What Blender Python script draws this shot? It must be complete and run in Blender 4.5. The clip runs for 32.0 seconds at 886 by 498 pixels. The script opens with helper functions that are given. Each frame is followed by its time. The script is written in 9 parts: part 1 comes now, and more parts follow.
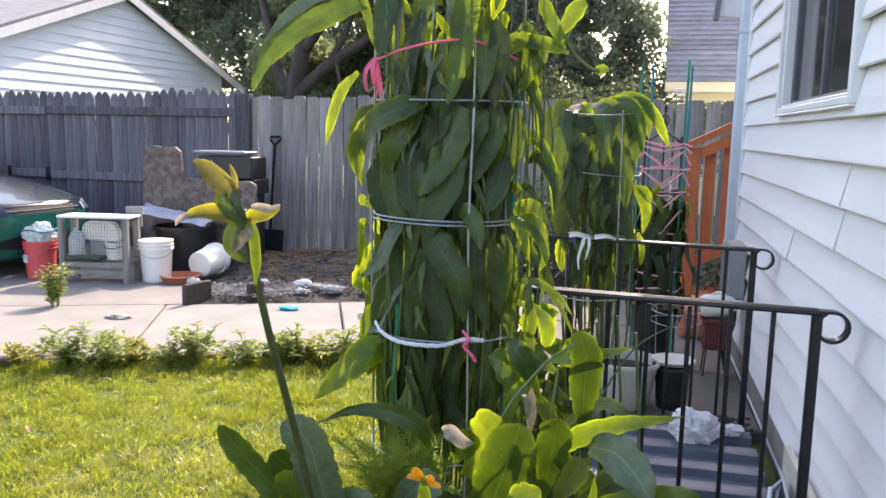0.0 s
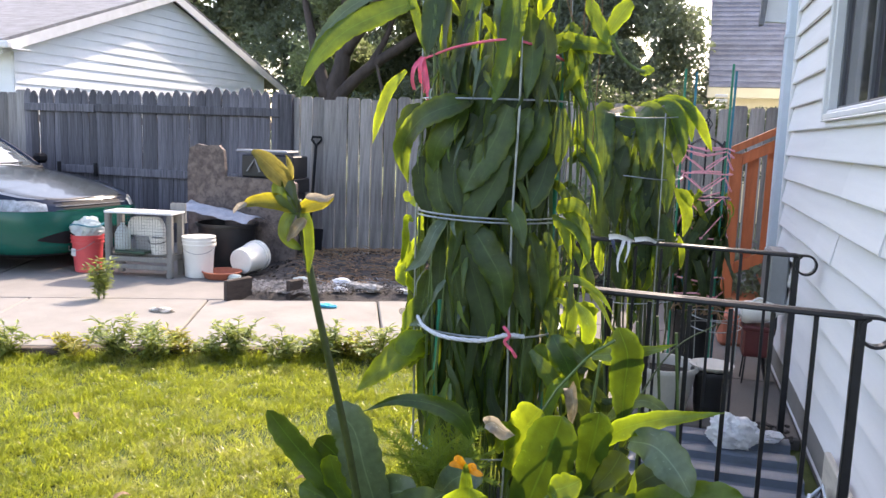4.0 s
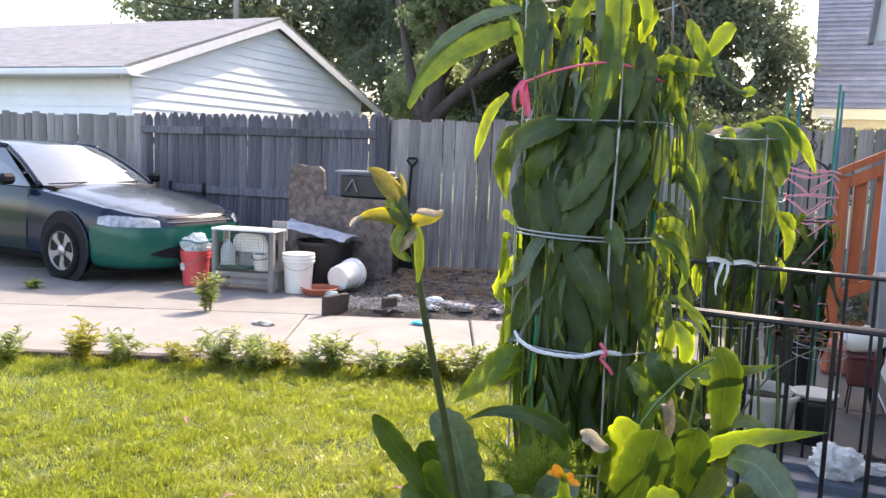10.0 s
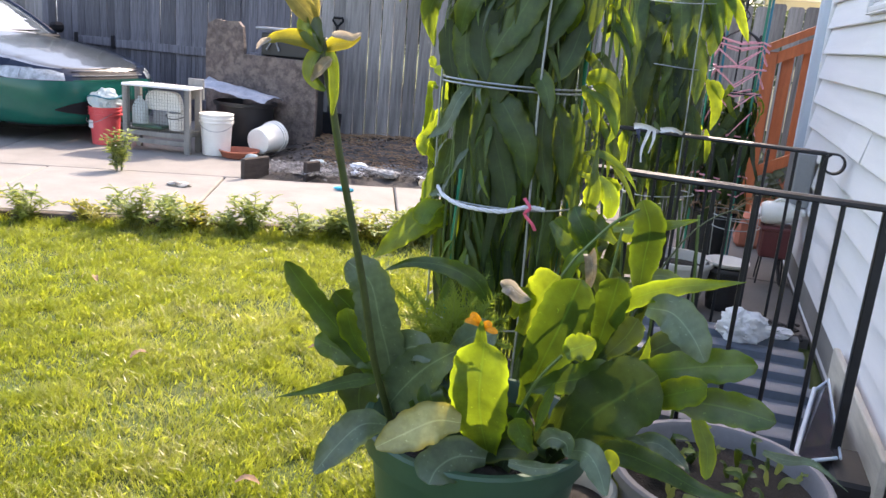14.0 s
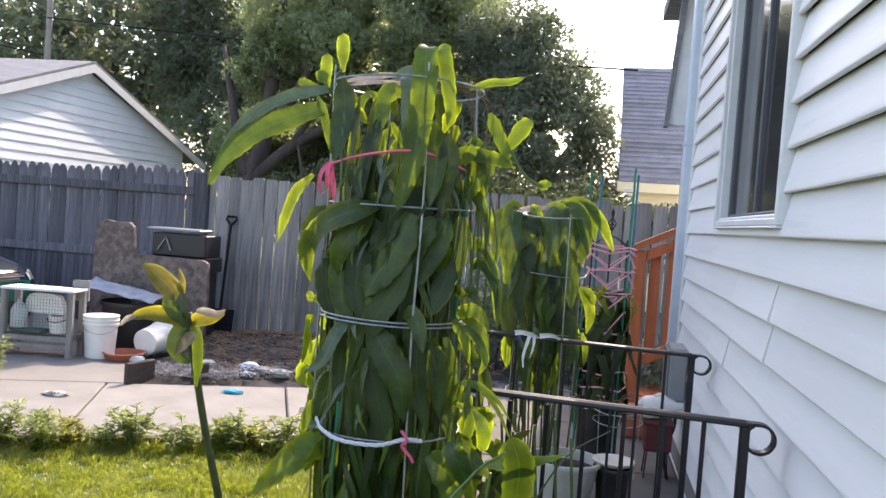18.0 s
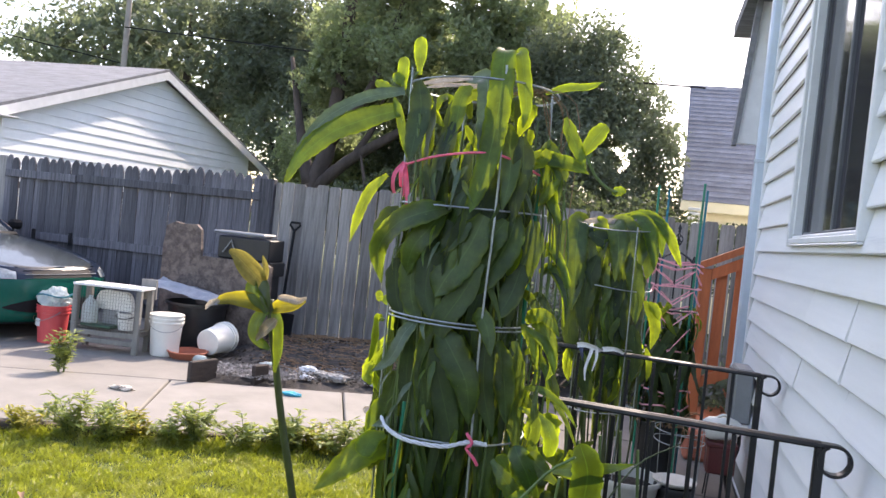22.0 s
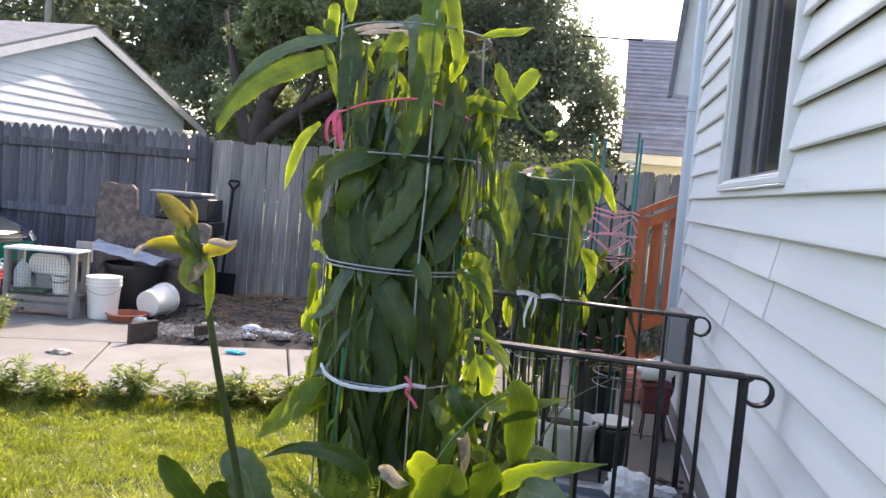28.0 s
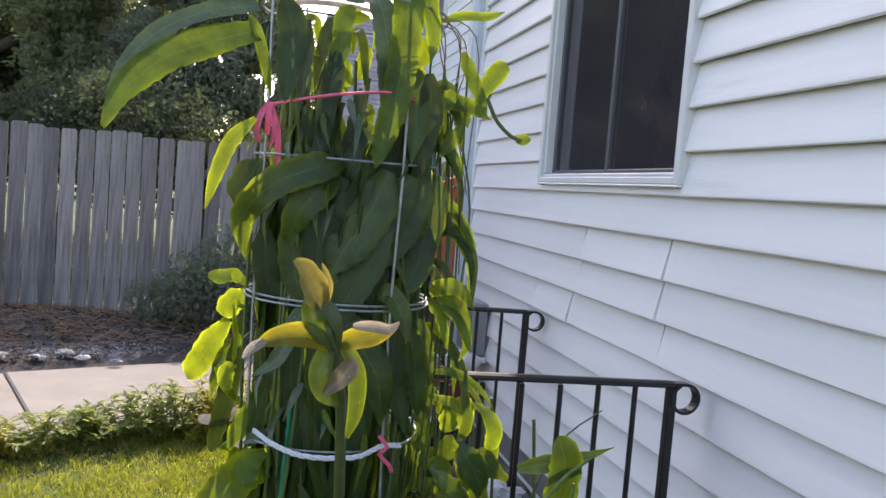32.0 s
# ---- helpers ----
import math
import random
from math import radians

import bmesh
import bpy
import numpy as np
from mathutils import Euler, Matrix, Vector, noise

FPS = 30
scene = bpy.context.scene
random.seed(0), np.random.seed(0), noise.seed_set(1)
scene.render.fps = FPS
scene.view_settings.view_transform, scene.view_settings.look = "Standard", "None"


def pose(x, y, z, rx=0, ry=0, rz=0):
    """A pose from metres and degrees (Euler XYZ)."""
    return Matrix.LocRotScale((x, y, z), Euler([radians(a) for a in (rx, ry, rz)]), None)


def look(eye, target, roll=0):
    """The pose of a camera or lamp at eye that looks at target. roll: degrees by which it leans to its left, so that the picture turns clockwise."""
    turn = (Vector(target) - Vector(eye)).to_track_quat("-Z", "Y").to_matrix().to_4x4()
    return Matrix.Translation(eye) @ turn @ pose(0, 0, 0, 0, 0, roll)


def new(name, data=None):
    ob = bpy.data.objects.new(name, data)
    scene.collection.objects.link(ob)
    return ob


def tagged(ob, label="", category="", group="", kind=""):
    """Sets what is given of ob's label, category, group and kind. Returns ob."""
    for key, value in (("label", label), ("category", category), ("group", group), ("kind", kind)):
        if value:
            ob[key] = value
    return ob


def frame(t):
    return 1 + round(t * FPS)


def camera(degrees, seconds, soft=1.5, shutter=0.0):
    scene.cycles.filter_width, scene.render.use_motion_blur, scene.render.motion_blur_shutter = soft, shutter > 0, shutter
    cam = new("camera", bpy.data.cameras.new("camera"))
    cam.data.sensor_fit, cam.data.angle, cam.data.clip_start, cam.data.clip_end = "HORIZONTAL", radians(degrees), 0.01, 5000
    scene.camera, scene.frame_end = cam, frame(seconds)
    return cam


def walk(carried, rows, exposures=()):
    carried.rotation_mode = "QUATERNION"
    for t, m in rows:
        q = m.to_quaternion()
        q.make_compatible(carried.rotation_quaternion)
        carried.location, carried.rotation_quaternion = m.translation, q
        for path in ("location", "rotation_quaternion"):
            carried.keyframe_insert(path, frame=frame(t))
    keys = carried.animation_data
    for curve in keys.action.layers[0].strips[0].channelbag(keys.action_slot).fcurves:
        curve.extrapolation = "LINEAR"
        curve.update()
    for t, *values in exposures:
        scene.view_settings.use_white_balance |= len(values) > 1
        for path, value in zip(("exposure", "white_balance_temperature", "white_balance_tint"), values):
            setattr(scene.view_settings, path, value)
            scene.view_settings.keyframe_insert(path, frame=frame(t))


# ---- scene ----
cam = camera(57.5, 32.0)
PATH = [
    (0, (0.541, 0.152, 1.487), (0.089, 2.079, 1.2), 1.2),
    (0.5, (0.531, 0.148, 1.485), (0.042, 2.067, 1.207), 1.5),
    (1, (0.53, 0.15, 1.484), (0.014, 2.064, 1.223), 1.5),
    (1.5, (0.535, 0.15, 1.486), (0.036, 2.072, 1.25), 1.6),
    (2, (0.534, 0.145, 1.486), (0.038, 2.067, 1.243), 1.7),
    (2.5, (0.532, 0.128, 1.478), (0.045, 2.051, 1.224), 1.9),
    (3, (0.533, 0.124, 1.475), (0.035, 2.041, 1.194), 1.8),
    (3.5, (0.53, 0.119, 1.469), (0.003, 2.027, 1.184), 1.8),
    (5.5, (0.536, 0.076, 1.479), (-0.017, 1.981, 1.22), 2.3),
    (6, (0.54, 0.096, 1.434), (-0.038, 1.982, 1.101), 2.2),
    (6.5, (0.538, 0.076, 1.382), (-0.051, 1.942, 0.969), 2.3),
    (7, (0.504, 0.122, 1.391), (-0.086, 1.993, 1.003), 3.5),
    (7.5, (0.554, 0.074, 1.423), (-0.043, 1.95, 1.072), 2.5),
    (8, (0.539, 0.088, 1.436), (-0.127, 1.95, 1.142), 2.8),
    (8.5, (0.535, 0.039, 1.448), (-0.142, 1.899, 1.161), 2.8),
    (9, (0.534, 0.072, 1.448), (-0.176, 1.921, 1.169), 2.4),
    (9.5, (0.535, 0.054, 1.463), (-0.197, 1.9, 1.227), 2.5),
    (10, (0.529, 0.025, 1.464), (-0.222, 1.863, 1.229), 2.1),
    (10.5, (0.537, 0.022, 1.468), (-0.19, 1.867, 1.208), 1.4),
    (11, (0.536, 0.05, 1.466), (-0.193, 1.895, 1.209), 2.4),
    (11.5, (0.547, 0.033, 1.441), (-0.126, 1.892, 1.137), 2.0),
    (12, (0.542, 0.043, 1.444), (-0.124, 1.899, 1.111), 1.1),
    (12.5, (0.556, 0.101, 1.424), (-0.069, 1.96, 1.035), 0.7),
    (13, (0.553, 0.112, 1.399), (-0.047, 1.969, 0.96), 0.9),
    (13.5, (0.542, 0.109, 1.385), (-0.039, 1.963, 0.911), 2.5),
    (14, (0.515, 0.116, 1.378), (-0.029, 1.967, 0.851), 4.7),
    (14.5, (0.53, 0.133, 1.378), (0.094, 2.01, 0.841), 5.5),
    (15, (0.569, 0.132, 1.43), (0.259, 2.066, 1.026), 5.0),
    (15.5, (0.566, 0.114, 1.5), (0.257, 2.075, 1.262), 5.8),
    (17.5, (0.579, 0.089, 1.553), (0.22, 2.056, 1.48), 3.9),
    (18, (0.582, 0.089, 1.549), (0.225, 2.055, 1.473), 4.1),
    (18.5, (0.589, 0.095, 1.544), (0.27, 2.068, 1.469), 4.7),
    (19, (0.589, 0.098, 1.549), (0.248, 2.068, 1.49), 4.4),
    (19.5, (0.565, 0.097, 1.536), (0.168, 2.054, 1.439), 5.0),
    (20, (0.559, 0.08, 1.542), (0.135, 2.033, 1.468), 5.3),
    (20.5, (0.553, 0.079, 1.529), (0.114, 2.03, 1.486), 5.9),
    (21, (0.55, 0.073, 1.525), (0.088, 2.018, 1.509), 5.8),
    (21.5, (0.547, 0.074, 1.517), (0.054, 2.012, 1.481), 5.6),
    (22, (0.542, 0.08, 1.509), (0.047, 2.017, 1.457), 5.9),
    (22.5, (0.555, 0.081, 1.507), (0.061, 2.018, 1.461), 5.2),
    (23, (0.581, 0.089, 1.504), (0.141, 2.039, 1.439), 4.3),
    (23.5, (0.597, 0.073, 1.48), (0.144, 2.02, 1.416), 4.0),
    (24, (0.606, 0.081, 1.463), (0.211, 2.037, 1.321), 3.3),
    (24.5, (0.606, 0.084, 1.463), (0.21, 2.04, 1.329), 3.5),
    (25, (0.599, 0.078, 1.476), (0.188, 2.032, 1.375), 4.3),
    (25.5, (0.594, 0.084, 1.474), (0.174, 2.036, 1.364), 4.3),
    (27.5, (0.586, 0.052, 1.48), (0.166, 2.006, 1.397), 3.5),
    (28, (0.577, 0.063, 1.479), (0.225, 2.027, 1.336), 4.8),
    (28.5, (0.577, 0.065, 1.49), (0.211, 2.028, 1.372), 4.7),
    (29, (0.586, 0.073, 1.479), (0.232, 2.034, 1.311), 4.2),
    (29.5, (0.598, 0.087, 1.473), (0.294, 2.055, 1.288), 2.9),
    (30, (0.502, 0.119, 1.48), (0.325, 2.099, 1.254), 3.3),
    (30.5, (0.242, 0.136, 1.491), (0.217, 2.125, 1.278), 1.7),
    (31, (0.051, 0.213, 1.515), (0.142, 2.19, 1.229), 4.7),
    (31.5, (-0.04, 0.368, 1.536), (0.204, 2.35, 1.424), 2.3),
    (32, (-0.223, 0.486, 1.519), (0.229, 2.429, 1.377), 4.5),
]
walk(cam, [(t, look(eye, target, roll)) for t, eye, target, roll in PATH], exposures=[(0, 2.17, 7400, 20), (15, 2.27, 7400, 20), (18, 1.94, 7350, 20), (25, 2.02, 7350, 20), (30.3, 1.95, 7350, 20), (31.4, 2.02, 7450, 22), (32, 1.70, 7400, 22)])

# ---------------------------------------------------------------- world, sun
SUN_AZ, SUN_EL = 12.0, 43.0
world = bpy.data.worlds.new("sky")
scene.world = world
world.use_nodes = True
_n = world.node_tree.nodes
_sky = _n.new("ShaderNodeTexSky")
_sky.sky_type = "NISHITA"
_sky.sun_disc = False
_sky.sun_elevation, _sky.sun_rotation = radians(SUN_EL), radians(SUN_AZ)
_sky.dust_density, _sky.air_density = 2.0, 1.0
_n["Background"].inputs["Strength"].default_value = 0.15
world.node_tree.links.new(_sky.outputs[0], _n["Background"].inputs["Color"])
sun = new("sun", bpy.data.lights.new("sun", "SUN"))
sun.data.energy, sun.data.angle, sun.data.color = 2.0, radians(0.53), (1.0, 0.95, 0.86)
_d = Vector((math.sin(radians(SUN_AZ)) * math.cos(radians(SUN_EL)), math.cos(radians(SUN_AZ)) * math.cos(radians(SUN_EL)), math.sin(radians(SUN_EL))))
sun.matrix_world = look(_d * 60, (0, 0, 0))


# ---------------------------------------------------------------- materials
def _new_mat(name):
    m = bpy.data.materials.new(name)
    m.use_nodes = True
    nt = m.node_tree
    return m, nt, nt.nodes, nt.links, nt.nodes["Principled BSDF"]


def _noise(nt, scale, detail=4.0, stretch=(1, 1, 1), coords="Object", rough=0.6):
    co = nt.nodes.new("ShaderNodeTexCoord")
    mp = nt.nodes.new("ShaderNodeMapping")
    mp.inputs["Scale"].default_value = stretch
    nz = nt.nodes.new("ShaderNodeTexNoise")
    nz.inputs["Scale"].default_value, nz.inputs["Detail"].default_value = scale, detail
    nz.inputs["Roughness"].default_value = rough
    nt.links.new(co.outputs[coords], mp.inputs["Vector"])
    nt.links.new(mp.outputs["Vector"], nz.inputs["Vector"])
    return nz.outputs["Fac"]


def _ramp(nt, fac, stops):
    r = nt.nodes.new("ShaderNodeValToRGB")
    e = r.color_ramp.elements
    while len(e) < len(stops):
        e.new(0.5)
    for k, (p, c) in zip(e, stops):
        k.position, k.color = p, (*c, 1)
    nt.links.new(fac, r.inputs["Fac"])
    return r.outputs["Color"]


def _mix(nt, a, b, fac, mode="MIX"):
    m = nt.nodes.new("ShaderNodeMix")
    m.data_type, m.blend_type = "RGBA", mode
    for sock, v in ((m.inputs[6], a), (m.inputs[7], b), (m.inputs[0], fac)):
        if isinstance(v, bpy.types.NodeSocket):
            nt.links.new(v, sock)
        elif isinstance(v, tuple):
            sock.default_value = (*v, 1)
        else:
            sock.default_value = v
    return m.outputs[2]


def _bump(nt, height, strength, dist=0.01):
    b = nt.nodes.new("ShaderNodeBump")
    b.inputs["Strength"].default_value, b.inputs["Distance"].default_value = strength, dist
    nt.links.new(height, b.inputs["Height"])
    return b.outputs["Normal"]


def surf(name, c, rough=0.6, metal=0.0, var=0.25, scale=8.0, fine=60.0, bump=0.3, dist=0.004, stretch=(1, 1, 1), rnd=0.0, stain=None, stain_scale=1.5, stain_lo=0.55, coords="Object", spec=0.5, coat=0.0):
    """Colour with broad and fine variation, optional stain, a little relief, optional variation piece by piece."""
    m, nt, nodes, links, p = _new_mat(name)
    lo = tuple(max(0, x * (1 - var)) for x in c)
    hi = tuple(min(1, x * (1 + var * 0.7)) for x in c)
    col = _ramp(nt, _noise(nt, scale, 5, stretch, coords), [(0.3, lo), (0.7, hi)])
    f2 = _noise(nt, fine, 3, stretch, coords)
    col = _mix(nt, col, _ramp(nt, f2, [(0.3, (0.75,) * 3), (0.7, (1.0,) * 3)]), min(1.0, var * 2), "MULTIPLY")
    if stain:
        sf = _ramp(nt, _noise(nt, stain_scale, 6, stretch, coords, 0.7), [(stain_lo, (0, 0, 0)), (stain_lo + 0.18, (1, 1, 1))])
        col = _mix(nt, col, stain, sf)
    if rnd:
        oi = nodes.new("ShaderNodeObjectInfo")
        col = _mix(nt, col, _ramp(nt, oi.outputs["Random"], [(0.0, (1 - rnd,) * 3), (1.0, (1.0, 1.0, 1.0))]), 1.0, "MULTIPLY")
    links.new(col, p.inputs["Base Color"])
    p.inputs["Roughness"].default_value, p.inputs["Metallic"].default_value = rough, metal
    p.inputs["Specular IOR Level"].default_value = spec
    p.inputs["Coat Weight"].default_value = coat
    if bump:
        links.new(_bump(nt, f2, bump, dist), p.inputs["Normal"])
    return m


def leafy(name, dark, light, trans, weight=0.45, rough=0.5, scale=9.0, rnd=0.5, island=False, veins=True, dry=None):
    """A leaf: waxy face, light that comes through it, hue that changes leaf by leaf."""
    m, nt, nodes, links, p = _new_mat(name)
    src = nodes.new("ShaderNodeNewGeometry").outputs["Random Per Island"] if island else nodes.new("ShaderNodeObjectInfo").outputs["Random"]
    c1 = _ramp(nt, src, [(0.0, dark), (1.0, light)])
    c1 = _mix(nt, c1, _ramp(nt, _noise(nt, scale, 4), [(0.3, (1 - rnd,) * 3), (0.75, (1.0,) * 3)]), 1.0, "MULTIPLY")
    if dry:
        pf = _ramp(nt, _noise(nt, 1.1, 5, rough=0.7), [(0.48, (0.0,) * 3), (0.66, (1.0,) * 3)])
        c1 = _mix(nt, c1, dry, pf)
        c1 = _mix(nt, c1, _ramp(nt, _noise(nt, 26, 3), [(0.38, (0.38,) * 3), (0.60, (1.0,) * 3)]), 1.0, "MULTIPLY")
    tc = _mix(nt, trans, tuple(x * 0.5 for x in trans), src)
    if veins:
        c1 = _mix(nt, c1, _ramp(nt, _noise(nt, 70, 3), [(0.35, (0.72,) * 3), (0.65, (1.0,) * 3)]), 0.8, "MULTIPLY")
        spot = _ramp(nt, _noise(nt, 130, 2), [(0.68, (0.0,) * 3), (0.74, (0.5,) * 3)])
        c1 = _mix(nt, c1, tuple(min(1, x * 1.9 + 0.02) for x in light), spot)
        tc = _mix(nt, tc, _ramp(nt, _noise(nt, 18, 4), [(0.3, (0.45,) * 3), (0.7, (1.0,) * 3)]), 1.0, "MULTIPLY")
    hgt = _noise(nt, 40, 3)
    if veins:
        uv = nodes.new("ShaderNodeUVMap")
        sp = nodes.new("ShaderNodeSeparateXYZ")
        links.new(uv.outputs[0], sp.inputs[0])
        off = nodes.new("ShaderNodeMath")
        off.operation = "SUBTRACT"
        links.new(sp.outputs["X"], off.inputs[0])
        off.inputs[1].default_value = 0.5
        ab = nodes.new("ShaderNodeMath")
        ab.operation = "ABSOLUTE"
        links.new(off.outputs[0], ab.inputs[0])
        rib = _ramp(nt, ab.outputs[0], [(0.0, (0.6,) * 3), (0.03, (0.0,) * 3)])
        rim_ = _ramp(nt, ab.outputs[0], [(0.36, (0.0,) * 3), (0.5, (1.0,) * 3)])
        wv = nodes.new("ShaderNodeMath")
        wv.operation = "MULTIPLY_ADD"
        links.new(ab.outputs[0], wv.inputs[0])
        wv.inputs[1].default_value = -3.0
        links.new(sp.outputs["Y"], wv.inputs[2])
        sn = nodes.new("ShaderNodeMath")
        sn.operation = "SINE"
        mul = nodes.new("ShaderNodeMath")
        mul.operation = "MULTIPLY"
        mul.inputs[1].default_value = 9.0
        links.new(wv.outputs[0], mul.inputs[0])
        links.new(mul.outputs[0], sn.inputs[0])
        vein = _ramp(nt, sn.outputs[0], [(0.0, (0.985,) * 3), (0.9, (1.0,) * 3)])
        c1 = _mix(nt, c1, vein, 0.7, "MULTIPLY")
        c1 = _mix(nt, c1, tuple(min(1, x * 1.35) for x in light), rib)
        blot = _ramp(nt, _noise(nt, 5.0, 4), [(0.52, (0.0,) * 3), (0.75, (1.0,) * 3)])
        c1 = _mix(nt, c1, tuple(0.35 * a + 0.65 * b for a, b in zip(light, (0.30, 0.32, 0.05))), _mix(nt, (0.0, 0.0, 0.0), rim_, blot))
        tc = _mix(nt, tc, (0.10, 0.16, 0.02), _mix(nt, (0.0, 0.0, 0.0), (0.75, 0.75, 0.75), rib))
        tc = _mix(nt, tc, vein, 0.8, "MULTIPLY")
        hgt = _mix(nt, sn.outputs[0], hgt, 0.93)
    links.new(c1, p.inputs["Base Color"])
    p.inputs["Roughness"].default_value = rough
    p.inputs["Specular IOR Level"].default_value = 0.4
    t = nodes.new("ShaderNodeBsdfTranslucent")
    links.new(tc, t.inputs["Color"])
    mx = nodes.new("ShaderNodeMixShader")
    mx.inputs[0].default_value = weight
    if veins:
        links.new(_ramp(nt, ab.outputs[0], [(0.0, (weight * 0.6,) * 3), (0.36, (weight * 0.85,) * 3), (0.5, (min(0.9, weight * 2.0),) * 3)]), mx.inputs[0])
    links.new(p.outputs[0], mx.inputs[1])
    links.new(t.outputs[0], mx.inputs[2])
    links.new(mx.outputs[0], nodes["Material Output"].inputs["Surface"])
    links.new(_bump(nt, hgt, 0.22, 0.003), p.inputs["Normal"])
    return m


def film_mat(name, c, weight=0.5, rough=0.25):
    """Thin plastic film or cloth that lets light through."""
    m, nt, nodes, links, p = _new_mat(name)
    p.inputs["Base Color"].default_value = (*c, 1)
    p.inputs["Roughness"].default_value = rough
    t = nodes.new("ShaderNodeBsdfTranslucent")
    t.inputs["Color"].default_value = (*c, 1)
    mx = nodes.new("ShaderNodeMixShader")
    mx.inputs[0].default_value = weight
    links.new(p.outputs[0], mx.inputs[1])
    links.new(t.outputs[0], mx.inputs[2])
    links.new(mx.outputs[0], nodes["Material Output"].inputs["Surface"])
    links.new(_bump(nt, _noise(nt, 25, 4), 0.6, 0.01), p.inputs["Normal"])
    return m


M_SIDING = surf("siding_paint", (0.84, 0.83, 0.825), 0.45, var=0.06, scale=2.0, fine=70, bump=0.22, dist=0.0015, stretch=(6, 0.35, 6), stain=(0.58, 0.59, 0.60), stain_scale=1.6, stain_lo=0.62, rnd=0.05)
M_TRIM = surf("white_trim", (0.72, 0.72, 0.72), 0.45, var=0.08, scale=5, bump=0.1, stain=(0.5, 0.5, 0.48), stain_lo=0.64)
M_SPOUT = surf("downspout_paint", (0.50, 0.57, 0.64), 0.4, var=0.08, scale=4, bump=0.08)
M_CURTAIN = surf("dark_curtain", (0.06, 0.05, 0.06), 0.85, var=0.3, scale=6, bump=0.3)
M_SHEATH = surf("sheathing", (0.07, 0.07, 0.075), 0.9, var=0.2, scale=5, bump=0.2)
M_SASH = surf("dark_sash", (0.10, 0.105, 0.115), 0.45, var=0.15, scale=8, bump=0.1)
M_IRON = surf("black_iron", (0.014, 0.014, 0.017), 0.36, 0.0, var=0.4, scale=20, fine=140, bump=0.25, dist=0.001, stain=(0.035, 0.024, 0.018), stain_lo=0.70, spec=0.4)
M_WIRE = surf("galvanised_wire", (0.33, 0.36, 0.36), 0.42, 0.7, var=0.25, scale=30, bump=0.1)
M_STAKE = surf("green_stake", (0.0, 0.20, 0.12), 0.4, var=0.2, scale=40, bump=0.3, stretch=(1, 1, 0.2))
M_STAKE2 = surf("teal_stake", (0.0, 0.17, 0.24), 0.4, var=0.2, scale=40, bump=0.3)
M_PINK = surf("pink_ribbon", (0.80, 0.12, 0.22), 0.55, var=0.12, scale=60, bump=0.3)
M_PINK2 = surf("faded_pink_string", (0.82, 0.36, 0.42), 0.6, var=0.15, scale=60, bump=0.2)
M_WHITE_ROPE = surf("white_cord", (0.66, 0.68, 0.74), 0.6, var=0.12, scale=120, bump=0.5)
M_CONC = surf("concrete", (0.236, 0.222, 0.202), 0.85, var=0.14, scale=3, fine=120, bump=0.35, dist=0.003, stain=(0.17, 0.156, 0.14), stain_scale=1.1, stain_lo=0.58, rnd=0.12)
M_CONC_D = surf("driveway_concrete", (0.215, 0.200, 0.182), 0.85, var=0.16, scale=2, fine=90, bump=0.35, dist=0.003, stain=(0.15, 0.14, 0.125), stain_scale=0.9, stain_lo=0.55, rnd=0.1)
M_PAD = surf("patio_concrete", (0.155, 0.138, 0.122), 0.85, var=0.2, scale=2, fine=90, bump=0.4, dist=0.003, stain=(0.10, 0.09, 0.08), stain_scale=1.4, stain_lo=0.52, rnd=0.15)
M_CURB = surf("dark_edging", (0.10, 0.075, 0.06), 0.85, var=0.3, scale=12, bump=0.5)
M_SOIL = surf("dry_soil", (0.070, 0.061, 0.056), 0.95, var=0.55, scale=6, fine=70, bump=0.9, dist=0.02, stain=(0.16, 0.145, 0.135), stain_scale=2.5, stain_lo=0.56)
M_ASH = surf("ash", (0.27, 0.265, 0.27), 0.95, var=0.7, scale=9, fine=80, bump=0.9, dist=0.012, stain=(0.06, 0.05, 0.045), stain_scale=7, stain_lo=0.47)
M_CHAR = surf("charred_scraps", (0.035, 0.028, 0.024), 0.95, var=0.6, scale=9, fine=60, bump=0.6, stain=(0.12, 0.09, 0.065), stain_scale=5, stain_lo=0.5)
M_LAWN = surf("lawn_soil", (0.075, 0.105, 0.022), 0.95, var=0.35, scale=3, fine=60, bump=0.8, dist=0.02, stain=(0.26, 0.19, 0.09), stain_scale=1.4, stain_lo=0.6)
M_FENCE = surf("weathered_fence", (0.36, 0.338, 0.323), 0.85, var=0.45, scale=4, fine=70, bump=0.7, dist=0.004, stretch=(8, 8, 0.5), rnd=0.5, stain=(0.11, 0.105, 0.11), stain_scale=1.4, stain_lo=0.56)
M_GATE = surf("blue_grey_gate", (0.185, 0.180, 0.205), 0.85, var=0.6, scale=4, fine=70, bump=0.7, dist=0.004, stretch=(10, 10, 0.5), rnd=0.55, stain=(0.34, 0.33, 0.34), stain_scale=2.8, stain_lo=0.56)
M_TIMBER = surf("dark_timber", (0.055, 0.042, 0.036), 0.9, var=0.35, scale=8, bump=0.6, stretch=(1, 1, 4))
M_ORANGE = surf("orange_stained_wood", (0.52, 0.135, 0.045), 0.55, var=0.22, scale=6, fine=60, bump=0.3, stretch=(4, 4, 0.6), rnd=0.15)
M_GAR = surf("garage_siding", (0.89, 0.915, 0.93), 0.5, var=0.05, scale=2, fine=60, bump=0.1, rnd=0.03)
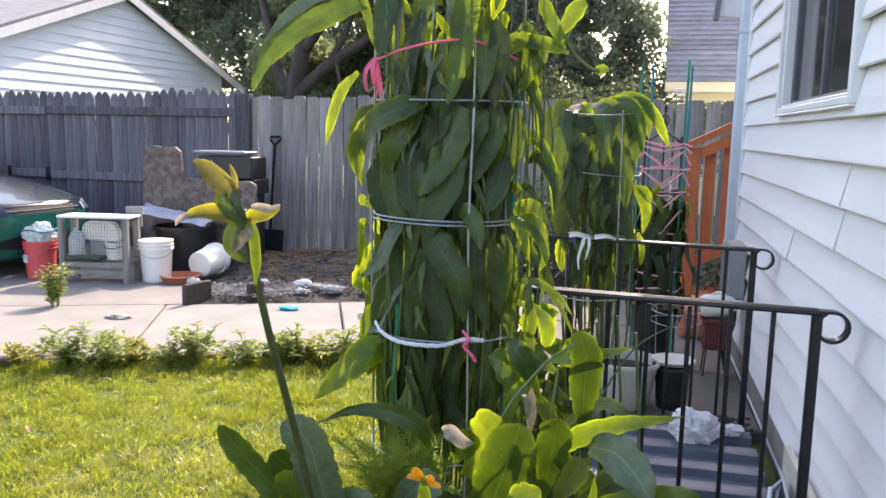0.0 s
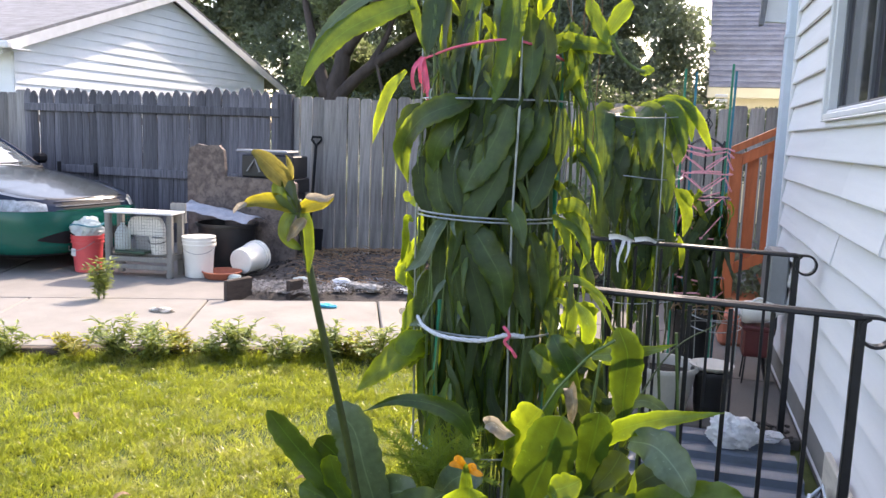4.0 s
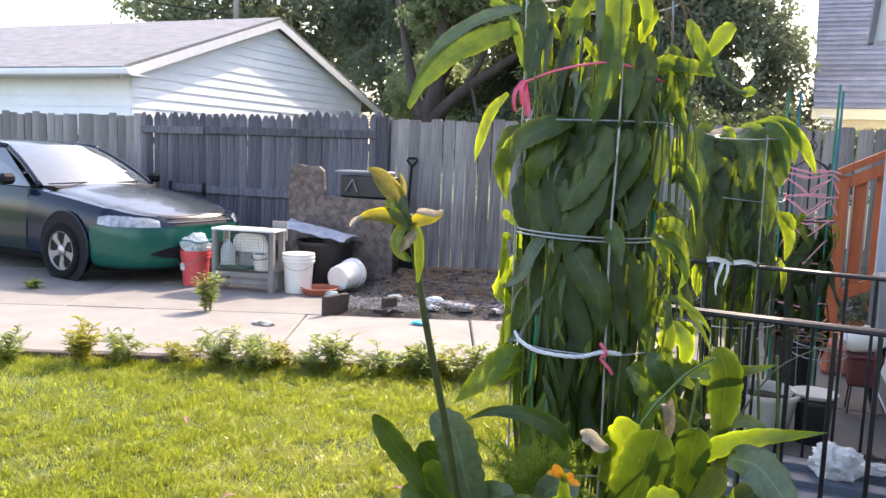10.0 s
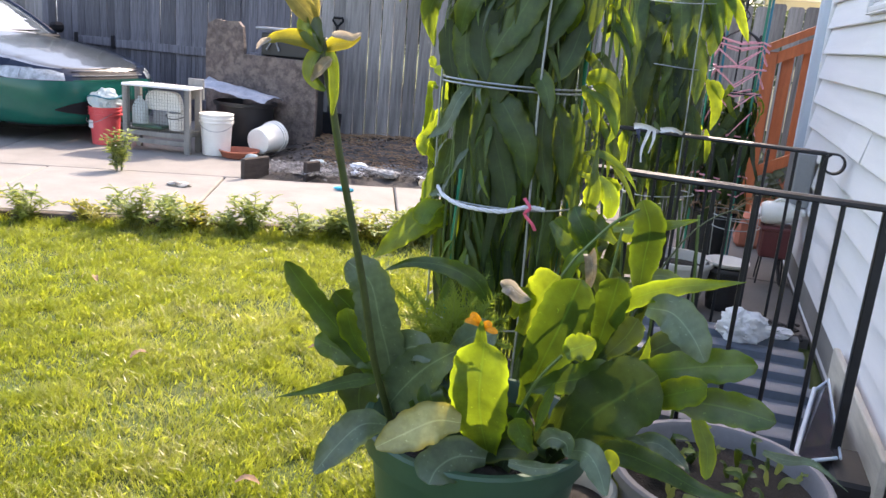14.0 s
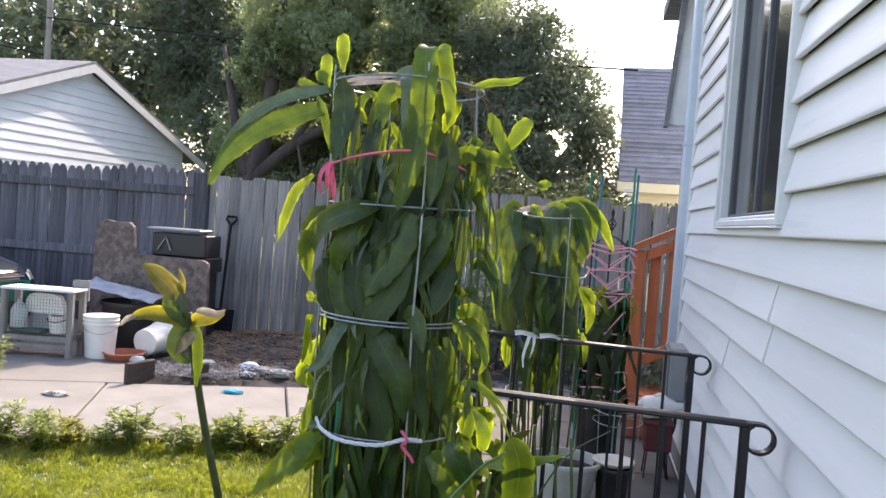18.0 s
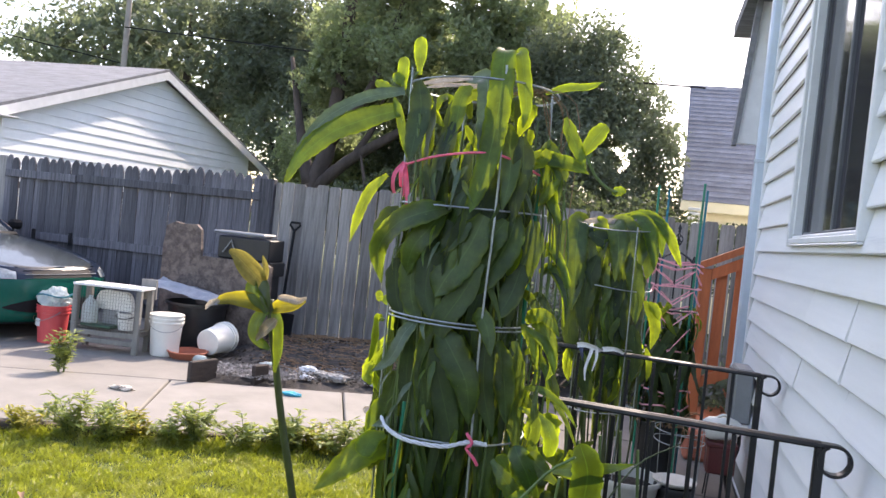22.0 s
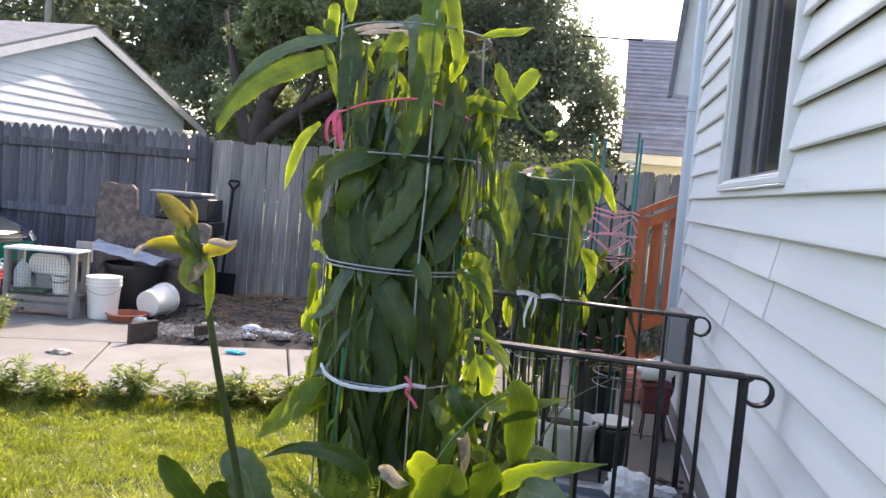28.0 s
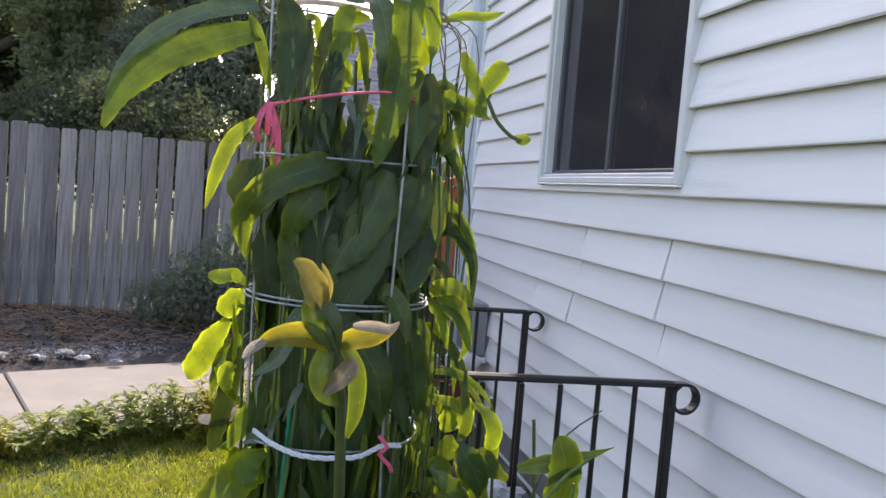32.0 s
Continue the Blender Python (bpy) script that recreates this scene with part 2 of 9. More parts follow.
M_SHING = surf("grey_shingles", (0.205, 0.21, 0.225), 0.9, var=0.3, scale=3, fine=40, bump=0.6, dist=0.01, stretch=(1, 3, 3))
M_SHING2 = surf("blue_shingles", (0.19, 0.21, 0.26), 0.9, var=0.25, scale=4, fine=30, bump=0.6, dist=0.01, rnd=0.35)
M_PLANK = surf("pale_plank", (0.55, 0.50, 0.42), 0.7, var=0.2, scale=8, fine=60, bump=0.3, stretch=(4, 0.5, 4))
M_CREAM = surf("cream_paint", (0.72, 0.66, 0.46), 0.6, var=0.06, scale=3, bump=0.1)
M_SOFFIT = surf("grey_soffit", (0.66, 0.67, 0.68), 0.6, var=0.08, scale=4, bump=0.1)
M_EPI = leafy("strap_leaf", (0.025, 0.066, 0.012), (0.092, 0.160, 0.032), (0.38, 0.52, 0.035), 0.33, rough=0.42)
# Yellower, brighter copies of strap_leaf: sun on and through leaves sits in their colour.
M_EPI_Y = leafy("yellow_green_leaf", (0.040, 0.105, 0.012), (0.100, 0.195, 0.020), (0.48, 0.66, 0.03), 0.40)
M_EPI_B = leafy("backlit_leaf", (0.075, 0.155, 0.012), (0.15, 0.25, 0.020), (0.60, 0.76, 0.035), 0.50)
# Darker copy of strap_leaf; the columns' inner shade is put into this colour.
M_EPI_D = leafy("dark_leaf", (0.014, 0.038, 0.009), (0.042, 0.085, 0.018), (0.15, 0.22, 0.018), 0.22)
M_BROAD = leafy("broad_leaf", (0.023, 0.068, 0.011), (0.060, 0.130, 0.017), (0.30, 0.46, 0.022), 0.17, rough=0.36)
M_BROAD_G = leafy("grey_green_leaf", (0.075, 0.125, 0.07), (0.14, 0.20, 0.12), (0.20, 0.30, 0.05), 0.18, rough=0.34)
# Pale copy of the broad leaf: direct sun on it is put into the colour.
M_BROAD_L = leafy("sunlit_pale_leaf", (0.40, 0.44, 0.20), (0.58, 0.56, 0.24), (0.80, 0.70, 0.10), 0.40, rough=0.34)
M_STEM = surf("green_stem", (0.085, 0.14, 0.035), 0.5, var=0.25, scale=20, bump=0.2)
M_STALK = surf("olive_stalk", (0.055, 0.075, 0.022), 0.5, var=0.3, scale=25, bump=0.2)
M_BROWNSTEM = surf("dry_stem", (0.26, 0.16, 0.09), 0.8, var=0.3, scale=30, bump=0.3)
M_CALLA = leafy("faded_spathe", (0.15, 0.155, 0.016), (0.32, 0.27, 0.03), (0.78, 0.68, 0.05), 0.46, rnd=0.65, scale=45)
M_CALLA2 = leafy("browned_spathe", (0.19, 0.155, 0.035), (0.30, 0.25, 0.07), (0.66, 0.56, 0.12), 0.38, rnd=0.65, scale=50)
# Wilted bloom colour; also painted glare on the leaves over both tower tops.
M_WILT_GLARE = leafy("wilted_bloom_and_glare", (0.46, 0.40, 0.36), (0.60, 0.54, 0.50), (0.7, 0.6, 0.45), 0.35, scale=40)
M_WILT_D = leafy("dry_spathe", (0.26, 0.20, 0.13), (0.36, 0.29, 0.20), (0.5, 0.4, 0.22), 0.3, scale=60, rnd=0.6)
M_ORFL = leafy("orange_petal", (0.70, 0.26, 0.01), (0.75, 0.34, 0.01), (0.9, 0.4, 0.02), 0.4)
M_GRASS = leafy("grass_blade", (0.06, 0.135, 0.012), (0.36, 0.41, 0.06), (0.66, 0.74, 0.07), 0.46, rough=0.36, island=True, veins=False, scale=1.1, rnd=0.5, dry=(0.50, 0.43, 0.22))
M_WEED = leafy("weed_leaf", (0.12, 0.20, 0.06), (0.31, 0.40, 0.15), (0.62, 0.68, 0.14), 0.45, island=True, veins=False)
M_FERN = leafy("fern_frond", (0.11, 0.19, 0.03), (0.22, 0.32, 0.05), (0.48, 0.62, 0.07), 0.4, island=True, veins=False)
M_WEED_Y = leafy("yellowing_weed_leaf", (0.20, 0.22, 0.04), (0.42, 0.38, 0.06), (0.70, 0.66, 0.10), 0.45, island=True, veins=False)
M_TREE = leafy("tree_leaf", (0.12, 0.16, 0.10), (0.28, 0.33, 0.20), (0.52, 0.62, 0.27), 0.48, island=True, veins=False, scale=0.6)
# Darker copy of the tree leaf: shade under the maple is in its colour.
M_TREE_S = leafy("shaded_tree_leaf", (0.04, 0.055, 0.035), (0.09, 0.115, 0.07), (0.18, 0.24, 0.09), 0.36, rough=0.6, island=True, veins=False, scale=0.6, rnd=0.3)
M_TREE_D = leafy("dark_tree_leaf", (0.09, 0.115, 0.09), (0.17, 0.205, 0.155), (0.32, 0.39, 0.20), 0.42, rough=0.6, island=True, veins=False, scale=0.6, rnd=0.3)
M_BARK = surf("bark", (0.085, 0.065, 0.055), 0.95, var=0.35, scale=5, fine=30, bump=0.8, dist=0.02, stretch=(1, 1, 0.3))
M_POT_G = surf("green_plastic_pot", (0.028, 0.074, 0.042), 0.42, var=0.12, scale=6, bump=0.1, stain=(0.08, 0.125, 0.08), stain_lo=0.66)
M_POT_GY = surf("grey_plastic_pot", (0.19, 0.19, 0.21), 0.5, var=0.15, scale=6, bump=0.15)
M_POT_C = surf("cream_pot", (0.55, 0.53, 0.48), 0.6, var=0.12, scale=6, bump=0.1)
M_POT_K = surf("black_pot", (0.018, 0.018, 0.02), 0.5, var=0.3, scale=8, bump=0.15)
M_POT_M = surf("maroon_pot", (0.11, 0.018, 0.018), 0.45, var=0.2, scale=8, bump=0.15)
M_TERRA = surf("terracotta", (0.42, 0.13, 0.075), 0.8, var=0.18, scale=10, bump=0.25)
M_POTSOIL = surf("potting_soil", (0.030, 0.024, 0.020), 0.95, var=0.5, scale=30, fine=150, bump=1.0, dist=0.01)
M_PANEL = surf("blue_grey_panel", (0.088, 0.112, 0.145), 0.5, var=0.2, scale=5, fine=50, bump=0.15, stain=(0.07, 0.075, 0.08), stain_scale=2, stain_lo=0.6)
M_BAG = film_mat("white_film", (0.80, 0.81, 0.82), 0.35)
M_CLEAR = film_mat("milky_film", (0.62, 0.70, 0.72), 0.5)
M_CLOTH = surf("white_cloth", (0.72, 0.72, 0.74), 0.85, var=0.1, scale=30, bump=0.5)
M_RAG_P = surf("stained_cloth", (0.56, 0.52, 0.46), 0.9, var=0.6, scale=22, bump=0.6, stain=(0.12, 0.09, 0.07), stain_scale=12, stain_lo=0.52)
M_RAG = surf("dirty_cloth", (0.40, 0.38, 0.36), 0.9, var=0.4, scale=25, bump=0.6)
M_MESHWIRE = surf("rusty_mesh", (0.10, 0.095, 0.09), 0.6, 0.3, var=0.3, scale=20, bump=0.2)
M_NAVY_CLOTH = surf("navy_cloth", (0.05, 0.06, 0.11), 0.85, var=0.2, scale=40, bump=0.4)
M_WPLASTIC = surf("white_plastic", (0.76, 0.75, 0.70), 0.4, var=0.08, scale=6, bump=0.1, stain=(0.55, 0.52, 0.46), stain_lo=0.66)
M_RED = surf("red_plastic", (0.66, 0.085, 0.09), 0.42, var=0.12, scale=6, bump=0.1)
M_KPLASTIC = surf("black_plastic", (0.015, 0.015, 0.017), 0.45, var=0.25, scale=8, bump=0.1)
M_CAGEWOOD = surf("grey_wood", (0.24, 0.23, 0.21), 0.8, var=0.2, scale=6, bump=0.4, stretch=(3, 3, 0.6), rnd=0.15)
M_OSB = surf("mottled_board", (0.17, 0.132, 0.115), 0.9, var=0.5, scale=14, fine=45, bump=0.9, dist=0.012, stain=(0.22, 0.17, 0.145), stain_scale=7, stain_lo=0.5)
M_TARP = surf("grey_tarp", (0.26, 0.29, 0.34), 0.35, var=0.25, scale=10, bump=0.5, dist=0.01)
M_BLUE = surf("blue_plastic", (0.02, 0.46, 0.66), 0.4, var=0.15, scale=10, bump=0.2)
M_BOX = surf("grey_box", (0.26, 0.27, 0.28), 0.5, 0.2, var=0.1, scale=8, bump=0.1)
M_PAINT_N = surf("navy_car_paint", (0.006, 0.013, 0.030), 0.16, 0.0, var=0.15, scale=3, bump=0.0, coat=0.15, spec=0.25)
M_PAINT_G = surf("green_car_paint", (0.0, 0.088, 0.064), 0.25, 0.0, var=0.12, scale=3, bump=0.0, coat=0.15, spec=0.3)
M_PAINT_D = surf("dark_green_car_paint", (0.010, 0.026, 0.026), 0.16, 0.0, var=0.15, scale=3, bump=0.0, coat=0.2, spec=0.3)
# Dark hood paint; its paler grey patches are painted sky reflections.
M_HOOD = surf("hood_paint_sky_sheen", (0.025, 0.034, 0.036), 0.24, 0.0, var=0.3, scale=2.5, bump=0.0, coat=0.35, stain=(0.075, 0.08, 0.08), stain_lo=0.5)
M_WINGLASS = surf("dark_window_glass", (0.040, 0.036, 0.044), 0.07, 0.0, var=0.2, scale=4, bump=0.02, spec=0.45)
M_CARGLASS = surf("car_glass", (0.10, 0.12, 0.13), 0.06, 0.0, var=0.05, bump=0.0, spec=0.9, coat=1.0)
M_TYRE = surf("tyre_rubber", (0.012, 0.012, 0.012), 0.9, var=0.3, scale=20, bump=0.3, spec=0.15)
M_RIM = surf("alloy_rim", (0.36, 0.36, 0.36), 0.35, 0.8, var=0.12, scale=12, bump=0.05)
M_LAMP = surf("headlamp_lens", (0.36, 0.39, 0.40), 0.10, 0.1, var=0.5, scale=14, bump=0.25, coat=0.8)
M_DARK = surf("dark_trim", (0.012, 0.012, 0.014), 0.7, var=0.2, bump=0.1, spec=0.2)
M_METAL = surf("dull_steel", (0.30, 0.31, 0.32), 0.45, 0.7, var=0.2, scale=10, bump=0.15)
M_POLE = surf("pole_wood", (0.30, 0.27, 0.24), 0.9, var=0.2, scale=4, bump=0.4)


# ---------------------------------------------------------------- mesh tools
class Mesh:
    def __init__(self):
        self.v, self.f, self.uv = [], [], {}

    def add(self, verts, faces, uv=None):
        o = len(self.v)
        self.v.extend(tuple(p) for p in verts)
        if uv:
            self.uv.update((o + i, q) for i, q in enumerate(uv))
        self.f.extend(tuple(i + o for i in f) for f in faces)
        return self

    def data(self, name, material, smooth=None):
        me = bpy.data.meshes.new(name)
        me.from_pydata(self.v, [], self.f)
        me.materials.append(material)
        if self.uv:
            lay = me.uv_layers.new(name="leaf")
            idx = np.zeros(len(me.loops), dtype=np.int32)
            me.loops.foreach_get("vertex_index", idx)
            tab = np.zeros((len(self.v), 2), dtype=np.float32)
            for i, q in self.uv.items():
                tab[i] = q
            lay.data.foreach_set("uv", tab[idx].ravel())
        if smooth is not None:
            me.shade_smooth()
            if smooth < 180:
                me.set_sharp_from_angle(angle=radians(smooth))
        me.update()
        return me


def part(name, mesh, material, parent=None, label="", smooth=None, at=None):
    ob = new(name, mesh.data(name, material, smooth) if isinstance(mesh, Mesh) else mesh)
    if at is not None:
        ob.matrix_basis = at
    if parent:
        ob.parent = parent
    if label:
        tagged(ob, label)
    return ob


def empty(name, at=None, **tags):
    ob = new(name)
    ob.empty_display_size = 0.1
    if at is not None:
        ob.matrix_basis = at
    return tagged(ob, **tags)


def cbox(m, c, s, b=0.004, rot=None):
    """A box with chamfered edges; c is its middle, s its size."""
    h = [x / 2 for x in s]
    b = min(b, min(h) * 0.9)
    vs, idx = [], {}
    for sx in (-1, 1):
        for sy in (-1, 1):
            for sz in (-1, 1):
                for k in range(3):
                    p = [sx * h[0], sy * h[1], sz * h[2]]
                    for a in range(3):
                        if a != k:
                            p[a] -= (sx, sy, sz)[a] * b
                    idx[sx, sy, sz, k] = len(vs)
                    vs.append(Vector(p))
    fs = []
    S = (-1, 1)
    for k in range(3):
        a, d = (k + 1) % 3, (k + 2) % 3
        for s0 in S:
            q = []
            for sa, sd in ((-1, -1), (1, -1), (1, 1), (-1, 1)):
                t = [0, 0, 0]
                t[k], t[a], t[d] = s0, sa, sd
                q.append(idx[(*t, k)])
            fs.append(q if s0 > 0 else q[::-1])
            for s1 in S:
                t0, t1 = [0, 0, 0], [0, 0, 0]
                t0[k] = t1[k] = s0
                t0[a] = t1[a] = s1
                t0[d], t1[d] = -1, 1
                q = [idx[(*t0, k)], idx[(*t1, k)], idx[(*t1, a)], idx[(*t0, a)]]
                fs.append(q if s0 * s1 < 0 else q[::-1])
    for sx in S:
        for sy in S:
            for sz in S:
                q = [idx[sx, sy, sz, k] for k in range(3)]
                fs.append(q if sx * sy * sz > 0 else q[::-1])
    c = Vector(c)
    return m.add([(rot @ v if rot else v) + c for v in vs], fs)


def tube(m, pts, r, n=8, caps=True):
    """A tube through points; r is one radius or one for each point."""
    pts = [Vector(p) for p in pts]
    rs = r if isinstance(r, (list, tuple)) else [r] * len(pts)
    vs, fs = [], []
    up = None
    for i, p in enumerate(pts):
        d = (pts[min(i + 1, len(pts) - 1)] - pts[max(i - 1, 0)]).normalized()
        if up is None:
            up = d.orthogonal().normalized()
        up = (up - d * up.dot(d)).normalized()
        side = d.cross(up)
        for k in range(n):
            a = 2 * math.pi * k / n
            vs.append(p + (up * math.cos(a) + side * math.sin(a)) * rs[i])
    for i in range(len(pts) - 1):
        for k in range(n):
            a, b = i * n + k, i * n + (k + 1) % n
            fs.append((a, b, b + n, a + n))
    if caps:
        fs.append(tuple(range(n))[::-1])
        fs.append(tuple((len(pts) - 1) * n + k for k in range(n)))
    return m.add(vs, fs)


def lathe(m, prof, n=28, c=(0, 0, 0), rot=None):
    """A turned shape from (radius, height) pairs."""
    c = Vector(c)
    vs, fs = [], []
    for r, z in prof:
        for k in range(n):
            a = 2 * math.pi * k / n
            p = Vector((r * math.cos(a), r * math.sin(a), z))
            vs.append((rot @ p if rot else p) + c)
    for i in range(len(prof) - 1):
        for k in range(n):
            a, b = i * n + k, i * n + (k + 1) % n
            fs.append((a, b, b + n, a + n))
    return m.add(vs, fs)


def prism(m, poly, axis, lo, hi):
    """A polygon (list of pairs) pushed along an axis from lo to hi."""
    n = len(poly)

    def at(p, w):
        q = list(p)
        q.insert(axis, w)
        return q
    m.add([at(p, lo) for p in poly] + [at(p, hi) for p in poly],
          [tuple(range(n))[::-1], tuple(range(n, 2 * n))] + [(k, (k + 1) % n, (k + 1) % n + n, k + n) for k in range(n)])
    return m


def spline(pts, n):
    """Points on a smooth line through pts."""
    p = [Vector(q) for q in pts]
    p = [p[0] * 2 - p[1]] + p + [p[-1] * 2 - p[-2]]
    out, segs = [], len(p) - 3
    for j in range(n + 1):
        u = j / n * segs
        i = min(int(u), segs - 1)
        t = u - i
        a, b, c, d = p[i:i + 4]
        out.append(0.5 * ((2 * b) + (c - a) * t + (2 * a - 5 * b + 4 * c - d) * t * t + (3 * b - a - 3 * c + d) * t ** 3))
    return out


def strap(m, pts, width, face=(0, -1, 0), n=14, shape=None, fold=0.12, notch=0.1, teeth=7, curl=0.0, twist=0.0):
    """A flat leaf along a line: folded at the rib, notched at the edges, thick at the rib."""
    if notch > 0.04:
        ln = sum((Vector(b) - Vector(a)).length for a, b in zip(pts, pts[1:]))
        teeth = max(3, min(16, int(ln / 0.034)))
        n = max(n, teeth * 5)
    line = spline(pts, n)
    face = Vector(face).normalized()
    rows = []
    for i, p in enumerate(line):
        u = i / n
        d = (line[min(i + 1, n)] - line[max(i - 1, 0)]).normalized()
        side = d.cross(face)
        side = side.normalized() if side.length > 1e-4 else d.orthogonal().normalized()
        nor = side.cross(d).normalized()
        if twist:
            q = Matrix.Rotation(twist * u, 3, d)
            side, nor = q @ side, q @ nor
        s = shape(u) if shape else min(1.0, 0.3 + u * 3.4) * (1 - max(0.0, (u - 0.5) / 0.5) ** 2.0 * 0.95)
        ph = (u * teeth) % 1.0
        w = width * 0.5 * s * (1 - notch * (1 - abs(ph * 2 - 1)) ** 3)
        wob = 0.12 * width * math.sin(u * 17.0 + width * 300)
        rows.append([p - side * w + nor * (fold * w + wob * 0.4), p - side * w * 0.5 + nor * fold * w * 0.55 + nor * curl * w, p,
                     p + side * w * 0.5 + nor * fold * w * 0.55 + nor * curl * w, p + side * w + nor * (fold * w - wob * 0.4)])
    vs = [q for r in rows for q in r]
    fs = [(i * 5 + k, i * 5 + k + 1, i * 5 + k + 6, i * 5 + k + 5) for i in range(n) for k in range(4)]
    return m.add(vs, fs, [(k / 4, i / n * (line[0] - line[-1]).length * 12) for i in range(n + 1) for k in range(5)])


def ovate(u):
    return max(0.04, math.sin(math.pi * min(1, u * 0.93 + 0.06)) ** 0.62)


def paddle(u):
    tip = math.sqrt(max(0.0, 1 - (max(0.0, u - 0.78) / 0.22) ** 2))
    return max(0.05, (0.30 + 0.70 * min(1.0, u / 0.5) ** 1.2) * tip)


def oblong(u):
    return max(0.06, min(1.0, 0.34 + 1.9 * u) * math.sqrt(max(0.0, 1 - (max(0.0, u - 0.66) / 0.34) ** 2.2)))


def lance(u):
    return max(0.04, min(1.0, 0.45 + 2.2 * u) * (1 - max(0.0, (u - 0.3) / 0.7) ** 1.4))


def sickle(u):
    return max(0.05, math.sin(math.pi * min(1.0, 0.2 + u * 0.79)) ** 0.7)


rng = random.Random(7)


# ---------------------------------------------------------------- ground
WALK_O, WALK_A = Vector((-2.5, 4.74)), math.atan(0.41)
E1 = Vector((math.cos(WALK_A), math.sin(WALK_A)))
E2 = Vector((-E1.y, E1.x))


def wk(a, b, z=0.0):
    """A place from the walk's own axes: a along its front edge, b across it."""
    p = WALK_O + E1 * a + E2 * b
    return Vector((p.x, p.y, z))


def sheet(name, size, z, material, step=0.0, **tags):
    m = Mesh()
    m.add([(-size, -size, z), (size, -size, z), (size, size, z), (-size, size, z)], [(0, 1, 2, 3)])
    return tagged(part(name, m, material), **tags)


sheet("ground", 900, -0.05, M_LAWN, label="short lawn soil, green with dry patches", category="ground", kind="structure")


def slab(name, corners, top, thick, material, parent=None, label=""):
    m = Mesh()
    n = len(corners)
    b = 0.012
    mid = sum((Vector(c) for c in corners), Vector((0, 0))) / n
    inn = [Vector(c) + (mid - Vector(c)).normalized() * b * 1.4 for c in corners]
    m.add([(c[0], c[1], top - thick) for c in corners] + [(c[0], c[1], top - b) for c in corners] + [(c[0], c[1], top) for c in inn],
          [tuple(range(2 * n, 3 * n))] + [(j * n + k, j * n + (k + 1) % n, (j + 1) * n + (k + 1) % n, (j + 1) * n + k) for j in (0, 1) for k in range(n)])
    return part(name, m, material, parent, label)


pavement = empty("pavement", label="pale concrete garden walk in jointed slabs", category="pavement", kind="structure")
for k in range(-5, 3):
    a0 = k * 1.45 - 0.17
    a1 = min(a0 + 1.444, 3.45)
    slab("slab", [wk(a0 + 0.006, 0).xy, wk(a1, 0).xy, wk(a1, 1.540).xy, wk(a0 + 0.006, 1.540).xy], 0.0 + 0.004 * (k % 2), 0.09, M_CONC, pavement)
driveway = empty("driveway", label="stained concrete driveway slabs by the fence", category="driveway", kind="structure")
for i in range(-5, 0):
    for j in range(2):
        a0, b0 = i * 2.3 - 0.02, 1.545 + j * 2.0
        slab("slab", [wk(a0 + 0.006, b0).xy, wk(a0 + 2.294, b0).xy, wk(a0 + 2.294, b0 + 1.99).xy, wk(a0 + 0.006, b0 + 1.99).xy], -0.002 + 0.004 * ((i + j) % 2), 0.09, M_CONC_D, driveway)
curb = empty("edging", label="dark sunken edging along the walk", category="edging", kind="structure")
for k in range(-5, 3):
    m = Mesh()
    cbox(m, wk(k * 1.55 + 1.12, -0.035, -0.022), (1.53, 0.06, 0.05), 0.006, Matrix.Rotation(WALK_A, 3, "Z"))
    part("edge_board", m, M_CURB, curb)

# bare soil between the walk and the fence, uneven
m = Mesh()
N = 46
for j in range(N + 1):
    for i in range(N + 1):
        a, b = 0.0 + i / N * 4.6, 1.55 + j / N * 3.4
        p = wk(a, b)
        edge = min(1, i / 3, j / 2)
        h = noise.fractal(Vector((p.x * 1.6, p.y * 1.6, 3)), 1.0, 2.0, 5) * 0.05 + 0.02
        h += 0.16 * math.exp(-((p.x + 2.3) ** 2 / 1.2 + (p.y - 8.2) ** 2 / 0.5))
        m.v.append((p.x, p.y, -0.03 + edge * max(0, h + 0.02)))
m.f = [(j * (N + 1) + i, j * (N + 1) + i + 1, (j + 1) * (N + 1) + i + 1, (j + 1) * (N + 1) + i) for j in range(N) for i in range(N)]
tagged(part("soil_bed", m, M_SOIL, smooth=180), label="bare brown soil with ash and dead stalks by the fence", category="soil", kind="structure")
m = Mesh()
for c, r, n_ in ((Vector((-2.80, 6.62)), 0.40, 1500), (Vector((-1.83, 7.18)), 0.42, 1700), (Vector((-2.5, 6.85)), 0.4, 700), (Vector((-1.3, 7.25)), 0.4, 500)):
    for _ in range(n_):
        a, q = rng.uniform(0, 6.28), r * math.sqrt(rng.random()) * (1 + 0.3 * rng.random())
        p = Vector((c.x + math.cos(a) * q, c.y + math.sin(a) * q * 0.6, 0.055 + 0.015 * rng.random()))
        w = rng.uniform(0.005, 0.022)
        cbox(m, p, (w, w * rng.uniform(0.5, 1), w * 0.35), 0.002, Euler((rng.uniform(-0.5, 0.5), rng.uniform(-0.5, 0.5), rng.uniform(0, 3))).to_matrix())
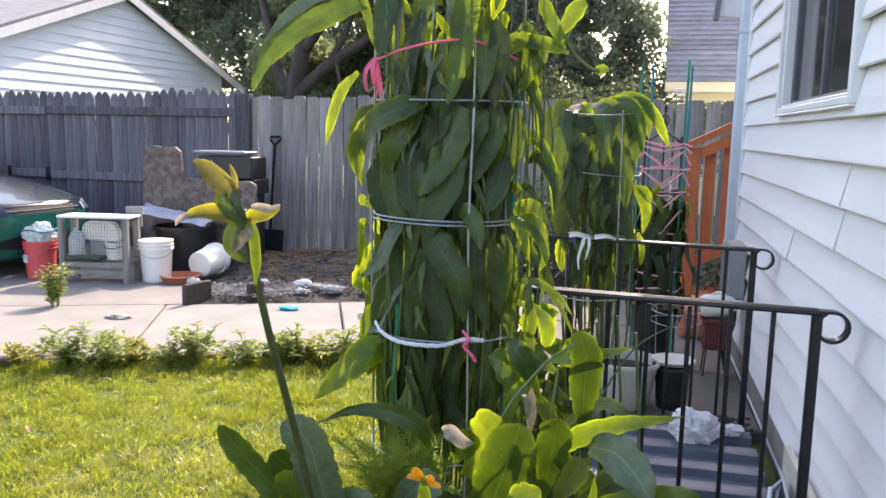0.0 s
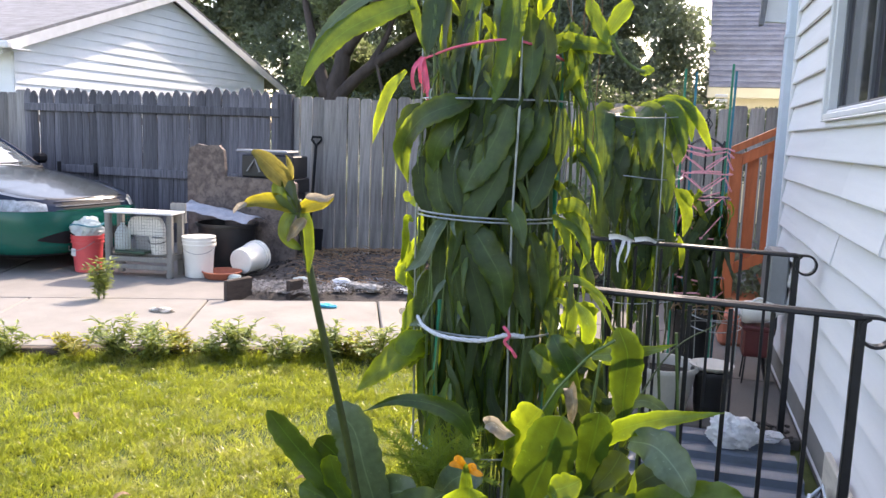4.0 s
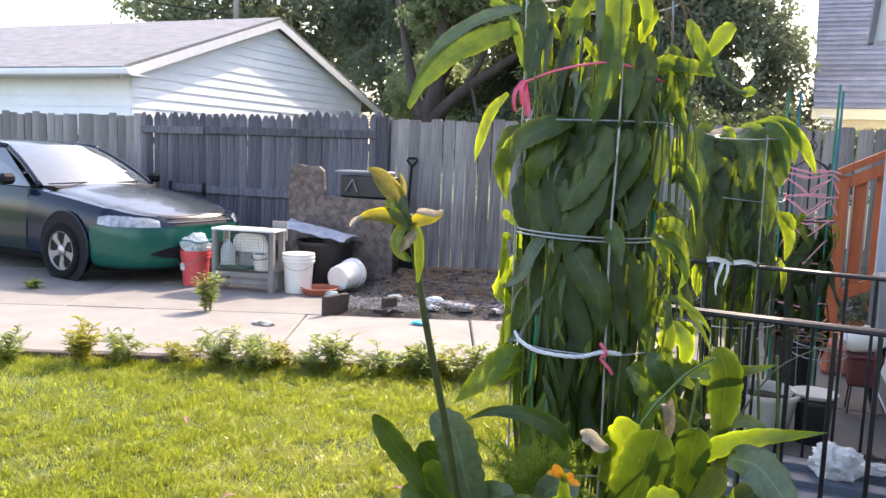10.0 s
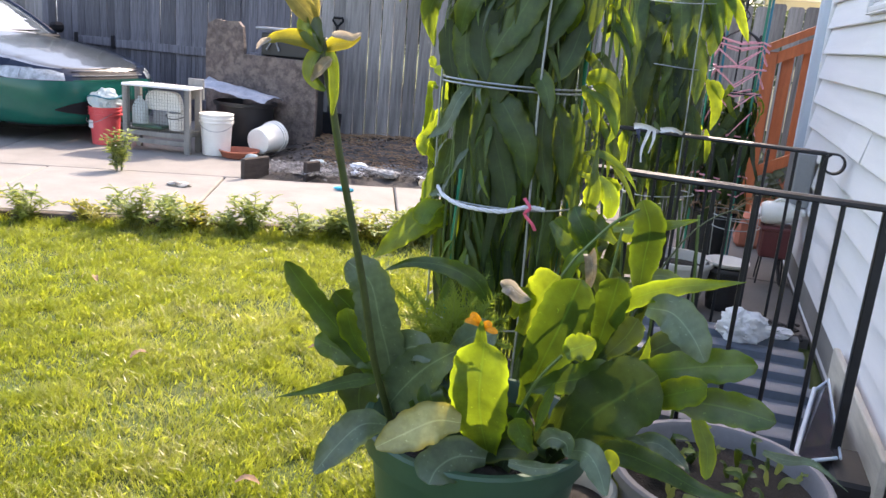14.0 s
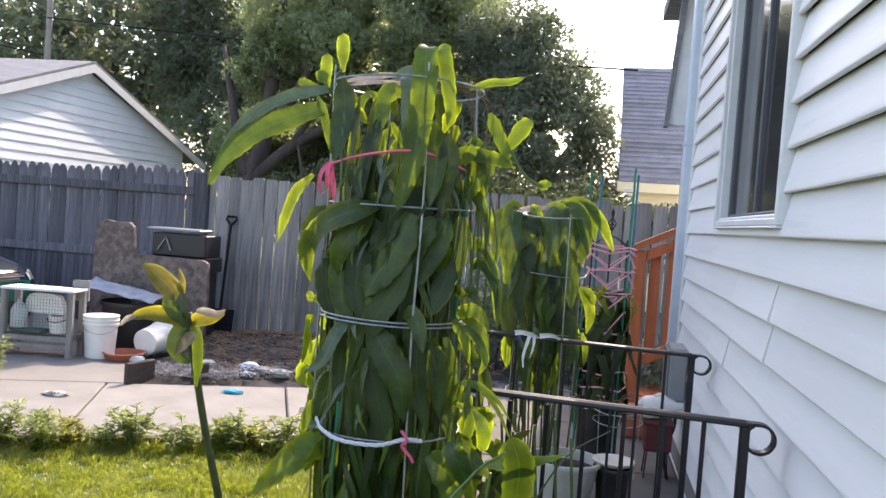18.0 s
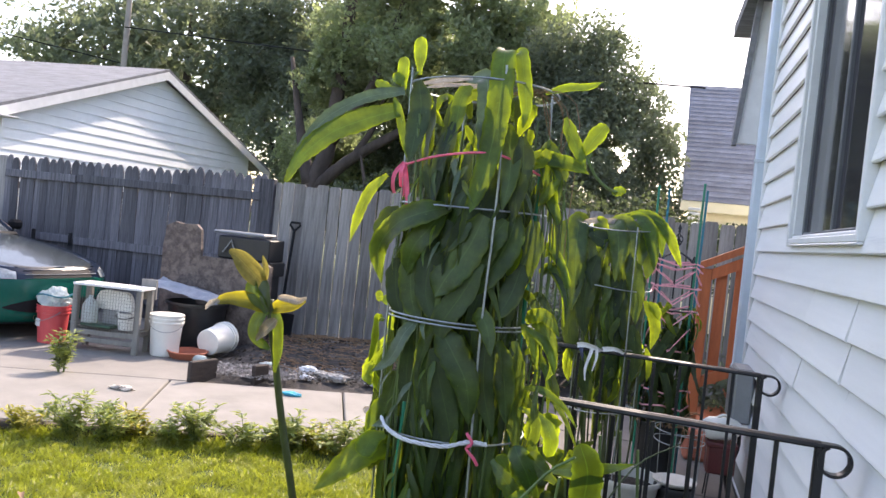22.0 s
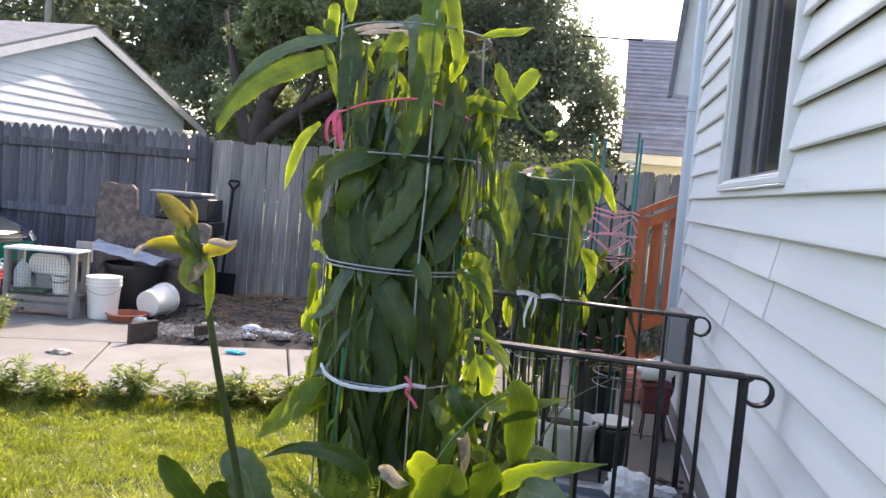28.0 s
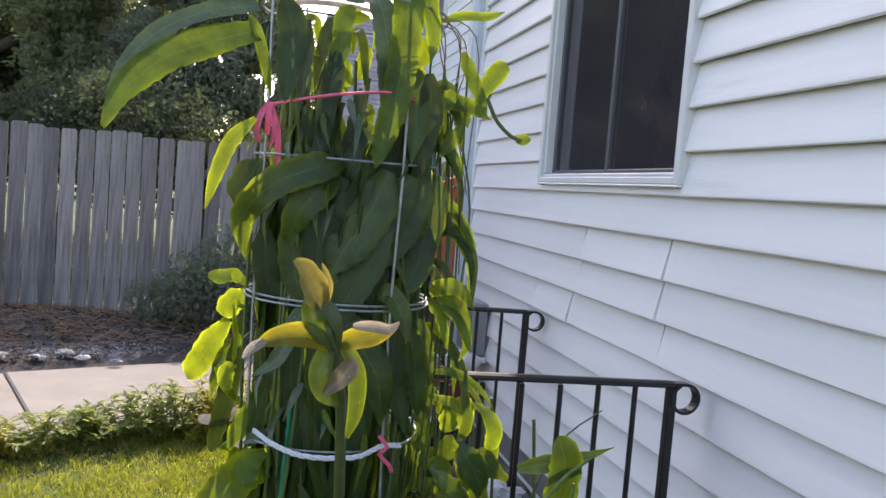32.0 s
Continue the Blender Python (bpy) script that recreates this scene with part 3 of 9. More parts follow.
for c, r, h in ((Vector((-2.78, 6.62)), 0.42, 0.042), (Vector((-1.83, 7.16)), 0.40, 0.042), (Vector((-2.45, 6.8)), 0.28, 0.036), (Vector((-1.35, 7.22)), 0.34, 0.036)):
    o, n_ = len(m.v), 26
    for j in range(n_ + 1):
        for i in range(n_ + 1):
            u, v = i / n_ * 2 - 1, j / n_ * 2 - 1
            p = Vector((c.x + u * r * 1.2, c.y + v * r * 0.8, 0))
            q = max(0.0, 1 - math.hypot(u, v))
            m.v.append((p.x, p.y + 0.10, -0.035 + (h * 0.5 + 0.052) * min(1.0, q * 1.7) + 0.020 * noise.noise(Vector((p.x * 9, p.y * 9, 1))) + 0.016 * noise.noise(Vector((p.x * 30, p.y * 30, 1)))))
    m.f += [(o + j * (n_ + 1) + i, o + j * (n_ + 1) + i + 1, o + (j + 1) * (n_ + 1) + i + 1, o + (j + 1) * (n_ + 1) + i) for j in range(n_) for i in range(n_)]
tagged(part("ash_heap", m, M_ASH), label="pale grey ash spread on the bare soil", category="ash", kind="stuff")
m = Mesh()
for _ in range(1500):
    a, b = rng.uniform(0.5, 3.4), rng.uniform(2.0, 4.2)
    p = wk(a, b, 0.05 + 0.15 * math.exp(-((wk(a, b).x + 2.3) ** 2 / 1.2 + (wk(a, b).y - 8.2) ** 2 / 0.5)))
    d = Vector((rng.uniform(-1, 1), rng.uniform(-0.5, 0.5), rng.uniform(-0.08, 0.16))) * rng.uniform(0.06, 0.22)
    tube(m, [p, p + d * 0.5 + Vector((0, 0, 0.012)), p + d], rng.uniform(0.002, 0.0045), 3, False)
tagged(part("dead_stalks", m, M_BROWNSTEM), label="heap of dry brown stalks on the soil", category="stalks", kind="stuff")

m = Mesh()
for _ in range(1800):
    p = wk(rng.uniform(0.2, 3.2), rng.uniform(1.7, 4.0))
    h = 0.16 * math.exp(-((p.x + 2.3) ** 2 / 1.2 + (p.y - 8.2) ** 2 / 0.5))
    w = rng.uniform(0.010, 0.038)
    cbox(m, (p.x, p.y, 0.02 + h + 0.03 * rng.random()), (w, w * rng.uniform(0.3, 0.8), w * 0.25), 0.002, Euler((rng.uniform(-0.7, 0.7), rng.uniform(-0.7, 0.7), rng.uniform(0, 3))).to_matrix())
tagged(part("debris", m, M_CHAR), label="charred dark scraps and dead leaves on the soil", category="debris", kind="stuff")

# grass
gv, gf = [], []
g = np.random.default_rng(4)
cnt = 0
while cnt < 450000:
    x, y = g.uniform(-6.6, 1.05, 4000), g.uniform(-2.6, 5.9, 4000)
    front = WALK_O.y + (x - WALK_O.x) * 0.41 - 0.02
    keep = (y < front) & (x < 0.62 + 0 * y)
    keep &= g.uniform(0, 1, 4000) < np.clip(1.5 - 0.16 * np.hypot(x - 0.5, y), 0.25, 1)
    keep &= (y > 0.7) | (g.uniform(0, 1, 4000) < 0.35)
    for px, py in zip(x[keep], y[keep]):
        nz = noise.noise(Vector((px * 1.3, py * 1.3, 0)))
        nf = noise.noise(Vector((px * 8.0, py * 8.0, 3)))
        nm = noise.noise(Vector((px * 3.1, py * 3.1, 7)))
        if (nz > 0.25 and g.random() < 0.6) or (nf + 0.6 * nm < -0.16 and g.random() < 0.55):
            continue
        hgt = g.uniform(0.014, 0.046) * (1 + 0.3 * nz + 0.7 * nf + 0.3 * nm)
        if py > WALK_O.y + (px - WALK_O.x) * 0.41 - 0.25:
            hgt *= 1.4
        ang = g.uniform(0, 6.283)
        w = g.uniform(0.0012, 0.0022) * (2.0 if g.random() < 0.22 else 1.0)
        lean = g.uniform(0.3, 1.5) * hgt
        la = 9.0 * noise.noise(Vector((px * 4.5, py * 4.5, 11))) + g.normal(0, 1.7)
        ca, sa = math.cos(ang) * w, math.sin(ang) * w
        lx, ly = math.cos(la) * lean, math.sin(la) * lean
        o = len(gv)
        gv += [(px - ca, py - sa, -0.05), (px + ca, py + sa, -0.05), (px + ca * 0.8 + lx * 0.4, py + sa * 0.8 + ly * 0.4, -0.05 + hgt * 0.65),
               (px - ca * 0.8 + lx * 0.4, py - sa * 0.8 + ly * 0.4, -0.05 + hgt * 0.65), (px + lx, py + ly, -0.05 + hgt)]
        gf += [(o, o + 1, o + 2, o + 3), (o + 3, o + 2, o + 4)]
        cnt += 1
m = Mesh()
m.v, m.f = gv, gf
tagged(part("grass", m, M_GRASS), label="sunlit mown grass with dry yellow patches", category="grass", kind="stuff")


for x, y, a in ((-0.62, 2.06, 20), (-0.50, 1.86, 100), (-1.5, 2.7, 60), (-2.3, 3.4, 140), (-0.9, 3.1, 10), (-1.9, 2.2, 80)):
    m = Mesh()
    strap(m, [(-0.035, 0, 0.0), (-0.01, 0.004, 0.012), (0.015, 0, 0.014), (0.04, -0.004, 0.002)], 0.03, (0, 0, 1), 8, shape=ovate, notch=0.0, fold=0.5)
    tagged(part("dry_leaf", m, M_BROWNSTEM if a % 40 else M_RAG, smooth=180, at=pose(x, y, -0.012, 0, 0, a)), label="dry curled leaf lying in the grass", category="leaf", group="fallen leaves")


# ---------------------------------------------------------------- house wall with lap siding
WX, COURSE, Z_E2 = 1.265, 0.1565, 1.255
CORNER_Y, WALL_BACK, WALL_TOP = 6.08, -4.0, 3.7
WIN_Y0, WIN_Y1, WIN_Z0, WIN_Z1 = 3.11, 4.60, 1.607, 3.10
house = empty("house", label="white house with lap siding and a dark slider window", category="house")
m = Mesh()
t = 0.16
x0, x1 = WX + 0.012, WX + 0.012 + t
cbox(m, ((x0 + x1) / 2, (WALL_BACK + WIN_Y0) / 2, WALL_TOP / 2), (t, WIN_Y0 - WALL_BACK, WALL_TOP), 0.001)
cbox(m, ((x0 + x1) / 2, (WIN_Y1 + CORNER_Y) / 2, WALL_TOP / 2), (t, CORNER_Y - WIN_Y1, WALL_TOP), 0.001)
cbox(m, ((x0 + x1) / 2, (WIN_Y0 + WIN_Y1) / 2, WIN_Z0 / 2), (t, WIN_Y1 - WIN_Y0, WIN_Z0), 0.001)
cbox(m, ((x0 + x1) / 2, (WIN_Y0 + WIN_Y1) / 2, (WIN_Z1 + WALL_TOP) / 2), (t, WIN_Y1 - WIN_Y0, WALL_TOP - WIN_Z1), 0.001)
wall = part("wall", m, M_SHEATH, house)
m = Mesh()
cbox(m, (WX + 4.2, CORNER_Y - 0.09, WALL_TOP / 2), (8.1, 0.16, WALL_TOP), 0.002)
part("end_wall", m, M_SIDING, house)
m = Mesh()
cbox(m, (WX + 4.2, WALL_BACK + 0.08, WALL_TOP / 2), (8.1, 0.16, WALL_TOP), 0.002)
part("back_wall", m, M_SIDING, house)
m = Mesh()
cbox(m, (WX + 8.2, (WALL_BACK + CORNER_Y) / 2, WALL_TOP / 2), (0.16, CORNER_Y - WALL_BACK - 0.4, WALL_TOP), 0.002)
part("side_wall", m, M_SIDING, house)
m = Mesh()
prism(m, [(WX - 0.06, WALL_TOP), (WX - 0.06, WALL_TOP + 0.10), (WX + 4.1, WALL_TOP + 2.2), (WX + 8.6, WALL_TOP + 0.16), (WX + 8.6, WALL_TOP)], 1, WALL_BACK - 0.3, CORNER_Y + 0.25)
part("roof", m, M_SHING, house)
m = Mesh()
cbox(m, (WX + 0.004, (WALL_BACK + CORNER_Y) / 2, 0.07), (0.05, CORNER_Y - WALL_BACK, 0.20), 0.004)
part("foundation_strip", m, M_CONC_D, house)
# room behind the window
m = Mesh()
cbox(m, (WX + 2.2, (WIN_Y0 + WIN_Y1) / 2, 2.2), (0.05, 3.4, 2.6), 0.002)
part("inner_wall", m, M_CURTAIN, house)
m = Mesh()
pts = []
NY = 90
for i in range(NY + 1):
    y = WIN_Y0 + 0.02 + (WIN_Y1 - WIN_Y0 - 0.04) * i / NY
    pts.append((WX + 0.20 + 0.018 * math.sin(i * 0.9) + 0.012 * math.sin(i * 0.37 + 1), y))
m.add([(x, y, WIN_Z0 - 0.05) for x, y in pts] + [(x, y, WIN_Z1 + 0.05) for x, y in pts], [(i, i + 1, i + NY + 2, i + NY + 1) for i in range(NY)])
tagged(part("curtain", m, M_CURTAIN, smooth=180), label="dark plum curtain hanging behind the window", category="curtain")
# window
window = empty("window_1", label="white-framed slider window with dark screen", category="window", kind="structure")
yc, zc, wy, wz = (WIN_Y0 + WIN_Y1) / 2, (WIN_Z0 + WIN_Z1) / 2, WIN_Y1 - WIN_Y0, WIN_Z1 - WIN_Z0
for nm, c, s in (("window_frame", (WX - 0.010, WIN_Y0 + 0.018, zc), (0.074, 0.036, wz)), ("window_frame", (WX - 0.010, WIN_Y1 - 0.018, zc), (0.074, 0.036, wz)),
                 ("window_frame", (WX - 0.010, yc, WIN_Z1 - 0.02), (0.070, wy - 0.073, 0.04)), ("window_sill", (WX - 0.010, yc, WIN_Z0 + 0.015), (0.070, wy - 0.073, 0.030)),
                 ("drip_edge", (WX - 0.020, yc, WIN_Z0 - 0.005), (0.056, wy + 0.006, 0.009)),
                 ("sill_bead", (WX - 0.002, yc, WIN_Z0 + 0.039), (0.05, wy - 0.076, 0.016)), ("frame_bead", (WX - 0.002, WIN_Y0 + 0.043, zc), (0.05, 0.012, wz - 0.10)), ("frame_bead", (WX - 0.002, WIN_Y1 - 0.043, zc), (0.05, 0.012, wz - 0.10)),
                 ("sash_stile", (WX + 0.03, yc + 0.02, zc), (0.03, 0.026, wz - 0.10)), ("sash_stile", (WX + 0.03, WIN_Y0 + 0.058, zc), (0.03, 0.022, wz - 0.10)),
                 ("sash_stile", (WX + 0.03, WIN_Y1 - 0.058, zc), (0.03, 0.022, wz - 0.10)), ("sash_rail", (WX + 0.03, yc, WIN_Z0 + 0.056), (0.028, wy - 0.14, 0.022))):
    m = Mesh()
    cbox(m, c, s, 0.005)
    part(nm, m, M_TRIM if "sash" not in nm else M_SASH, window)
for a, b in ((WIN_Y0 + 0.068, yc + 0.008), (yc + 0.034, WIN_Y1 - 0.068)):
    m = Mesh()
    cbox(m, (WX + 0.036, (a + b) / 2, zc + 0.01), (0.004, b - a, wz - 0.11), 0.001)
    part("pane", m, M_WINGLASS, window, "dark reflecting glass")
zw = Z_E2 + (2 - math.ceil(2 - (WIN_Z0 - Z_E2) / COURSE)) * COURSE
m = Mesh()
prism(m, [(WX - 0.022, zw - 0.002), (WX - 0.026, zw + 0.003), (WX - 0.020, WIN_Z0 - 0.010), (WX, WIN_Z0 - 0.010), (WX, zw)], 1, WIN_Y0 + 0.001, WIN_Y1 - 0.001)
part("filler_strip", m, M_SIDING, window, "white strip of siding under the sill")
# siding boards, course by course, with their joints
JOINTS = {1: (4.60, 1.0), 2: (3.97, 3.18, -0.4), 3: (3.99, 3.21, 0.2), 4: (4.57, 4.07, 3.17), 5: (4.66, -0.8), 6: (5.2, 1.1), 0: (-1.1,)}
siding = empty("siding", label="white lap siding with staggered joints and grey stains", category="siding", kind="structure")
top_k = -13
for k in range(top_k, 11):
    zb = Z_E2 + (2 - k) * COURSE
    if zb < -0.14:
        continue
    cuts = [CORNER_Y - 0.075] + list(JOINTS.get(k, (rng.uniform(-3, 2.0),))) + [WALL_BACK]
    spans = list(zip(cuts[1:], cuts[:-1]))
    out = []
    for a, b in spans:
        if zb + COURSE > WIN_Z0 + 0.005 and zb < WIN_Z1:
            if b > WIN_Y1 and a < WIN_Y0:
                out += [(WIN_Y1 + 0.001, b), (a, WIN_Y0 - 0.001)]
            elif b > WIN_Y1 > a:
                out.append((WIN_Y1 + 0.001, b))
            elif a < WIN_Y0 < b:
                out.append((a, WIN_Y0 - 0.001))
            else:
                out.append((a, b))
        else:
            out.append((a, b))
    for n_, (a, b) in enumerate(out):
        m = Mesh()
        lip, th = WX - 0.024 - 0.0065 * (n_ % 2), 0.011
        a += 0.010 if a > WALL_BACK + 0.1 and abs(a - WIN_Y1) > 0.01 else 0.0
        prof = [(lip + 0.004, zb - 0.002), (lip, zb + 0.003), (lip + 0.001, zb + 0.012), (WX + 0.003, zb + COURSE + 0.004), (WX + 0.011, zb + COURSE + 0.004), (lip + th + 0.008, zb)]
        seg = max(1, int((b - a) / 0.35))
        for q in range(seg):
            ya, yb = a + (b - a) * q / seg, a + (b - a) * (q + 1) / seg
            da = 0.0016 * noise.noise(Vector((ya * 1.7, k * 3.1, 5)))
            db = 0.0016 * noise.noise(Vector((yb * 1.7, k * 3.1, 5)))
            n = len(prof)
            m.add([(x + da * 0.6, ya, z + da) for x, z in prof] + [(x + db * 0.6, yb, z + db) for x, z in prof], [(i, (i + 1) % n, (i + 1) % n + n, i + n) for i in range(n)] + ([tuple(range(n))] if q == 0 else []) + ([tuple(range(n, 2 * n))[::-1]] if q == seg - 1 else []))
        part("siding_board", m, M_SIDING, siding)
# corner board and downspout
m = Mesh()
cbox(m, (WX - 0.002, CORNER_Y - 0.035, WALL_TOP / 2), (0.05, 0.07, WALL_TOP), 0.006)
tagged(part("corner_board", m, M_TRIM), label="white corner board at the end of the siding", category="corner board", kind="structure")
spout = empty("downspout", label="pale blue-grey square downspout at the house corner", category="downspout")
m = Mesh()
cbox(m, (WX - 0.045, CORNER_Y + 0.02, 1.9), (0.075, 0.10, 3.6), 0.014)
part("pipe", m, M_SPOUT, spout, smooth=40)
m = Mesh()
tube(m, [(WX - 0.045, CORNER_Y + 0.02, 0.14), (WX - 0.06, CORNER_Y + 0.0, 0.07), (WX - 0.16, CORNER_Y - 0.02, 0.04)], 0.045, 8)
part("elbow", m, M_SPOUT, spout, smooth=60)
for z in (0.75, 2.2):
    m = Mesh()
    cbox(m, (WX - 0.045, CORNER_Y + 0.02, z), (0.084, 0.109, 0.03), 0.004)
    part("strap", m, M_SPOUT, spout)
box = empty("utility_box", label="grey metal utility box on the siding with a cable", category="utility box")
m = Mesh()
cbox(m, (WX - 0.075, 5.52, 0.66), (0.11, 0.30, 0.34), 0.012)
part("body", m, M_BOX, box)
m = Mesh()
cbox(m, (WX - 0.138, 5.52, 0.66), (0.014, 0.27, 0.31), 0.006)
part("cover", m, M_BOX, box)
m = Mesh()
tube(m, spline([(WX - 0.06, 5.5, 0.49), (WX - 0.06, 5.49, 0.3), (WX - 0.12, 5.45, 0.16), (WX - 0.1, 5.3, 0.02)], 12), 0.012, 6)
part("cable", m, M_KPLASTIC, box)

# concrete pad along the house
pad = empty("patio", label="old concrete pad beside the house wall", category="patio", kind="structure")
for a, b in ((4.36, 5.35), (5.36, 6.5), (6.51, 8.0)):
    slab("slab", [(-0.3, a), (WX - 0.03, a), (WX - 0.03, b), (-0.3, b)], 0.014, 0.1, M_PAD, pad)
slab("slab", [(0.62, 0.2), (WX - 0.03, 0.2), (WX - 0.03, 2.6), (0.62, 2.6)], -0.02, 0.08, M_PAD, pad)


# ---------------------------------------------------------------- iron rails
def railing(y, x_end, x_start, z, label, drop=0.02):
    r = empty("railing", label=label, category="railing", group="iron railings")
    m = Mesh()
    n = 12
    L = [(x_end + (x_start - x_end) * i / n, y, z + drop * i / n) for i in range(n + 1)]
    prof = [(-0.021, -0.006), (-0.019, 0.004), (-0.008, 0.009), (0.008, 0.009), (0.019, 0.004), (0.021, -0.006), (0.016, -0.012), (-0.016, -0.012)]
    vs = [(x, y + a, zz + b) for x, _, zz in L for a, b in prof]
    k = len(prof)
    m.add(vs, [(i * k + j, i * k + (j + 1) % k, (i + 1) * k + (j + 1) % k, (i + 1) * k + j) for i in range(n) for j in range(k)] + [tuple(range(k)), tuple(range(n * k, n * k + k))[::-1]])
    part("top_rail", m, M_IRON, r)
    m = Mesh()
    R = 0.047
    pts = [(x_end + 0.0 + 0.012 * 0, z)] + [(x_end + 0.045 + R * math.cos(a), z - R + R * math.sin(a)) for a in [math.pi / 2 - i * 2 * math.pi * 0.93 / 26 for i in range(27)]]
    vs, fs = [], []
    for i, (px, pz) in enumerate(pts):
        a = Vector((pts[min(i + 1, len(pts) - 1)][0] - pts[max(i - 1, 0)][0], 0, pts[min(i + 1, len(pts) - 1)][1] - pts[max(i - 1, 0)][1])).normalized()
        nrm = Vector((a.z, 0, -a.x))
        for w, h in ((-0.019, -0.005), (0.019, -0.005), (0.019, 0.005), (-0.019, 0.005)):
            vs.append(Vector((px, y + w, pz)) + nrm * h)
    for i in range(len(pts) - 1):
        for j in range(4):
            fs.append((i * 4 + j, i * 4 + (j + 1) % 4, i * 4 + 4 + (j + 1) % 4, i * 4 + 4 + j))
    m.add(vs, fs + [(0, 1, 2, 3), tuple(len(vs) - 4 + j for j in range(4))])
    part("scroll", m, M_IRON, r, "scrolled iron end", smooth=40)
    for x in (x_end, x_start + 0.02):
        m = Mesh()
        cbox(m, (x, y, (z + drop / 2 - 0.012) / 2 - 0.01), (0.030, 0.030, z - 0.012 + 0.02), 0.003)
        part("post", m, M_IRON, r)
    x = x_end - 0.128
    while x > x_start + 0.08:
        m = Mesh()
        cbox(m, (x, y, (z - 0.01) / 2), (0.0145, 0.0145, z - 0.012), 0.002)
        part("baluster", m, M_IRON, r)
        x -= 0.128
    return r


railing(2.837, 1.122, 0.0, 0.955, "black wrought-iron railing with scrolled end by the stairwell")
railing(4.351, 1.135, 0.05, 0.945, "black wrought-iron railing with a knotted cloth on it")

# ribbed panel over the stairwell
panel = empty("ribbed_panel", label="blue-grey ribbed plastic panel covering the cellar stairs", category="panel")
y = 2.66
while y < 4.2:
    m = Mesh()
    prof = [(y + dy, z) for dy, z in ((0.0, 0.028), (0.08, 0.028), (0.095, 0.034), (0.105, 0.066), (0.12, 0.072), (0.185, 0.072), (0.20, 0.066), (0.21, 0.034), (0.2195, 0.028))]
    n = len(prof)
    m.add([(0.42, a, z) for a, z in prof] + [(1.15, a, z) for a, z in prof] + [(0.42, a, z - 0.006) for a, z in prof] + [(1.15, a, z - 0.006) for a, z in prof],
          [(k, k + 1, n + k + 1, n + k) for k in range(n - 1)] + [(2 * n + k, 3 * n + k, 3 * n + k + 1, 2 * n + k + 1) for k in range(n - 1)] + [(k, 2 * n + k, 2 * n + k + 1, k + 1) for k in range(n - 1)] + [(n + k, n + k + 1, 3 * n + k + 1, 3 * n + k) for k in range(n - 1)])
    part("rib", m, M_PANEL, panel, smooth=30)
    y += 0.22
m = Mesh()
for x in (0.46, 1.06):
    cbox(m, (x, 3.48, -0.01), (0.05, 1.7, 0.06), 0.005)
tagged(part("stairwell_curb", m, M_CONC_D), label="concrete curb under the ribbed panel", category="curb", kind="structure")
# white window sash lying askew at the wall foot
sash = empty("old_sash", label="pale narrow sash with dark glass lying at the wall foot", category="window sash")


def bar(a, b, w, h):
    """A squared length of wood from a to b."""
    a, b = Vector(a), Vector(b)
    d = (b - a).normalized()
    side_ = d.cross(Vector((0, 0, 1))).normalized()
    up = side_.cross(d)
    m = Mesh()
    cbox(m, (a + b) / 2, (w, (b - a).length, h), 0.004, Matrix((side_, d, up)).transposed())
    return m


SA, SB, SC, SD = (1.140, 3.46, 0.095), (0.990, 2.74, 0.095), (1.125, 2.74, 0.15), (1.180, 3.45, 0.15)
part("rail", bar(SA, SB, 0.016, 0.018), M_SPOUT, sash)
part("rail", bar(SD, SC, 0.008, 0.012), M_SPOUT, sash)
for a, b in (((1.142, 3.44, 0.100), (1.176, 3.435, 0.145)), ((1.000, 2.755, 0.100), (1.120, 2.755, 0.145))):
    part("stile", bar(a, b, 0.012, 0.012), M_SPOUT, sash)
m = Mesh()
m.add([(1.145, 3.42, 0.098), (1.005, 2.77, 0.098), (1.12, 2.77, 0.148), (1.172, 3.42, 0.148), (1.145, 3.42, 0.092), (1.005, 2.77, 0.092), (1.12, 2.77, 0.142), (1.172, 3.42, 0.142)],
      [(0, 1, 2, 3), (7, 6, 5, 4), (0, 4, 5, 1), (1, 5, 6, 2), (2, 6, 7, 3), (3, 7, 4, 0)])
part("pane", m, M_WINGLASS, sash)
m = Mesh()
cbox(m, (1.217, 3.1, 0.125), (0.026, 1.0, 0.22), 0.004)
tagged(part("plank", m, M_PLANK), label="pale weathered plank standing against the wall", category="plank")
m = Mesh()
cbox(m, (1.165, 2.77, 0.055), (0.14, 0.26, 0.13), 0.012)
tagged(part("drain_box", m, M_KPLASTIC), label="black plastic drain box at the wall foot", category="drain box")


# ---------------------------------------------------------------- fence and gate
FY = 9.0
fence = empty("fence", label="weathered grey board fence with dog-eared tops", category="fence", kind="structure")
for z in (0.45, 1.5):
    m = Mesh()
    cbox(m, (-3.0, FY + 0.06, z), (22.0, 0.04, 0.09), 0.004)
    part("rail", m, M_FENCE, fence)
boards = []
for v in range(6):
    w, h = 0.149 - 0.004 * (v % 3), 1.84 + 0.012 * (v % 4 - 1.5)
    m = Mesh()
    poly = [(-w / 2, 0), (w / 2, 0), (w / 2 + 0.002 * (v % 2), h - 0.022), (w / 2 - 0.018, h), (-w / 2 + 0.018, h), (-w / 2, h - 0.022)]
    prism(m, poly, 1, -0.010, 0.010)
    boards.append(m.data("fence_board", M_FENCE))
slim = []
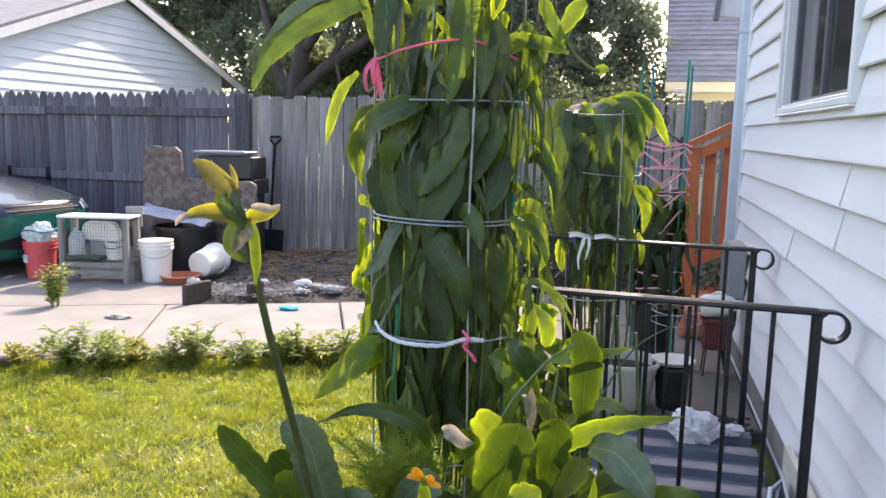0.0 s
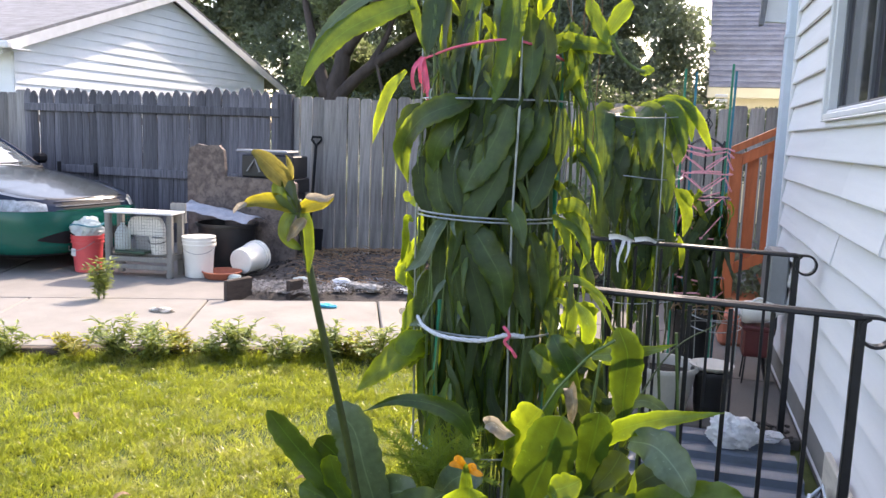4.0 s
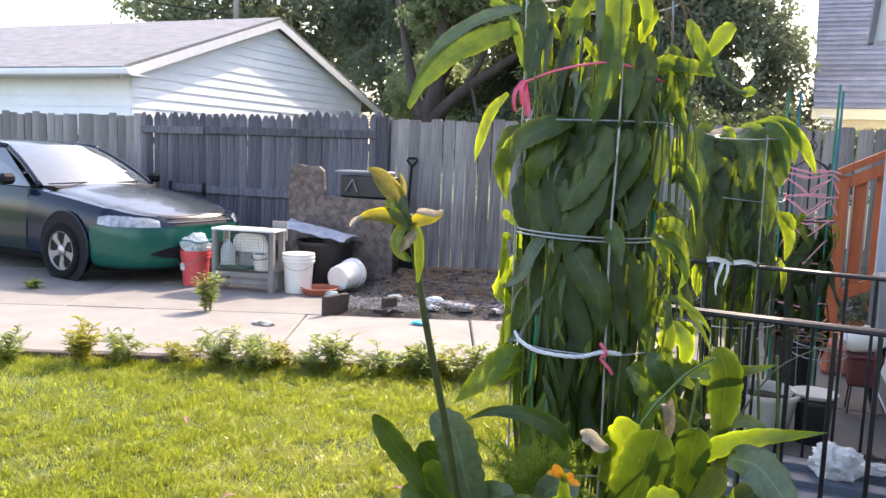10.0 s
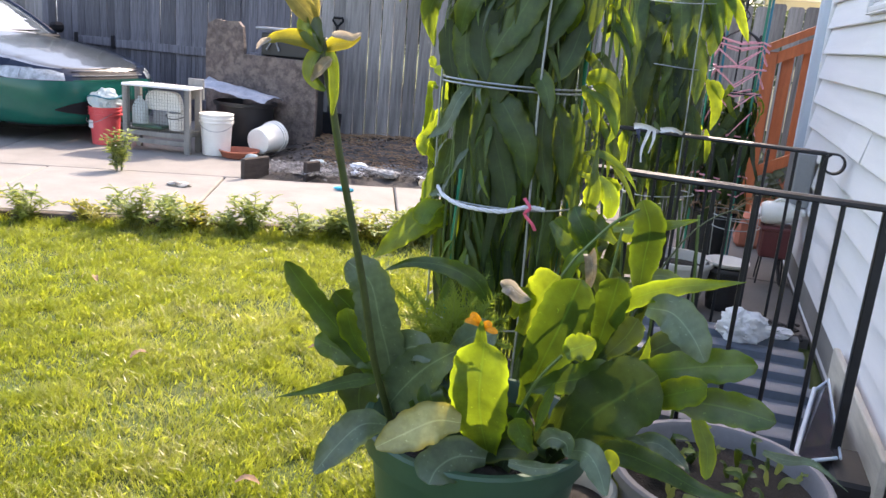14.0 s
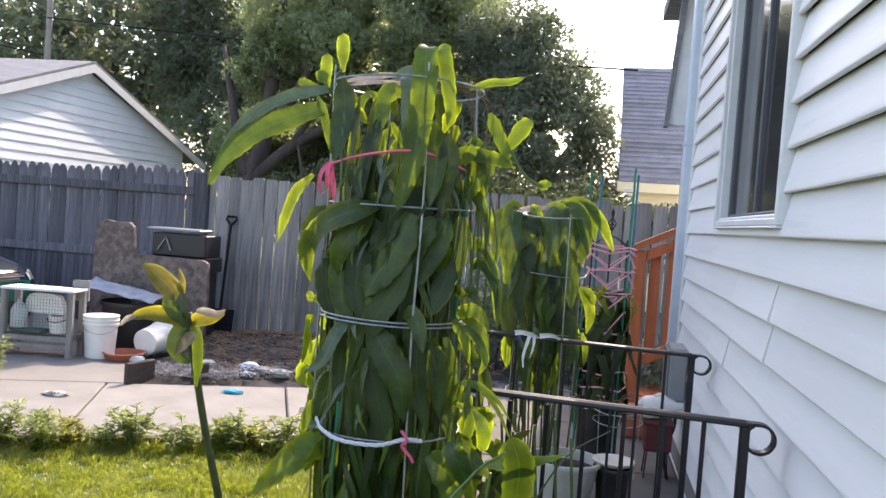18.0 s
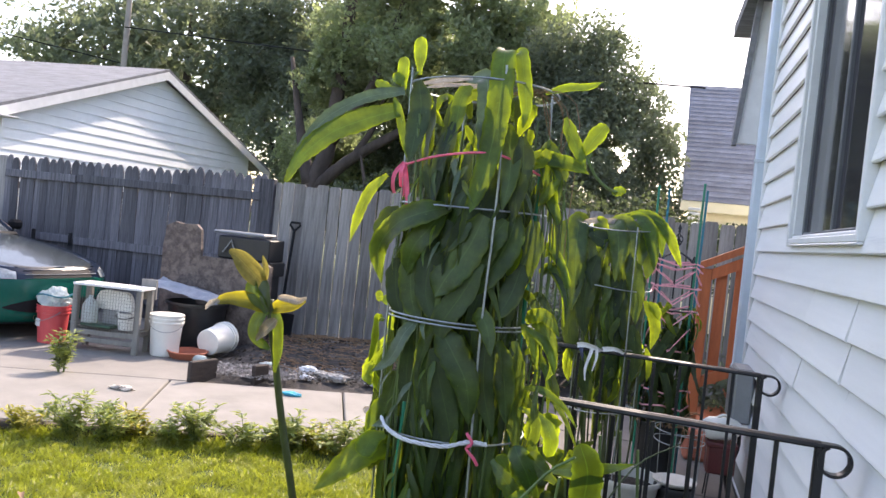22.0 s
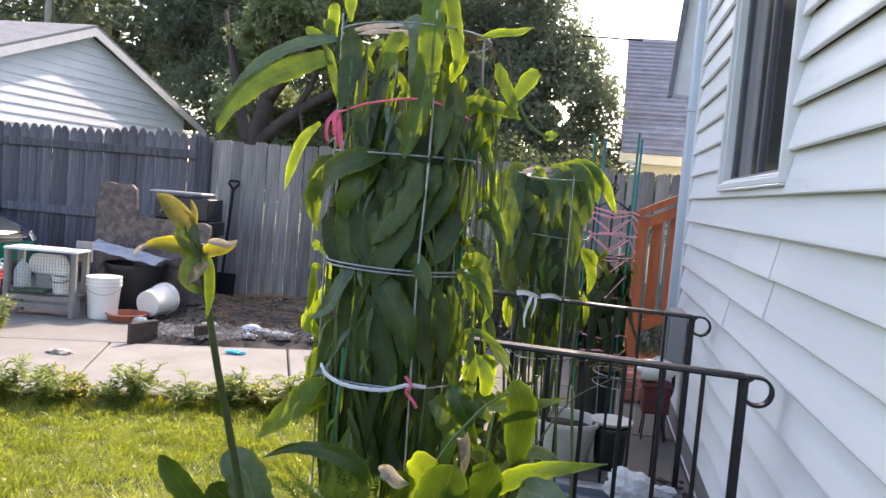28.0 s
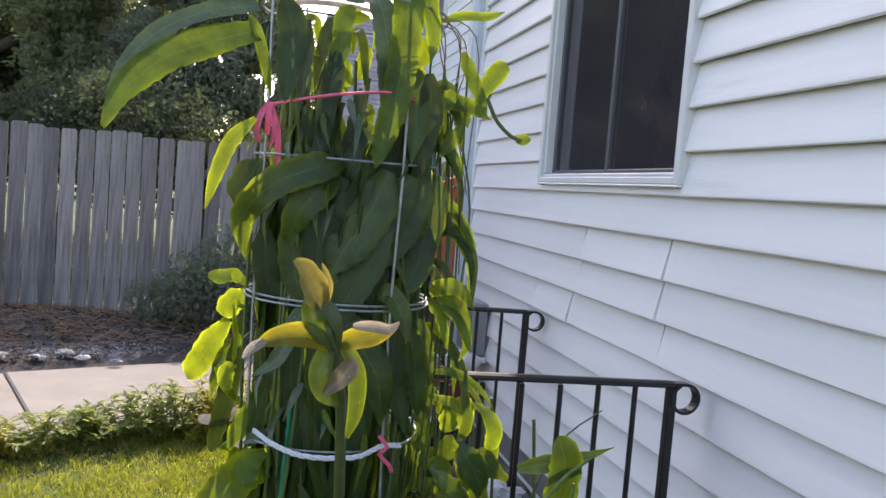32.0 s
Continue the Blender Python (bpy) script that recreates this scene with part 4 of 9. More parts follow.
for v in range(5):
    w, h = 0.139 - 0.003 * (v % 3), 1.84 + 0.012 * (v % 4 - 1.5)
    m = Mesh()
    prism(m, [(-w / 2, 0), (w / 2, 0), (w / 2 + 0.003 * (v % 2), h - 0.022), (w / 2 - 0.018, h), (-w / 2 + 0.018, h), (-w / 2, h - 0.022)], 1, -0.010, 0.010)
    slim.append(m.data("fence_board", M_FENCE))
x = -13.6
while x < 3.4:
    if not -7.78 < x < -4.02:
        ob = part("fence_board", rng.choice(slim if -3.4 < x < 0.4 else boards), None, fence, at=pose(x, FY + rng.uniform(-0.006, 0.006), 0.01 + rng.uniform(-0.012, 0.012), rng.uniform(-0.5, 0.5), rng.uniform(-0.4, 0.4), rng.uniform(-1.5, 1.5)))
    x += 0.152
gate = empty("gate", label="blue-grey double gate with pointed pickets and rails", category="gate")
pick = []
for v in range(4):
    w, h = 0.1145, 1.885 + 0.010 * v
    m = Mesh()
    prism(m, [(-w / 2, 0), (w / 2, 0), (w / 2, h - 0.085), (w / 2 - 0.010, h - 0.05), (0.022, h - 0.008), (0.006, h), (-0.006, h), (-0.022, h - 0.008), (-w / 2 + 0.010, h - 0.05), (-w / 2, h - 0.085)], 1, -0.010, 0.010)
    pick.append(m.data("picket", M_GATE))
x = -7.70
while x < -4.0:
    part("picket", rng.choice(pick), None, gate, at=pose(x, FY - 0.03 + (0.005 if round(x / 0.112) % 2 else -0.005), 0.03 + rng.uniform(-0.012, 0.012) - 0.05 * min(1.0, max(0.0, (-5.0 - x) / 0.6)), rng.uniform(-0.3, 0.3), rng.uniform(-0.6, 0.6), 0))
    x += 0.112
for xa, xb, z in ((-7.73, -6.65, 1.65), (-6.63, -4.03, 1.66), (-7.2, -6.62, 0.87), (-6.6, -4.03, 0.86), (-7.7, -4.03, 0.22)):
    m = Mesh()
    cbox(m, ((xa + xb) / 2, FY - 0.06, z), (xb - xa, 0.036, 0.10), 0.005)
    part("rail", m, M_GATE, gate)
for xx in (-7.2, -6.64):
    m = Mesh()
    cbox(m, (xx, FY - 0.085, 0.87), (0.05, 0.02, 0.17), 0.004)
    part("hinge", m, M_IRON, gate)
m = Mesh()
cbox(m, (-3.97, FY - 0.02, 0.95), (0.19, 0.10, 1.86), 0.006)
part("post", m, M_GATE, gate)


# ---------------------------------------------------------------- garage and neighbours
def lap_boards(name, material, parent, span, z0, z1, step, at, thick=0.02):
    """Horizontal boards; span(z) gives the run's two ends, at(u, depth, z) a place."""
    z = z0
    while z < z1 - 0.02:
        zt = min(z + step, z1)
        a0, b0 = span(z)
        a1, b1 = span(zt)
        if b0 - a0 > 0.05:
            m = Mesh()
            m.add([at(a0, thick, z), at(b0, thick, z), at(b1, 0.004, zt), at(a1, 0.004, zt), at(a0, 0, z), at(b0, 0, z), at(b1, -0.01, zt), at(a1, -0.01, zt)],
                  [(0, 1, 2, 3), (4, 7, 6, 5), (0, 4, 5, 1), (3, 2, 6, 7), (0, 3, 7, 4), (1, 5, 6, 2)])
            part(name, m, material, parent)
        z = zt


GX, GY0, GY1, GEAVE, GAPEX = -9.15, 10.30, 18.05, 2.70, 3.995
garage = empty("garage", label="white-sided garage with a grey shingle gable roof", category="garage")
GM = (GY0 + GY1) / 2
m = Mesh()
prism(m, [(GY0, 0), (GY1, 0), (GY1, GEAVE), (GM, GAPEX - 0.08), (GY0, GEAVE)], 0, -16.5, GX - 0.03)
part("wall", m, M_GAR, garage)


def gspan(z):
    if z < GEAVE:
        return GY0, GY1
    f = (z - GEAVE) / (GAPEX - 0.08 - GEAVE)
    return GY0 + f * (GM - GY0), GY1 - f * (GY1 - GM)


lap_boards("siding_board", M_GAR, garage, gspan, 1.2, GAPEX - 0.12, 0.165, lambda u, d, z: (GX - 0.03 + d, u, z))
lap_boards("siding_board", M_GAR, garage, lambda z: (-16.4, GX - 0.05), 1.2, GEAVE, 0.165, lambda u, d, z: (u, GY0 - d, z))
for side in (-1, 1):
    m = Mesh()
    ya, yb = GM, (GY0 - 0.42 if side < 0 else GY1 + 0.80)
    sl = (GAPEX - GEAVE) / (GM - GY0)
    za, zb = GAPEX + 0.02, GAPEX + 0.02 - abs(yb - ya) * sl
    prism(m, [(ya, za), (yb, zb), (yb, zb + 0.05), (ya, za + 0.05)], 0, -16.8, GX + 0.17)
    part("roof", m, M_SHING, garage)
    m = Mesh()
    prism(m, [(ya, za - 0.16), (yb, zb - 0.16), (yb, zb - 0.002), (ya, za - 0.002)], 0, GX + 0.14, GX + 0.172)
    part("rake_board", m, M_TRIM, garage)
    m = Mesh()
    prism(m, [(ya, za - 0.06), (yb, zb - 0.06), (yb, zb - 0.03), (ya, za - 0.03)], 0, GX, GX + 0.138)
    part("soffit", m, M_SOFFIT, garage)
m = Mesh()
cbox(m, ((-16.8 + GX + 0.36) / 2, GY0 - 0.46, GEAVE - 0.16), (GX + 0.36 + 16.8, 0.11, 0.11), 0.02)
part("gutter", m, M_TRIM, garage, "white metal gutter")
m = Mesh()
cbox(m, ((-16.8 + GX + 0.3) / 2, GY0 - 0.2, GEAVE - 0.20), (GX + 0.3 + 16.8, 0.40, 0.02), 0.004)
part("eave_soffit", m, M_SOFFIT, garage)

# far house with the blue-grey roof
far = empty("far_house", label="cream house with a steep blue-grey shingle roof", category="house")
m = Mesh()
cbox(m, (5.6, 19.6, 1.25), (8.4, 6.4, 2.5), 0.01)
part("wall", m, M_CREAM, far)
m = Mesh()
cbox(m, (5.45, 16.05, 2.42), (8.9, 0.06, 0.22), 0.01)
part("fascia", m, M_CREAM, far, "pale yellow fascia board")
zs, ys = 2.5, 16.0
for k in range(26):
    m = Mesh()
    z0_, z1_ = zs + k * 0.108, zs + (k + 1) * 0.108
    y0_, y1_ = ys + k * 0.124, ys + (k + 1) * 0.124
    m.add([(1.02, y0_, z0_ + 0.012), (9.9, y0_, z0_ + 0.012), (9.9, y1_, z1_ + 0.004), (1.02, y1_, z1_ + 0.004), (1.02, y0_, z0_), (9.9, y0_, z0_), (9.9, y1_, z1_ - 0.02), (1.02, y1_, z1_ - 0.02)],
          [(0, 1, 2, 3), (4, 7, 6, 5), (0, 4, 5, 1), (3, 2, 6, 7), (0, 3, 7, 4), (1, 5, 6, 2)])
    part("shingle_course", m, M_SHING2, far)
m = Mesh()
prism(m, [(16.2, 2.5), (22.8, 2.5), (19.25, 5.2)], 0, 1.12, 1.22)
part("gable", m, M_SOFFIT, far)
for k in range(6):
    m = Mesh()
    cbox(m, (1.26, 16.02, 1.9 + 0.09 * k), (0.22, 0.03, 0.05), 0.004, Matrix.Rotation(radians(25), 3, "X"))
    part("shutter_slat", m, M_SOFFIT, far)

# nearer neighbour seen past the house corner
NX, NY0, NY1, NTOP = 2.02, 9.6, 13.5, 5.2
nb = empty("neighbour_house", label="tall white-sided neighbouring house with narrow windows", category="house")
m = Mesh()
cbox(m, (NX + 3.5, (NY0 + NY1) / 2, NTOP / 2), (7.0, NY1 - NY0, NTOP), 0.01)
part("wall", m, M_GAR, nb)
lap_boards("siding_board", M_GAR, nb, lambda z: (NY0, NY1), 1.4, NTOP - 0.3, 0.165, lambda u, d, z: (NX - d, u, z))
m = Mesh()
prism(m, [(NX - 0.55, NTOP - 0.15), (NX - 0.55, NTOP + 0.05), (NX + 3.5, NTOP + 3.0), (NX + 7.5, NTOP + 0.05), (NX + 7.5, NTOP - 0.15)], 1, NY0 - 0.4, NY1 + 0.4)
part("roof", m, M_SHING, nb)
m = Mesh()
prism(m, [(1.52, 3.10), (2.01, 3.08), (2.01, 5.05), (1.66, 5.05)], 1, 11.9, 12.0)
part("gable_overhang", m, M_SOFFIT, nb, "grey soffit of the gable overhang")
m = Mesh()
prism(m, [(1.47, 3.06), (1.53, 3.06), (1.68, 5.05), (1.60, 5.05)], 1, 11.84, 12.04)
part("rake_board", m, M_SHING, nb)
for yy, za, zb in ((11.15, 3.6, 4.9), (10.55, 1.75, 2.85), (11.75, 1.75, 2.5)):
    w = part("window", Mesh().add([], []), M_TRIM, nb)
    w.data = Mesh().data("window", M_TRIM)
    m = Mesh()
    for c, s in (((NX - 0.03, yy - 0.24, (za + zb) / 2), (0.06, 0.05, zb - za)), ((NX - 0.03, yy + 0.24, (za + zb) / 2), (0.06, 0.05, zb - za)), ((NX - 0.03, yy, za), (0.06, 0.53, 0.05)), ((NX - 0.03, yy, zb), (0.06, 0.53, 0.05))):
        cbox(m, c, s, 0.005)
    w.data = m.data("window", M_TRIM)
    m = Mesh()
    cbox(m, (NX - 0.024, yy, (za + zb) / 2), (0.01, 0.43, zb - za - 0.05), 0.001)
    part("pane", m, M_WINGLASS, w)


# ---------------------------------------------------------------- orange stair rail behind the corner
deck = empty("stair_rail", label="orange-stained wooden stair rail with boards", category="stair rail")
DY = 7.0
m = Mesh()
cbox(m, (1.0, DY, 0.70), (0.09, 0.09, 1.40), 0.006)
part("post", m, M_ORANGE, deck)
sl = 0.5
for z0_, h in ((1.41, 0.06), (1.30, 0.09), (0.42, 0.09)):
    m = Mesh()
    prism(m, [(0.93, z0_ - h / 2), (2.4, z0_ - h / 2 + 1.47 * sl), (2.4, z0_ + h / 2 + 1.47 * sl), (0.93, z0_ + h / 2)], 1, DY - (0.07 if h == 0.06 else 0.03), DY + (0.07 if h == 0.06 else 0.03))
    part("top_rail" if h == 0.06 else "rail", m, M_ORANGE, deck)
for k in range(9):
    xx = 1.13 + k * 0.145
    m = Mesh()
    cbox(m, (xx, DY + 0.04, 0.85 + (xx - 0.95) * sl), (0.085, 0.02, 0.95), 0.003)
    part("baluster", m, M_ORANGE, deck)
m = Mesh()
for k in range(5):
    cbox(m, (1.2 + 0.28 * k, DY + 0.55, 0.17 * k + 0.10), (0.30, 1.0, 0.04), 0.005)
part("steps", m, M_ORANGE, deck)


# ---------------------------------------------------------------- trees and sky line
def crown(name, blobs, count, size, material, parent, seed, gap=0.0):
    """Many small leaf clumps on uneven lobes, with a dense heart of larger ones."""
    r = np.random.default_rng(seed)
    vol = np.array([b[3] ** 2 for b in blobs])
    pick_ = r.choice(len(blobs), count, p=vol / vol.sum())
    m = Mesh()
    for n_, i in enumerate(pick_):
        cx, cy, cz, rad, fl = blobs[i]
        d = r.normal(size=3)
        d /= np.linalg.norm(d)
        nz = noise.noise(Vector((cx + d[0] * 1.6, cy + d[1] * 1.6, cz + d[2] * 1.6)) * 0.9)
        fine = noise.noise(Vector((cx + d[0] * rad, cy + d[1] * rad, cz + d[2] * rad)) * 2.6)
        heart = n_ % 9 == 0
        rr = rad * (0.7 * r.random() ** 0.4 if heart else (0.5 + 0.5 * r.random() ** 0.45) * (1 + 0.45 * nz + 0.28 * fine))
        p = Vector((cx + d[0] * rr, cy + d[1] * rr, cz + d[2] * rr * fl))
        if gap and noise.noise(Vector((p.x * 1.25, p.y * 0.15, p.z * 1.25))) + 0.6 * noise.noise(Vector((p.x * 3.4, p.y * 0.5, p.z * 3.4))) > gap:
            continue
        s = size * r.uniform(0.6, 1.4) * (2.0 if heart else 1.0)
        a = Vector(r.normal(size=3)).normalized()
        b = a.orthogonal().normalized()
        b = Matrix.Rotation(r.uniform(0, 6.28), 3, a) @ b
        c = a.cross(b)
        m.add([p - b * s * 0.5, p + c * s * 0.28 + a * s * 0.06, p + b * s * 0.5, p - c * s * 0.28 + a * s * 0.06], [(0, 1, 2, 3)])
    return part(name, m, material, parent)


def tree(at, trunk_r, limbs, blobs, count, size, material, label, seed, gap=0.0):
    t_ = empty("tree", at=pose(*at), label=label, category="tree", group="trees behind the fence")
    m = Mesh()
    for pts, r0, r1 in limbs:
        line = spline(pts, 10)
        tube(m, line, [r0 + (r1 - r0) * i / 10 for i in range(11)], 9)
    part("trunk", m, M_BARK, t_, smooth=180)
    crown("crown", blobs, count, size, material, t_, seed, gap)
    return t_


tree((-6.3, 17.5, 0), 0.3, [([(-1.0, 0, 0), (-0.98, 0, 1.6), (-0.86, 0.1, 2.4), (-0.6, 0.1, 3.3), (-0.4, 0.2, 7.0)], 0.36, 0.12), ([(-0.95, 0, 2.2), (-1.3, 0.1, 3.2), (-1.9, 0.4, 5.2)], 0.19, 0.05),
                            ([(-0.95, 0, 2.0), (0.0, 0.1, 2.9), (1.6, 0.2, 4.0), (3.4, 0.3, 6.0)], 0.17, 0.05), ([(-0.6, 0.1, 3.2), (0.5, -0.3, 4.6), (1.1, -0.3, 6.8)], 0.15, 0.05), ([(0.0, 0.1, 2.9), (0.5, 0.1, 3.8), (0.8, 0.1, 5.2)], 0.09, 0.03)],
     [(-0.9, 0.6, 4.7, 1.0, 0.8), (-0.1, 0.6, 5.4, 1.6, 0.8), (1.6, 0, 5.2, 1.7, 0.75), (3.1, 0.3, 4.9, 1.35, 0.8), (1.1, 0, 7.6, 2.0, 0.8), (2.8, 0.5, 7.4, 1.6, 0.8), (-1.3, 1.6, 3.3, 0.9, 0.7), (-2.3, 3.4, 3.0, 1.3, 0.9), (-0.9, 2.2, 2.4, 1.1, 0.9), (2.4, 0, 3.5, 1.1, 0.7), (3.6, 0.6, 6.4, 1.2, 0.9)],
     96000, 0.115, M_TREE, "large leafy maple with spreading limbs behind the fence", 11, gap=0.24)
tree((-1.35, 16.8, 0), 0.25, [([(0, 0, 0), (0.05, 0, 1.8), (0, 0.1, 4.4)], 0.24, 0.06), ([(0, 0, 1.2), (-0.8, 0, 2.4), (-1.4, 0, 3.8)], 0.12, 0.04), ([(0, 0, 1.3), (0.8, 0, 2.3), (1.5, 0, 3.4)], 0.12, 0.04)],
     [(0, 0, 2.6, 1.9, 1.0), (0.7, 0, 3.6, 1.45, 0.95), (-0.8, 0, 3.6, 1.3, 0.95), (0.2, 0, 4.5, 1.15, 0.9), (-0.5, 0, 5.2, 0.8, 0.9), (1.5, 0, 2.2, 1.05, 1.0), (-1.5, 0, 2.2, 1.1, 1.0), (1.7, 0, 3.5, 0.75, 0.9), (0.45, 0, 5.5, 0.8, 0.8), (1.3, 0, 4.4, 0.7, 0.9), (2.0, 0, 1.9, 0.8, 1.0)],
     64000, 0.085, M_TREE_D, "dense dark rounded tree behind the fence", 12, gap=0.42)
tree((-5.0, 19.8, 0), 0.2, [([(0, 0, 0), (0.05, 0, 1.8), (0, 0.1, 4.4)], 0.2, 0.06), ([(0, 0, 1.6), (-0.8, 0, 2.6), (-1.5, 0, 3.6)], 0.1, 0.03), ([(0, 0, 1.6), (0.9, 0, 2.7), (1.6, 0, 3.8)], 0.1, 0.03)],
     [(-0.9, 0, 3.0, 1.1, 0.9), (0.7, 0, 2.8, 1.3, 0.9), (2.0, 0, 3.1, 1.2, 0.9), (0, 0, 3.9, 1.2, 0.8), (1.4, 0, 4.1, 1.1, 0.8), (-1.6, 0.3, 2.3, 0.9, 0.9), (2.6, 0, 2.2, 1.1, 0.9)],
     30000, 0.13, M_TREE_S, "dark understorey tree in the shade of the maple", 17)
tree((-3.7, 20.5, 0), 0.25, [([(0, 0, 0), (0.1, 0, 3.0), (0, 0.1, 7.4)], 0.22, 0.06), ([(0.05, 0, 2.6), (0.9, 0, 4.4), (1.4, 0, 6.4)], 0.1, 0.03), ([(0.05, 0, 3.0), (-0.8, 0, 4.8), (-1.2, 0, 6.6)], 0.1, 0.03)],
     [(0, 0, 5.0, 1.4, 1.1), (-1.5, 0, 6.0, 1.2, 1.0), (0.2, 0, 6.9, 0.9, 1.0), (1.8, 0, 4.8, 1.0, 1.0)],
     14000, 0.115, M_TREE, "tall light-crowned tree with gaps of sky", 13, gap=0.12)
tree((-16.0, 25.5, 0), 0.3, [([(0, 0, 0), (0.1, 0, 4.0), (0, 0.1, 9.0)], 0.3, 0.06), ([(0.0, 0, 3.5), (2.4, 0, 5.6), (4.2, 0, 7.6)], 0.14, 0.04), ([(0.0, 0, 3.5), (-2.4, 0, 5.6), (-4.0, 0, 7.6)], 0.14, 0.04)],
     [(-3.0, 0, 6.6, 2.6, 0.9), (0, 0, 7.0, 3.0, 0.9), (3.2, 0, 6.2, 2.2, 0.8), (5.2, 0.4, 6.0, 1.6, 0.9), (1.5, 0, 4.6, 1.8, 0.7), (-5.5, 0, 6.2, 2.2, 0.9)],
     26000, 0.22, M_TREE_D, "dark leafy tree beyond the garage roof", 14, gap=0.2)
tree((-10.4, 23.5, 0), 0.2, [([(0, 0, 0), (0.1, 0, 2.5), (0, 0.1, 5.5)], 0.2, 0.05), ([(0, 0, 1.8), (0.9, 0, 3.2), (1.6, 0, 4.6)], 0.1, 0.03), ([(0, 0, 1.8), (-0.8, 0, 3.2), (-1.4, 0, 4.6)], 0.1, 0.03)],
     [(0, 0, 2.2, 1.6, 0.9), (1.4, 0, 3.4, 1.5, 0.9), (-0.8, 0, 4.0, 1.5, 0.9), (0.6, 0, 5.2, 1.4, 0.9), (1.9, 0.4, 1.8, 1.3, 0.9), (2.7, 0, 4.7, 1.3, 0.9), (3.4, 0, 3.3, 1.3, 0.9), (1.6, 0, 6.4, 1.3, 0.9), (3.6, 0, 6.2, 1.2, 0.9), (1.4, 0.5, 7.7, 1.3, 0.9), (3.2, 0.5, 7.6, 1.4, 0.9), (-2.9, 1.0, 7.9, 1.3, 0.9), (-1.8, 1.0, 7.6, 1.4, 0.9), (-0.6, 1.0, 7.8, 1.5, 0.9), (-1.7, 1.0, 6.3, 1.3, 0.9), (-0.5, 1.0, 6.3, 1.3, 0.9), (-2.3, 1.0, 5.2, 1.2, 0.9)],
     58000, 0.13, M_TREE_D, "dark tree standing beyond the garage corner", 18, gap=0.42)
hedge = empty("shrub_row", label="dark overgrown shrubs along the back of the fence", category="shrubs")
m = Mesh()
for xx in (-4.2, -3.1):
    tube(m, spline([(xx, 13.0, 0), (xx + 0.15, 13.0, 1.2), (xx - 0.2, 13.1, 2.6)], 6), [0.07, 0.065, 0.06, 0.05, 0.04, 0.03, 0.02], 7)
tagged(part("stems", m, M_BARK, hedge), kind="stuff")
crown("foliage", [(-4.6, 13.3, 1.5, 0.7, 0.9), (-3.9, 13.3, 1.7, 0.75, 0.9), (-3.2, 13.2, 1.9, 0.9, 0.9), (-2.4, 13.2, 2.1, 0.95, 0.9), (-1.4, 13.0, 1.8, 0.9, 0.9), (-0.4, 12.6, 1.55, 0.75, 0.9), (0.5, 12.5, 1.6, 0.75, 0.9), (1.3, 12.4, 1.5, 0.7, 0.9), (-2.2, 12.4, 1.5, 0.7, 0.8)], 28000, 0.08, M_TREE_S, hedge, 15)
shrub = empty("corner_shrub", label="dark low bush at the foot of the board fence", category="bush")
crown("foliage", [(-1.1, 8.5, 0.22, 0.32, 0.9), (-0.75, 8.45, 0.4, 0.42, 0.9), (-0.35, 8.4, 0.6, 0.5, 1.0), (0.05, 8.3, 0.5, 0.46, 1.0), (0.4, 8.3, 0.4, 0.4, 1.0), (1.25, 7.9, 0.3, 0.28, 1.0)], 6500, 0.05, M_TREE_D, shrub, 16)
m = Mesh()
for xx in (-0.7, -0.3, 0.1):
    tube(m, [(xx, 8.4, -0.04), (xx + 0.05, 8.4, 0.5)], 0.012, 5)
tagged(part("stems", m, M_BARK, shrub), kind="stuff")
pole = empty("utility_pole", label="grey wooden utility pole with wires", category="utility pole")
m = Mesh()
tube(m, [(-15.6, 21.6, 0), (-15.6, 21.6, 8.5)], [0.11, 0.08], 10)
part("pole", m, M_POLE, pole, smooth=60)
for pts in ([(-30, 21.6, 8.2), (-22, 21.6, 6.6), (-15.6, 21.6, 5.5)], [(-15.6, 21.5, 6.6), (-6.0, 19.5, 5.55), (1.2, 15.6, 4.55)]):
    m = Mesh()
    tube(m, spline(pts, 16), 0.018, 5)
    part("wire", m, M_DARK, pole)


# ---------------------------------------------------------------- plants: helpers
def ring_wire(m, c, r, z, wob=0.0, th=0.003, n=40):
    pts = [(c[0] + r * math.cos(a), c[1] + r * math.sin(a), z + wob * math.sin(a * 2 + z * 5)) for a in [2 * math.pi * k / n for k in range(n + 1)]]
    return tube(m, pts, th, 6, False)


def hang_variants(name, count, lo, hi, w0, w1, material, seed, diag=0.25):
    """Hanging strap leaves in their own space: x sideways, -y outwards, -z down."""
    r = random.Random(seed)
    out = []
    for _ in range(count):
        L = r.uniform(lo, hi)
        s = r.uniform(-diag, diag) * L
        arch = r.uniform(0.0, 0.05)
        o = r.uniform(-0.03, 0.04)
        m = Mesh()
        strap(m, [(0, 0, 0), (s * 0.15, -arch * 0.8 - 0.01, L * 0.03 * r.random()), (s * 0.45, -arch - o, -L * 0.35), (s * 0.8, -arch * 0.6 - o, -L * 0.7), (s, -o * 0.4 + r.uniform(-0.02, 0.02), -L)],
              r.uniform(w0, w1), (0, -1, 0.1), 16, fold=r.uniform(-0.15, 0.25), notch=r.uniform(0.10, 0.24), teeth=r.randint(5, 8), twist=r.uniform(-0.9, 0.9), curl=r.uniform(-0.06, 0.06))
        out.append(m.data(name, material, 180))
    return out


